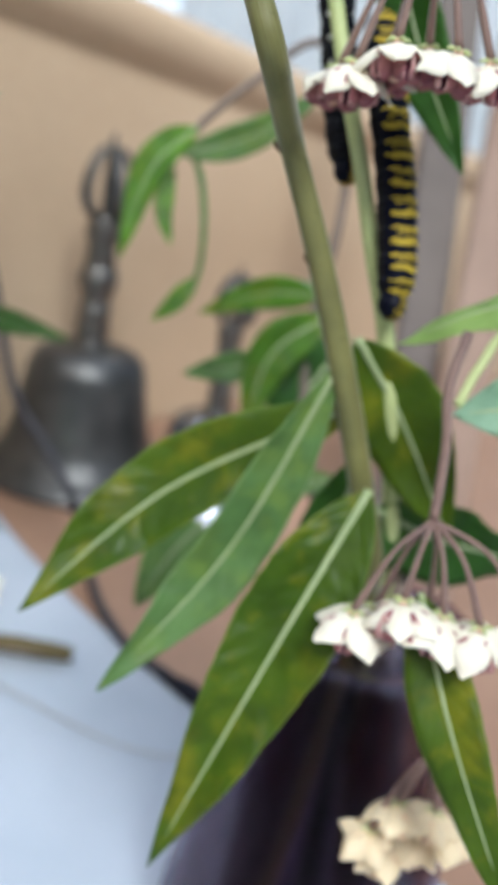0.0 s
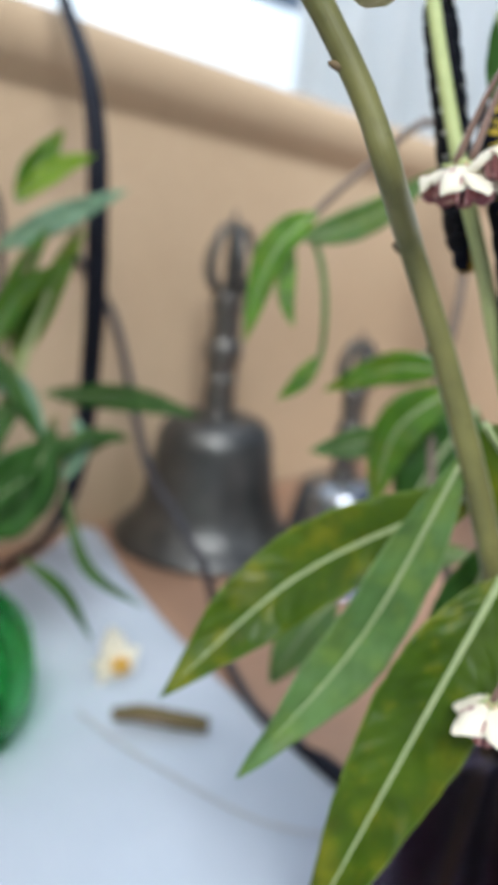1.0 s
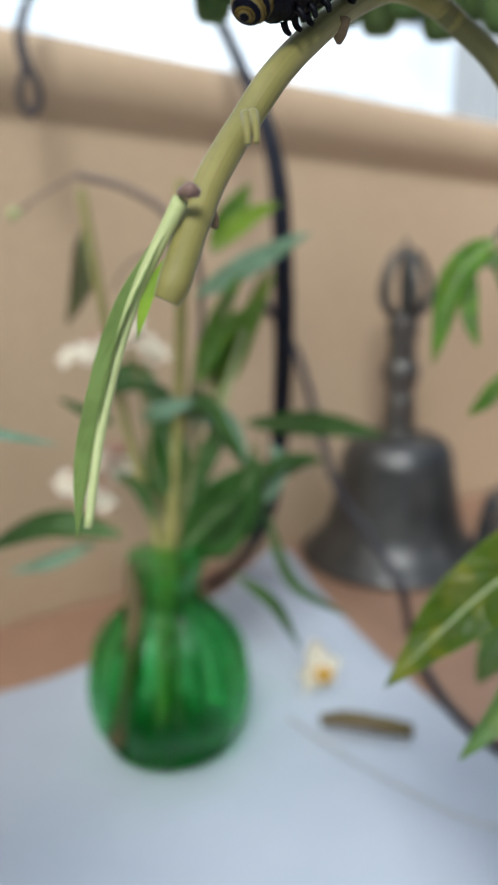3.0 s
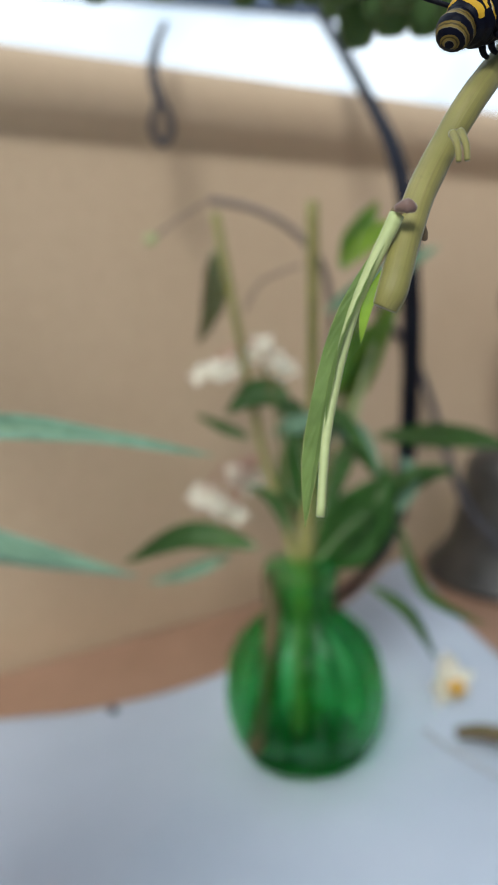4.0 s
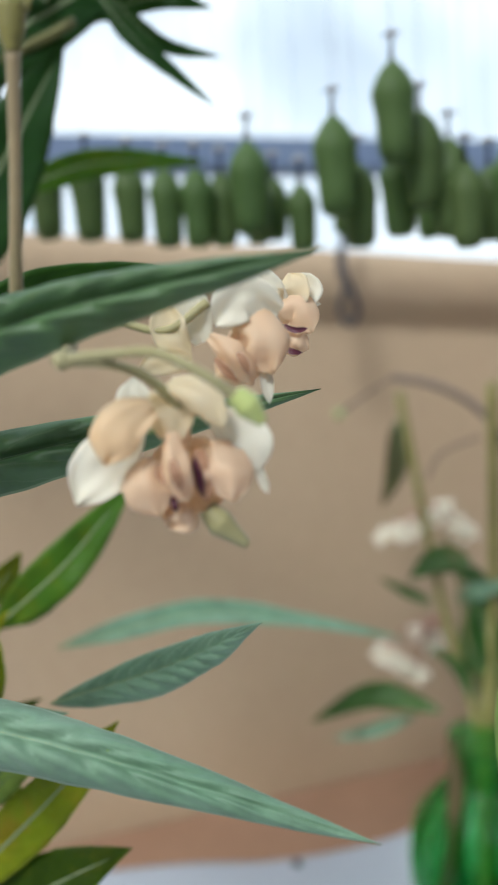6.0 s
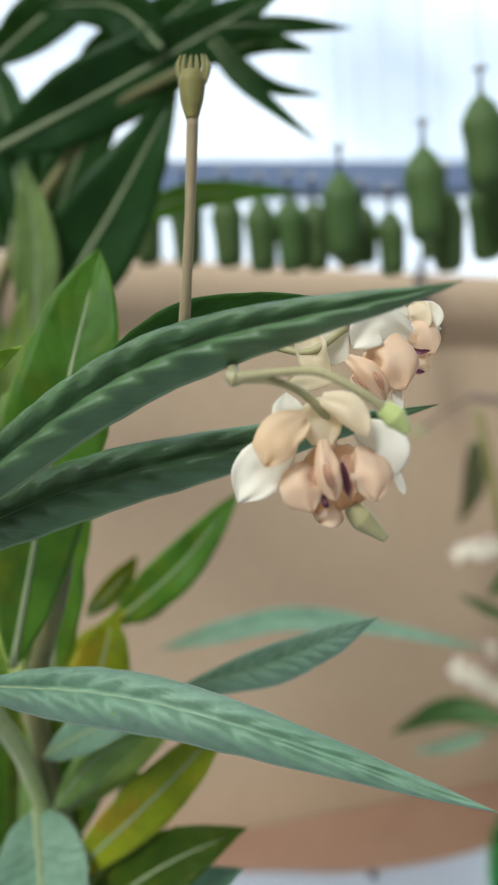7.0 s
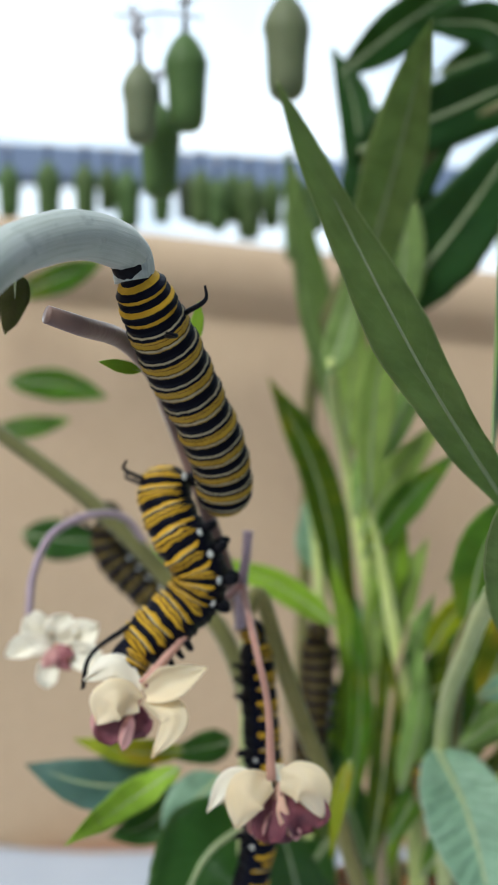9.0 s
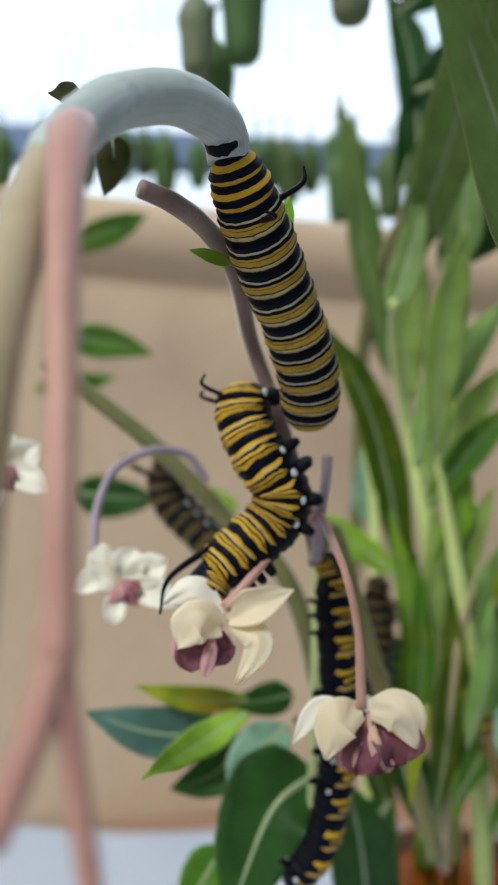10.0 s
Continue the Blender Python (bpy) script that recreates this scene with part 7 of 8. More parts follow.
petal_blade(head, (-0.1220, -0.0487, 0.1687), (-0.1258, -0.0524, 0.1693), (-0.1287, -0.0544, 0.1646), 0.0032, (0.61, -0.71, 0.36), PETAL_WHITE, -0.2)
petal_blade(head, (-0.1214, -0.0494, 0.1697), (-0.1219, -0.0535, 0.1691), (-0.1233, -0.0541, 0.1640), 0.0057, (0.59, -0.72, 0.37), PETAL, -0.1, "petal", 2.4)
petal_blade(head, (-0.1207, -0.0486, 0.1698), (-0.1169, -0.0470, 0.1698), (-0.1158, -0.0450, 0.1650), 0.0057, (0.54, -0.76, 0.36), PETAL, -0.1, "petal", 2.4)
petal_blade(head, (-0.1228, -0.0467, 0.1685), (-0.1239, -0.0449, 0.1687), (-0.1243, -0.0438, 0.1692), 0.0030, (0.57, -0.74, 0.35), PETAL_WHITE, 0.3)
petal_blade(head, (-0.1225, -0.0479, 0.1673), (-0.1227, -0.0505, 0.1647), (-0.1231, -0.0506, 0.1615), 0.0029, (0.57, -0.72, 0.39), LIP, 0.6, "corona_lobe", 4.0)
petal_blade(head, (-0.1217, -0.0484, 0.1680), (-0.1211, -0.0497, 0.1649), (-0.1212, -0.0501, 0.1614), 0.0047, (0.56, -0.73, 0.39), CORONA_DEEP, 0.6, "corona_lobe", 4.0)
petal_blade(head, (-0.1215, -0.0475, 0.1676), (-0.1206, -0.0478, 0.1644), (-0.1208, -0.0483, 0.1608), 0.0040, (0.55, -0.74, 0.39), CORONA_DEEP, 0.8, "corona_lobe", 4.0)
petal_blade(head, (-0.1206, -0.0467, 0.1679), (-0.1180, -0.0464, 0.1661), (-0.1172, -0.0452, 0.1629), 0.0060, (0.53, -0.75, 0.38), CORONA_DEEP, 0.6, "corona_lobe", 4.0)
petal_blade(head, (-0.1200, -0.0489, 0.1679), (-0.1191, -0.0496, 0.1660), (-0.1185, -0.0487, 0.1628), 0.0017, (0.55, -0.74, 0.39), COLUMN, -0.5, "corona_lobe", 6.0)
petal_blade(head, (-0.1194, -0.0480, 0.1634), (-0.1182, -0.0483, 0.1631), (-0.1183, -0.0478, 0.1619), 0.0021, (0.54, -0.74, 0.41), LIP, -0.4, "corona_lobe", 4.0)
stem(flower_twig, [(-0.1691, -0.0565, 0.1845), (-0.1711, -0.0543, 0.1908), (-0.1726, -0.0495, 0.1967), (-0.1724, -0.0419, 0.1992), (-0.1720, -0.0346, 0.1981), (-0.1715, -0.0303, 0.1933)], [0.0007, 0.0007, 0.0007, 0.0007, 0.0007], STEM_PURPLE, name="pedicel")
head = flower(flower_twig, (-0.1658, -0.0538, 0.1796), (0.51, -0.58, -0.56), 0.0080, 30, True, face=(0.71, -0.70, 0.08), bare=True, hoods=False)
petal_blade(head, (-0.1658, -0.0538, 0.1796), (-0.1673, -0.0564, 0.1830), (-0.1688, -0.0577, 0.1844), 0.0051, (0.81, -0.53, 0.26), PETAL_WHITE, 0.4, "petal", 2.6)
petal_blade(head, (-0.1655, -0.0535, 0.1800), (-0.1646, -0.0530, 0.1828), (-0.1645, -0.0520, 0.1849), 0.0057, (0.79, -0.56, 0.26), PETAL_WHITE, 0.4, "petal", 2.6)
petal_blade(head, (-0.1652, -0.0533, 0.1796), (-0.1620, -0.0513, 0.1817), (-0.1600, -0.0492, 0.1835), 0.0053, (0.78, -0.57, 0.27), PETAL_WHITE, 0.4, "petal", 2.6)
petal_blade(head, (-0.1644, -0.0539, 0.1791), (-0.1605, -0.0516, 0.1785), (-0.1578, -0.0492, 0.1762), 0.0047, (0.77, -0.57, 0.29), PETAL_WHITE, 0.4, "petal", 2.6)
petal_blade(head, (-0.1653, -0.0548, 0.1793), (-0.1671, -0.0578, 0.1805), (-0.1699, -0.0607, 0.1785), 0.0042, (0.81, -0.53, 0.27), PETAL_WHITE, 0.4, "petal", 2.6)
petal_blade(head, (-0.1643, -0.0553, 0.1785), (-0.1638, -0.0565, 0.1761), (-0.1638, -0.0567, 0.1736), 0.0036, (0.79, -0.54, 0.30), PETAL_WHITE, 0.4, "petal", 2.6)
petal_blade(head, (-0.1641, -0.0549, 0.1800), (-0.1619, -0.0550, 0.1785), (-0.1613, -0.0539, 0.1765), 0.0025, (0.78, -0.55, 0.29), CORONA, -0.7, "corona_lobe", 3.5)
petal_blade(head, (-0.1642, -0.0551, 0.1800), (-0.1634, -0.0565, 0.1786), (-0.1648, -0.0573, 0.1770), 0.0023, (0.79, -0.54, 0.29), LIP, -0.7, "corona_lobe", 3.5)
petal_blade(head, (-0.1637, -0.0552, 0.1799), (-0.1622, -0.0561, 0.1786), (-0.1624, -0.0557, 0.1772), 0.0016, (0.79, -0.55, 0.29), LIP, -0.7, "corona_lobe", 3.5)
petal_blade(head, (-0.1639, -0.0547, 0.1802), (-0.1621, -0.0544, 0.1797), (-0.1610, -0.0534, 0.1788), 0.0020, (0.78, -0.56, 0.28), CORONA, -0.7, "corona_lobe", 3.5)
head = flower(flower_twig, (-0.1799, -0.0666, 0.1975), (0.51, -0.58, -0.56), 0.0080, 30, True, face=(0.71, -0.70, 0.08), bare=True, hoods=False)
petal_blade(head, (-0.1809, -0.0663, 0.1976), (-0.1823, -0.0687, 0.2007), (-0.1838, -0.0700, 0.2022), 0.0050, (0.88, -0.47, 0.08), PETAL_WHITE, 0.4, "petal", 2.6)
petal_blade(head, (-0.1807, -0.0660, 0.1980), (-0.1797, -0.0655, 0.2007), (-0.1797, -0.0645, 0.2028), 0.0055, (0.87, -0.49, 0.08), PETAL_WHITE, 0.4, "petal", 2.6)
petal_blade(head, (-0.1804, -0.0657, 0.1976), (-0.1772, -0.0638, 0.1995), (-0.1753, -0.0617, 0.2013), 0.0051, (0.86, -0.51, 0.09), PETAL_WHITE, 0.4, "petal", 2.6)
petal_blade(head, (-0.1795, -0.0663, 0.1970), (-0.1757, -0.0640, 0.1962), (-0.1731, -0.0616, 0.1939), 0.0046, (0.85, -0.51, 0.11), PETAL_WHITE, 0.4, "petal", 2.6)
petal_blade(head, (-0.1804, -0.0672, 0.1972), (-0.1820, -0.0701, 0.1982), (-0.1846, -0.0730, 0.1963), 0.0041, (0.88, -0.46, 0.10), PETAL_WHITE, 0.4, "petal", 2.6)
petal_blade(head, (-0.1793, -0.0676, 0.1962), (-0.1787, -0.0687, 0.1937), (-0.1787, -0.0690, 0.1913), 0.0035, (0.87, -0.48, 0.13), PETAL_WHITE, 0.4, "petal", 2.6)
petal_blade(head, (-0.1791, -0.0673, 0.1977), (-0.1768, -0.0673, 0.1959), (-0.1763, -0.0662, 0.1941), 0.0024, (0.86, -0.49, 0.11), CORONA, -0.7, "corona_lobe", 3.5)
petal_blade(head, (-0.1792, -0.0674, 0.1977), (-0.1783, -0.0687, 0.1961), (-0.1796, -0.0696, 0.1946), 0.0023, (0.87, -0.48, 0.11), LIP, -0.7, "corona_lobe", 3.5)
petal_blade(head, (-0.1786, -0.0675, 0.1975), (-0.1771, -0.0683, 0.1960), (-0.1773, -0.0680, 0.1947), 0.0016, (0.87, -0.48, 0.11), LIP, -0.7, "corona_lobe", 3.5)
petal_blade(head, (-0.1789, -0.0670, 0.1978), (-0.1771, -0.0667, 0.1972), (-0.1760, -0.0657, 0.1964), 0.0019, (0.86, -0.49, 0.10), CORONA, -0.7, "corona_lobe", 3.5)
stem(flower_twig, [(-0.1707, 0.0151, 0.0811), (-0.1654, -0.0104, 0.1636), (-0.1744, -0.0228, 0.1849), (-0.1818, -0.0317, 0.1973), (-0.1881, -0.0385, 0.2052), (-0.1957, -0.0480, 0.2146)], [0.0019, 0.0019, 0.0018, 0.0017, 0.0016, 0.0015], STEM)
leaf(flower_twig, (-0.1570, -0.0341, 0.1554), (-0.1577, -0.0450, 0.1528), (-0.1427, -0.0680, 0.1597), 0.0060, (0.47, 0.30, 0.83), LEAF_YOUNG)
leaf(flower_twig, (-0.1687, -0.0255, 0.1458), (-0.1752, -0.0390, 0.1478), (-0.1847, -0.0481, 0.1517), 0.0098, (0.76, -0.41, 0.51), LEAF_DKBLUE)
leaf(flower_twig, (-0.1675, -0.0237, 0.1520), (-0.1712, -0.0343, 0.1539), (-0.1787, -0.0415, 0.1564), 0.0049, (0.80, -0.38, 0.47), LEAF_YELLOW)
leaf(flower_twig, (-0.1621, -0.0188, 0.1473), (-0.1628, -0.0270, 0.1427), (-0.1625, -0.0308, 0.1316), 0.0098, (0.50, -0.69, 0.52), LEAF_BLUE)
leaf(flower_twig, (-0.1516, -0.0229, 0.1429), (-0.1535, -0.0324, 0.1385), (-0.1564, -0.0401, 0.1208), 0.0181, (0.61, -0.69, 0.40), LEAF_DARK)
leaf(flower_twig, (-0.1715, -0.0069, 0.1477), (-0.1721, -0.0145, 0.1484), (-0.1740, -0.0234, 0.1491), 0.0067, (0.92, -0.10, 0.37), LEAF_DARK)
leaf(flower_twig, (-0.1706, -0.0206, 0.1437), (-0.1734, -0.0269, 0.1371), (-0.1777, -0.0344, 0.1349), 0.0085, (0.67, -0.61, 0.42), LEAF_DARK)
leaf(flower_twig, (-0.1689, 0.0169, 0.0811), (-0.1602, 0.0011, 0.1169), (-0.1603, -0.0043, 0.1329), 0.0137, (0.67, -0.64, -0.38), LEAF_DARK)
leaf(flower_twig, (-0.1725, -0.0249, 0.1223), (-0.1717, -0.0315, 0.1187), (-0.1705, -0.0380, 0.1134), 0.0094, (0.63, -0.36, 0.68), LEAF_MID)
leaf(flower_twig, (-0.2710, 0.0036, 0.2467), (-0.2601, 0.0151, 0.2530), (-0.2534, 0.0223, 0.2569), 0.0084, (0.77, -0.54, -0.33), LEAF_MID)
leaf(flower_twig, (-0.2708, 0.0011, 0.2222), (-0.2596, 0.0123, 0.2214), (-0.2502, 0.0213, 0.2178), 0.0093, (0.67, -0.72, -0.18), LEAF_MID)
leaf(flower_twig, (-0.2734, -0.0030, 0.2080), (-0.2645, 0.0060, 0.2096), (-0.2573, 0.0134, 0.2115), 0.0064, (0.72, -0.67, -0.19), LEAF_MID)
leaf(flower_twig, (-0.2482, -0.0090, 0.1822), (-0.2399, -0.0009, 0.1807), (-0.2311, 0.0079, 0.1800), 0.0111, (0.70, -0.71, -0.02), LEAF_DARK)
leaf(flower_twig, (-0.1957, 0.0009, 0.1816), (-0.1985, -0.0017, 0.1835), (-0.2010, -0.0037, 0.1873), 0.0051, (0.78, -0.56, 0.26), LEAF_YOUNG)
caterpillar([(-0.1226, -0.0712, 0.2355), (-0.1237, -0.0675, 0.2308), (-0.1256, -0.0619, 0.2247), (-0.1270, -0.0561, 0.2179), (-0.1286, -0.0517, 0.2117), (-0.1307, -0.0490, 0.2053)], 0.0041, (-0.93, -0.20, 0.16), "fat black, white and yellow ringed caterpillar hanging from a bent stem", legs=False, dark=1, reach=0.55, front=0.22, hood=CAT_BLACK, cap=0.66, neck=0.74, tail=False)
feeding = caterpillar([(-0.1392, -0.0587, 0.1852), (-0.1373, -0.0548, 0.1887), (-0.1354, -0.0508, 0.1923), (-0.1348, -0.0497, 0.1964), (-0.1369, -0.0514, 0.2010), (-0.1396, -0.0519, 0.2059), (-0.1409, -0.0510, 0.2109)], 0.0042, (0.60, 0.53, -0.35), "curled yellow and black ringed caterpillar feeding at a flower", dark=2, reach=0.8, skin=CATERPILLAR_GOLD, curve=((-0.1431, -0.0627, 0.1852), (-0.1437, -0.0638, 0.1805)))
caterpillar([(-0.1407, -0.0325, 0.1820), (-0.1399, -0.0325, 0.1742), (-0.1390, -0.0326, 0.1655), (-0.1391, -0.0318, 0.1562), (-0.1403, -0.0320, 0.1468), (-0.1423, -0.0331, 0.1372), (-0.1463, -0.0359, 0.1302)], 0.0031, (-0.40, -0.91, 0.03), "black-bellied caterpillar with white spots climbing a thin stem", feelers=False, dark=2, skin=CATERPILLAR_INKY)
caterpillar([(-0.1908, -0.0240, 0.1945), (-0.1898, -0.0237, 0.1878), (-0.1863, -0.0208, 0.1822), (-0.1812, -0.0164, 0.1760), (-0.1778, -0.0135, 0.1709)], 0.0040, (0.47, 0.52, 0.50), "dull ringed caterpillar on a slanting stem", skin=CATERPILLAR_DULL, hood=CATERPILLAR_DULL)
caterpillar([(-0.1735, 0.0230, 0.1632), (-0.1730, 0.0226, 0.1528), (-0.1732, 0.0215, 0.1425), (-0.1737, 0.0202, 0.1334)], 0.0042, (0.43, 0.70, -0.03), "dark ringed caterpillar low on a stem", feelers=False, skin=CATERPILLAR_DULL, hood=CATERPILLAR_DULL)
caterpillar([(-0.1457, 0.0225, 0.1437), (-0.1436, 0.0238, 0.1371), (-0.1416, 0.0251, 0.1311), (-0.1391, 0.0269, 0.1251)], 0.0034, (0.48, 0.51, 0.50), "ringed caterpillar half hidden behind a leaf", feelers=False)
chrysalis((-0.1901, -0.0027, 0.2976), 0.0210, CHRYSALIS)
chrysalis((-0.1644, 0.0009, 0.2993), 0.0205, CHRYSALIS_GREY)
chrysalis((-0.1935, -0.0126, 0.2896), 0.0169, CHRYSALIS_GREY)
chrysalis((-0.2009, -0.0011, 0.2854), 0.0213, CHRYSALIS)
chrysalis((-0.1235, 0.1389, 0.2822), 0.0250, CHRYSALIS)
chrysalis((-0.1457, 0.1323, 0.2793), 0.0245, CHRYSALIS)
chrysalis((-0.1635, 0.1320, 0.2754), 0.0214, CHRYSALIS)
chrysalis((-0.1707, 0.1274, 0.2760), 0.0214, CHRYSALIS)
chrysalis((-0.1243, 0.1511, 0.2724), 0.0223, CHRYSALIS)
chrysalis((-0.1101, 0.1461, 0.2937), 0.0247, CHRYSALIS)
chrysalis((-0.1087, 0.1573, 0.2835), 0.0252, CHRYSALIS)
chrysalis((-0.1181, 0.1619, 0.2757), 0.0228, CHRYSALIS)
chrysalis((-0.1045, 0.1649, 0.2769), 0.0258, CHRYSALIS)
chrysalis((-0.0987, 0.1613, 0.2692), 0.0218, CHRYSALIS)
chrysalis((-0.0890, 0.1683, 0.2731), 0.0259, CHRYSALIS)
chrysalis((-0.0976, 0.1742, 0.2698), 0.0200, CHRYSALIS)
chrysalis((-0.0885, 0.1733, 0.2653), 0.0167, CHRYSALIS_DARK)
chrysalis((-0.0775, 0.1753, 0.2701), 0.0245, CHRYSALIS)
chrysalis((-0.0850, 0.1818, 0.2659), 0.0200, CHRYSALIS)
chrysalis((-0.0731, 0.1796, 0.2778), 0.0259, CHRYSALIS)
chrysalis((-0.1394, 0.1466, 0.2691), 0.0185, CHRYSALIS)
chrysalis((-0.1608, 0.1396, 0.2747), 0.0204, CHRYSALIS)
chrysalis((-0.1498, 0.1489, 0.2727), 0.0176, CHRYSALIS)
chrysalis((-0.0912, 0.1861, 0.2647), 0.0238, CHRYSALIS)
chrysalis((-0.0869, 0.1999, 0.2720), 0.0269, CHRYSALIS)
chrysalis((-0.0817, 0.2122, 0.2712), 0.0249, CHRYSALIS)
chrysalis((-0.0699, 0.1985, 0.2647), 0.0245, CHRYSALIS)
chrysalis((-0.0660, 0.2114, 0.2694), 0.0269, CHRYSALIS)
chrysalis((-0.0600, 0.2245, 0.2699), 0.0278, CHRYSALIS)
chrysalis((-0.0502, 0.2110, 0.2689), 0.0259, CHRYSALIS)
chrysalis((-0.0438, 0.2237, 0.2667), 0.0269, CHRYSALIS)
chrysalis((-0.0375, 0.2387, 0.2742), 0.0278, CHRYSALIS)
chrysalis((-0.0288, 0.2228, 0.2663), 0.0259, CHRYSALIS)
chrysalis((-0.0215, 0.2381, 0.2722), 0.0269, CHRYSALIS)
chrysalis((-0.1021, 0.2010, 0.2738), 0.0220, CHRYSALIS)
chrysalis((-0.2938, 0.0979, 0.3014), 0.0212, CHRYSALIS)
chrysalis((-0.2923, 0.1134, 0.3027), 0.0197, CHRYSALIS)
chrysalis((-0.2884, 0.1312, 0.3028), 0.0202, CHRYSALIS)
chrysalis((-0.2686, 0.1222, 0.3015), 0.0202, CHRYSALIS)
chrysalis((-0.3548, 0.0532, 0.3058), 0.0208, CHRYSALIS)
chrysalis((-0.3526, 0.0697, 0.3093), 0.0236, CHRYSALIS)
chrysalis((-0.3252, 0.0677, 0.3035), 0.0202, CHRYSALIS)
chrysalis((-0.3217, 0.0851, 0.3037), 0.0230, CHRYSALIS)
chrysalis((-0.3200, 0.1007, 0.3038), 0.0191, CHRYSALIS)
chrysalis((-0.2891, 0.1021, 0.2983), 0.0202, CHRYSALIS)
chrysalis((-0.2878, 0.1176, 0.3016), 0.0251, CHRYSALIS)
chrysalis((-0.3127, 0.1077, 0.3038), 0.0180, CHRYSALIS_DARK)
chrysalis((-0.2624, 0.1280, 0.2994), 0.0212, CHRYSALIS)
chrysalis((-0.3666, 0.0418, 0.3058), 0.0219, CHRYSALIS)
chrysalis((-0.3874, 0.0361, 0.3092), 0.0225, CHRYSALIS)
chrysalis((-0.3786, 0.0161, 0.3033), 0.0202, CHRYSALIS)
chrysalis((-0.3273, 0.0798, 0.3048), 0.0175, CHRYSALIS)
chrysalis((-0.1791, 0.1222, 0.2781), 0.0214, CHRYSALIS)
chrysalis((-0.1969, 0.1236, 0.2831), 0.0238, CHRYSALIS)
chrysalis((-0.2154, 0.1239, 0.2853), 0.0233, CHRYSALIS)
chrysalis((-0.2090, 0.1033, 0.2821), 0.0228, CHRYSALIS)
chrysalis((-0.2293, 0.1025, 0.2844), 0.0223, CHRYSALIS)
chrysalis((-0.2493, 0.1019, 0.2867), 0.0233, CHRYSALIS)
chrysalis((-0.1497, 0.1405, 0.2721), 0.0185, CHRYSALIS)
chrysalis((-0.1354, 0.1619, 0.2721), 0.0164, CHRYSALIS)
chrysalis((-0.1202, 0.1841, 0.2726), 0.0186, CHRYSALIS)
cord([(-0.2054, 0.4501, 0.3109), (-0.1620, 0.3900, 0.2640), (-0.1229, 0.3280, 0.2174), (-0.1165, 0.3220, 0.1600), (-0.1240, 0.3400, 0.0950), (-0.1330, 0.3470, 0.0560), (-0.1723, 0.4132, 0.0020), (-0.1778, 0.3778, 0.0020)], [0.0030, 0.0030, 0.0036, 0.0041, 0.0040, 0.0034, 0.0024, 0.0020], "thick black cord hanging over the wall and down beside the vase")
# solid strand laid where a cable's shadow crosses wall, bell and table
cord([(-0.1712, 0.4400, 0.1547), (-0.1517, 0.4583, 0.1154), (-0.1089, 0.3804, 0.0694), (-0.0837, 0.3503, 0.0538), (-0.0663, 0.3345, 0.0388), (-0.0646, 0.3641, 0.0015), (-0.0492, 0.3243, 0.0015), (-0.0302, 0.2938, 0.0015), (-0.0135, 0.2807, 0.0015)], 0.0021, "dark strand for a cable's shadow past the bell, running on as thin cord", CORD_AND_SHADOW)
cord([(-0.0174, 0.2819, 0.0010), (-0.0062, 0.2738, 0.0020), (0.0046, 0.2638, 0.0020), (0.0241, 0.2447, 0.0020)], [0.0014, 0.0034, 0.0034, 0.0030], "black cable end lying at the edge of the cloth")
strap = cord([(-0.2348, 0.3376, 0.2892), (-0.2313, 0.3227, 0.2770), (-0.2276, 0.3128, 0.2645), (-0.2238, 0.3112, 0.2525)], [0.0016, 0.0020, 0.0024, 0.0024], "grey strap end hanging over the wall rim", CORD_AND_SHADOW)
part("loop", sweep([(-0.2234, 0.3109, 0.2525), (-0.2213, 0.3121, 0.2495), (-0.2198, 0.3130, 0.2425), (-0.2211, 0.3123, 0.2375), (-0.2234, 0.3109, 0.2355), (-0.2257, 0.3095, 0.2375), (-0.2270, 0.3088, 0.2425), (-0.2255, 0.3097, 0.2495), (-0.2234, 0.3109, 0.2525)], 0.0017, seg=8, n=40), CORD_AND_SHADOW, strap, "grey loop at the end of the strap")
web = thing("silk_threads", (-0.1943, -0.0131, 0.2990), "torn grey silk threads where chrysalises hang", "silk")
part("thread", sweep([(-0.1973, -0.0160, 0.2995), (-0.1943, -0.0131, 0.2990), (-0.1906, -0.0092, 0.2999), (-0.1845, -0.0030, 0.2990)], 0.00028, seg=6, n=18), SILK, web)
part("pad", sweep([(-0.1952, -0.0137, 0.3012), (-0.1939, -0.0127, 0.2985), (-0.1945, -0.0135, 0.2963), (-0.1935, -0.0128, 0.2937)], [0.0004, 0.0011, 0.0007, 0.0003], seg=8, n=14, lumpy=0.6), SILK, web)
dried_pod((-0.0845, 0.2749, 0.0038), (-0.0490, 0.2794, 0.0038))
fallen_flower((-0.0946, 0.3085, 0.0035))
crumb((-0.2218, 0.2390, 0.0026))
dark_jar((0.0310, 0.1687, 0.0012))
amber_jar((-0.1651, 0.0430, 0.0012), 0.0902)
# darker board stands for the jamb in shade beside the leaning one
board((0.0819, 0.4136, -0.0040), (0.0661, 0.5785, 0.3570), 0.024, POST_SHADED)
board((0.0974, 0.3892, -0.0040), (0.1064, 0.5470, 0.3193), 0.023, POST_WOOD)
stem(tall, [(-0.1770, 0.0319, 0.0913), (-0.1769, 0.0297, 0.1347), (-0.1757, 0.0269, 0.1641), (-0.1754, 0.0252, 0.1851)], [0.0017, 0.0016, 0.0012, 0.0002], STEM_LIME)
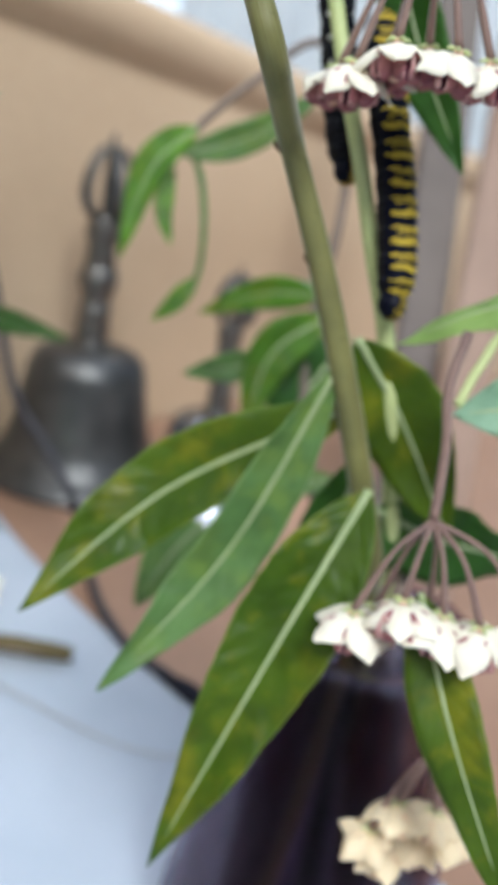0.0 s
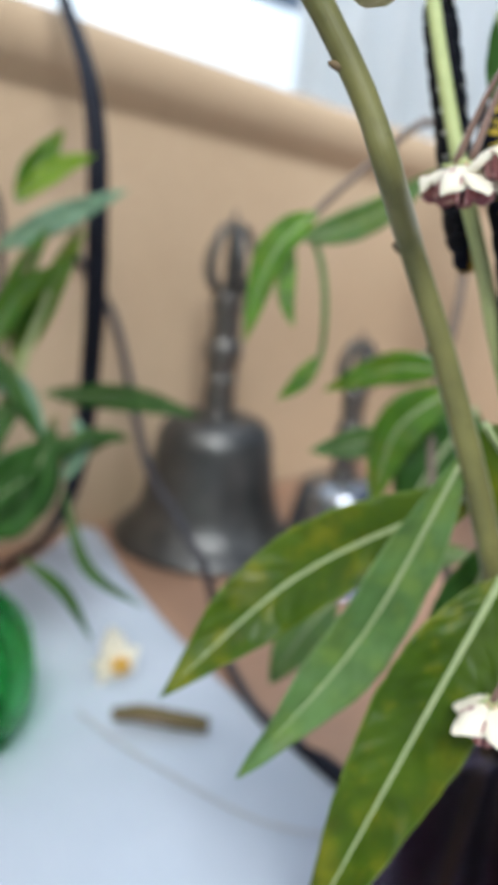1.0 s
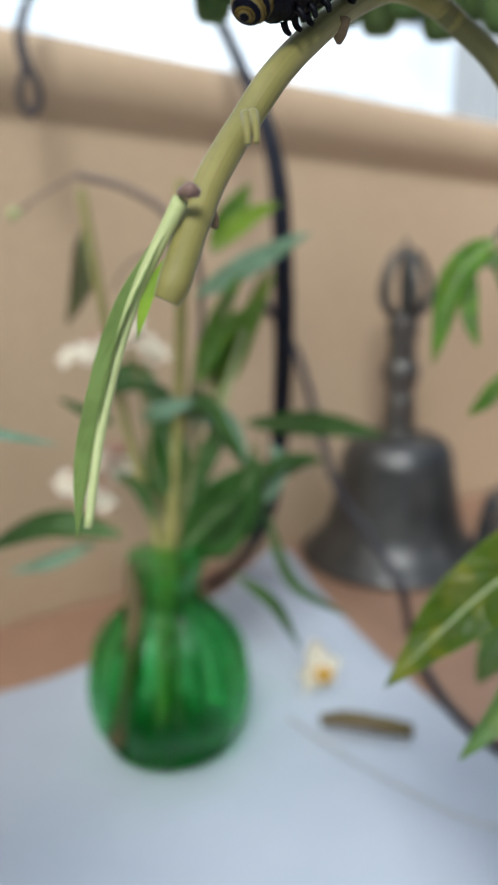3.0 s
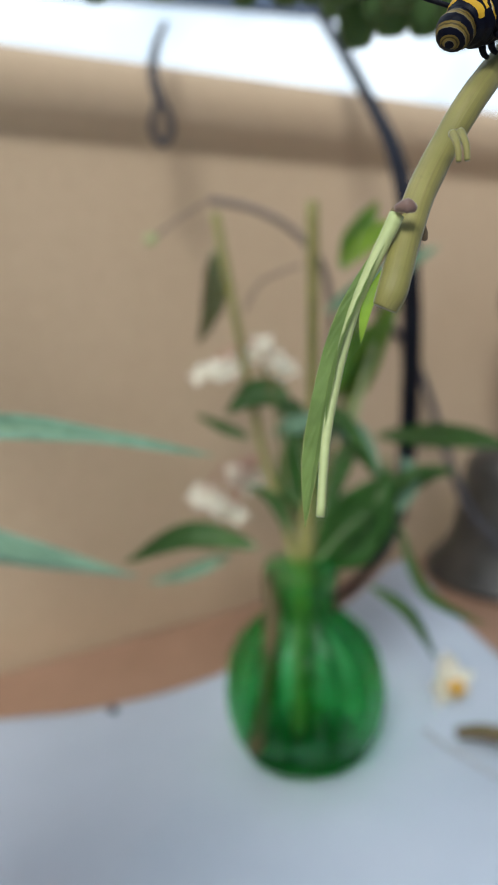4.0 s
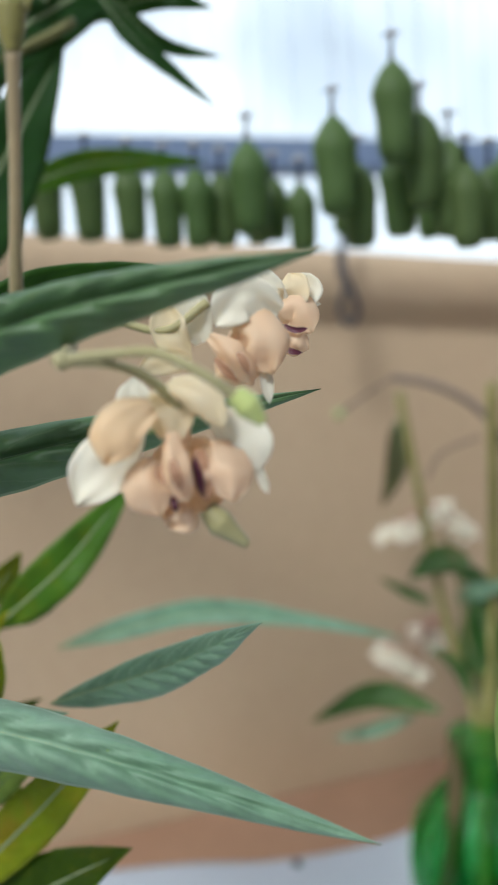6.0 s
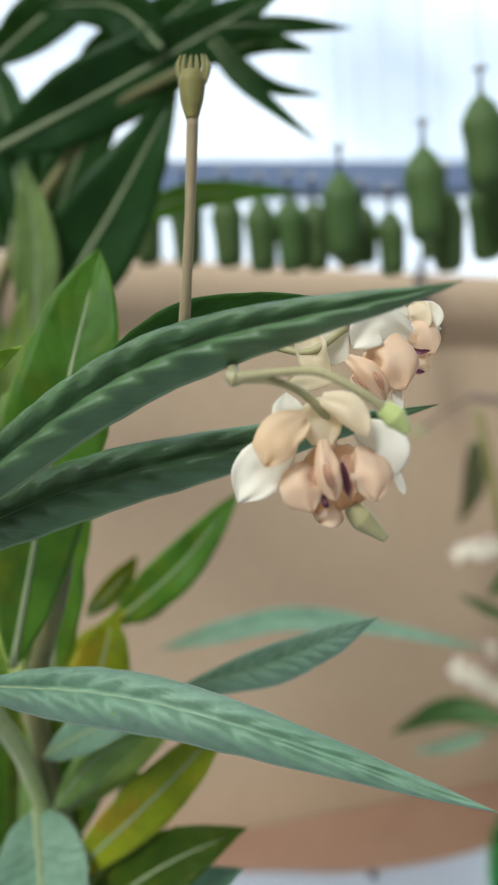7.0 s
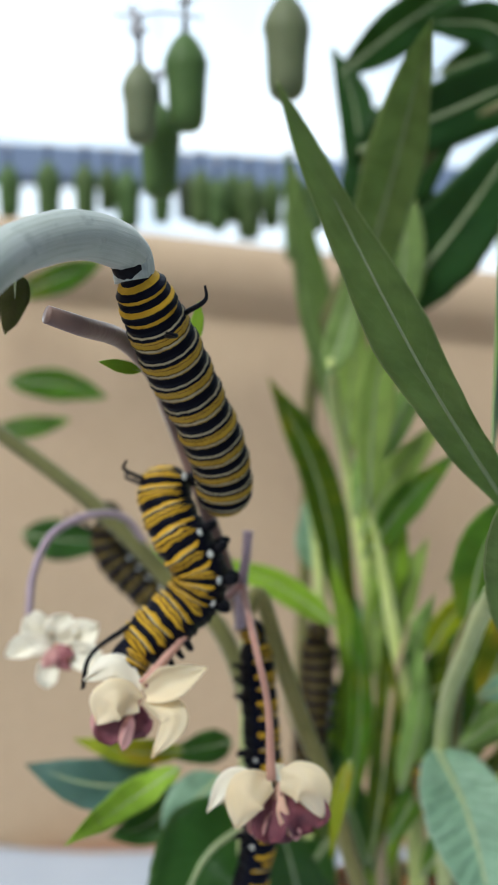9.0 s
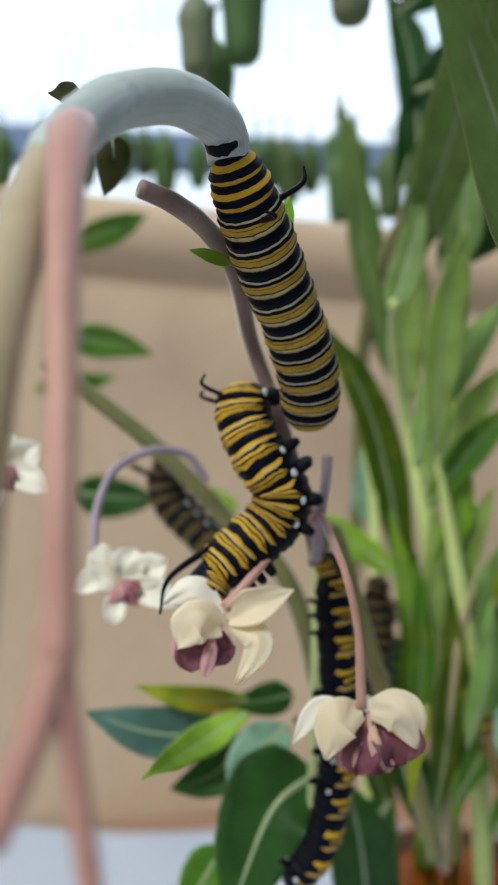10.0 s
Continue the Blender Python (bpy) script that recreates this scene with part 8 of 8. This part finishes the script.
stem(tall, [(-0.1562, 0.0258, 0.1034), (-0.1546, 0.0236, 0.1343), (-0.1523, 0.0242, 0.1569), (-0.1488, 0.0251, 0.1727)], [0.0013, 0.0012, 0.0009, 0.0002], STEM_TAN)
leaf(tall, (-0.1659, 0.0250, 0.1217), (-0.1638, 0.0271, 0.1464), (-0.1649, 0.0260, 0.1732), 0.0064, (0.80, -0.61, -0.00), LEAF_MID)
leaf(tall, (-0.1556, 0.0206, 0.1167), (-0.1533, 0.0233, 0.1453), (-0.1539, 0.0224, 0.1685), 0.0069, (0.51, -0.86, 0.01), LEAF_OLIVE)
leaf(tall, (-0.1463, 0.0180, 0.1367), (-0.1432, 0.0200, 0.1519), (-0.1426, 0.0195, 0.1680), 0.0063, (0.73, -0.68, -0.05), LEAF_YOUNG, under=True)
leaf(tall, (-0.1702, 0.0263, 0.1083), (-0.1733, 0.0221, 0.1243), (-0.1745, 0.0199, 0.1414), 0.0063, (0.89, -0.45, 0.03), LEAF_OLIVE)
stem(tall, [(-0.1748, 0.0456, 0.1050), (-0.1737, 0.0453, 0.0989), (-0.1726, 0.0456, 0.0919)], [0.0015, 0.0023, 0.0017], STEM_PED, name="sheath", lumpy=0.3)
leaf(bushy, (-0.1311, 0.0172, 0.1505), (-0.1208, 0.0237, 0.1595), (-0.1121, 0.0299, 0.1684), 0.0048, (0.55, -0.84, 0.01), LEAF_LIME)
leaf(bushy, (-0.1400, 0.0211, 0.1330), (-0.1285, 0.0260, 0.1437), (-0.1255, 0.0300, 0.1564), 0.0072, (0.59, -0.81, -0.06), LEAF_OLIVE)
leaf(bushy, (-0.1448, 0.0253, 0.1555), (-0.1385, 0.0296, 0.1672), (-0.1331, 0.0328, 0.1765), 0.0089, (0.68, -0.72, -0.12), LEAF_OLIVE)
leaf(bushy, (-0.1478, 0.0300, 0.1630), (-0.1430, 0.0326, 0.1727), (-0.1345, 0.0374, 0.1816), 0.0068, (0.64, -0.75, -0.16), LEAF_YELLOW)
leaf(bushy, (-0.1482, 0.0378, 0.1780), (-0.1417, 0.0419, 0.1852), (-0.1376, 0.0435, 0.1907), 0.0051, (0.62, -0.76, -0.17), LEAF_OLIVE)
leaf(bushy, (-0.1481, 0.0220, 0.1535), (-0.1392, 0.0283, 0.1605), (-0.1267, 0.0367, 0.1670), 0.0066, (0.55, -0.83, 0.03), LEAF_OLIVE)
leaf(bushy, (-0.1494, 0.0182, 0.1240), (-0.1415, 0.0246, 0.1427), (-0.1306, 0.0319, 0.1545), 0.0069, (0.64, -0.77, -0.05), LEAF_MID)
leaf(bushy, (-0.1595, 0.0263, 0.1691), (-0.1559, 0.0280, 0.1814), (-0.1540, 0.0282, 0.1947), 0.0073, (0.84, -0.53, -0.14), LEAF_YOUNG)


def motions():
    """The feeding caterpillar nods one front feeler while the rest holds still."""
    tip = [p for p in feeding.children if p.name.startswith("feeler")][0]
    q = FEELER_ROOT
    rows = []
    for t, a in ((0.0, 0), (8.5, 0), (9.0, -6), (9.4, 7), (9.7, 1), (10.0, 3)):
        rows.append((t, Matrix.Translation(q) @ pose(0, 0, 0, a * 0.6, a, 0) @ Matrix.Translation(-q)))
    walk(tip, rows)


FEELER_ROOT = sum((v.co for v in [p for p in feeding.children if p.name.startswith("feeler")][0].data.vertices[:6]), Vector()) / 6
motions()
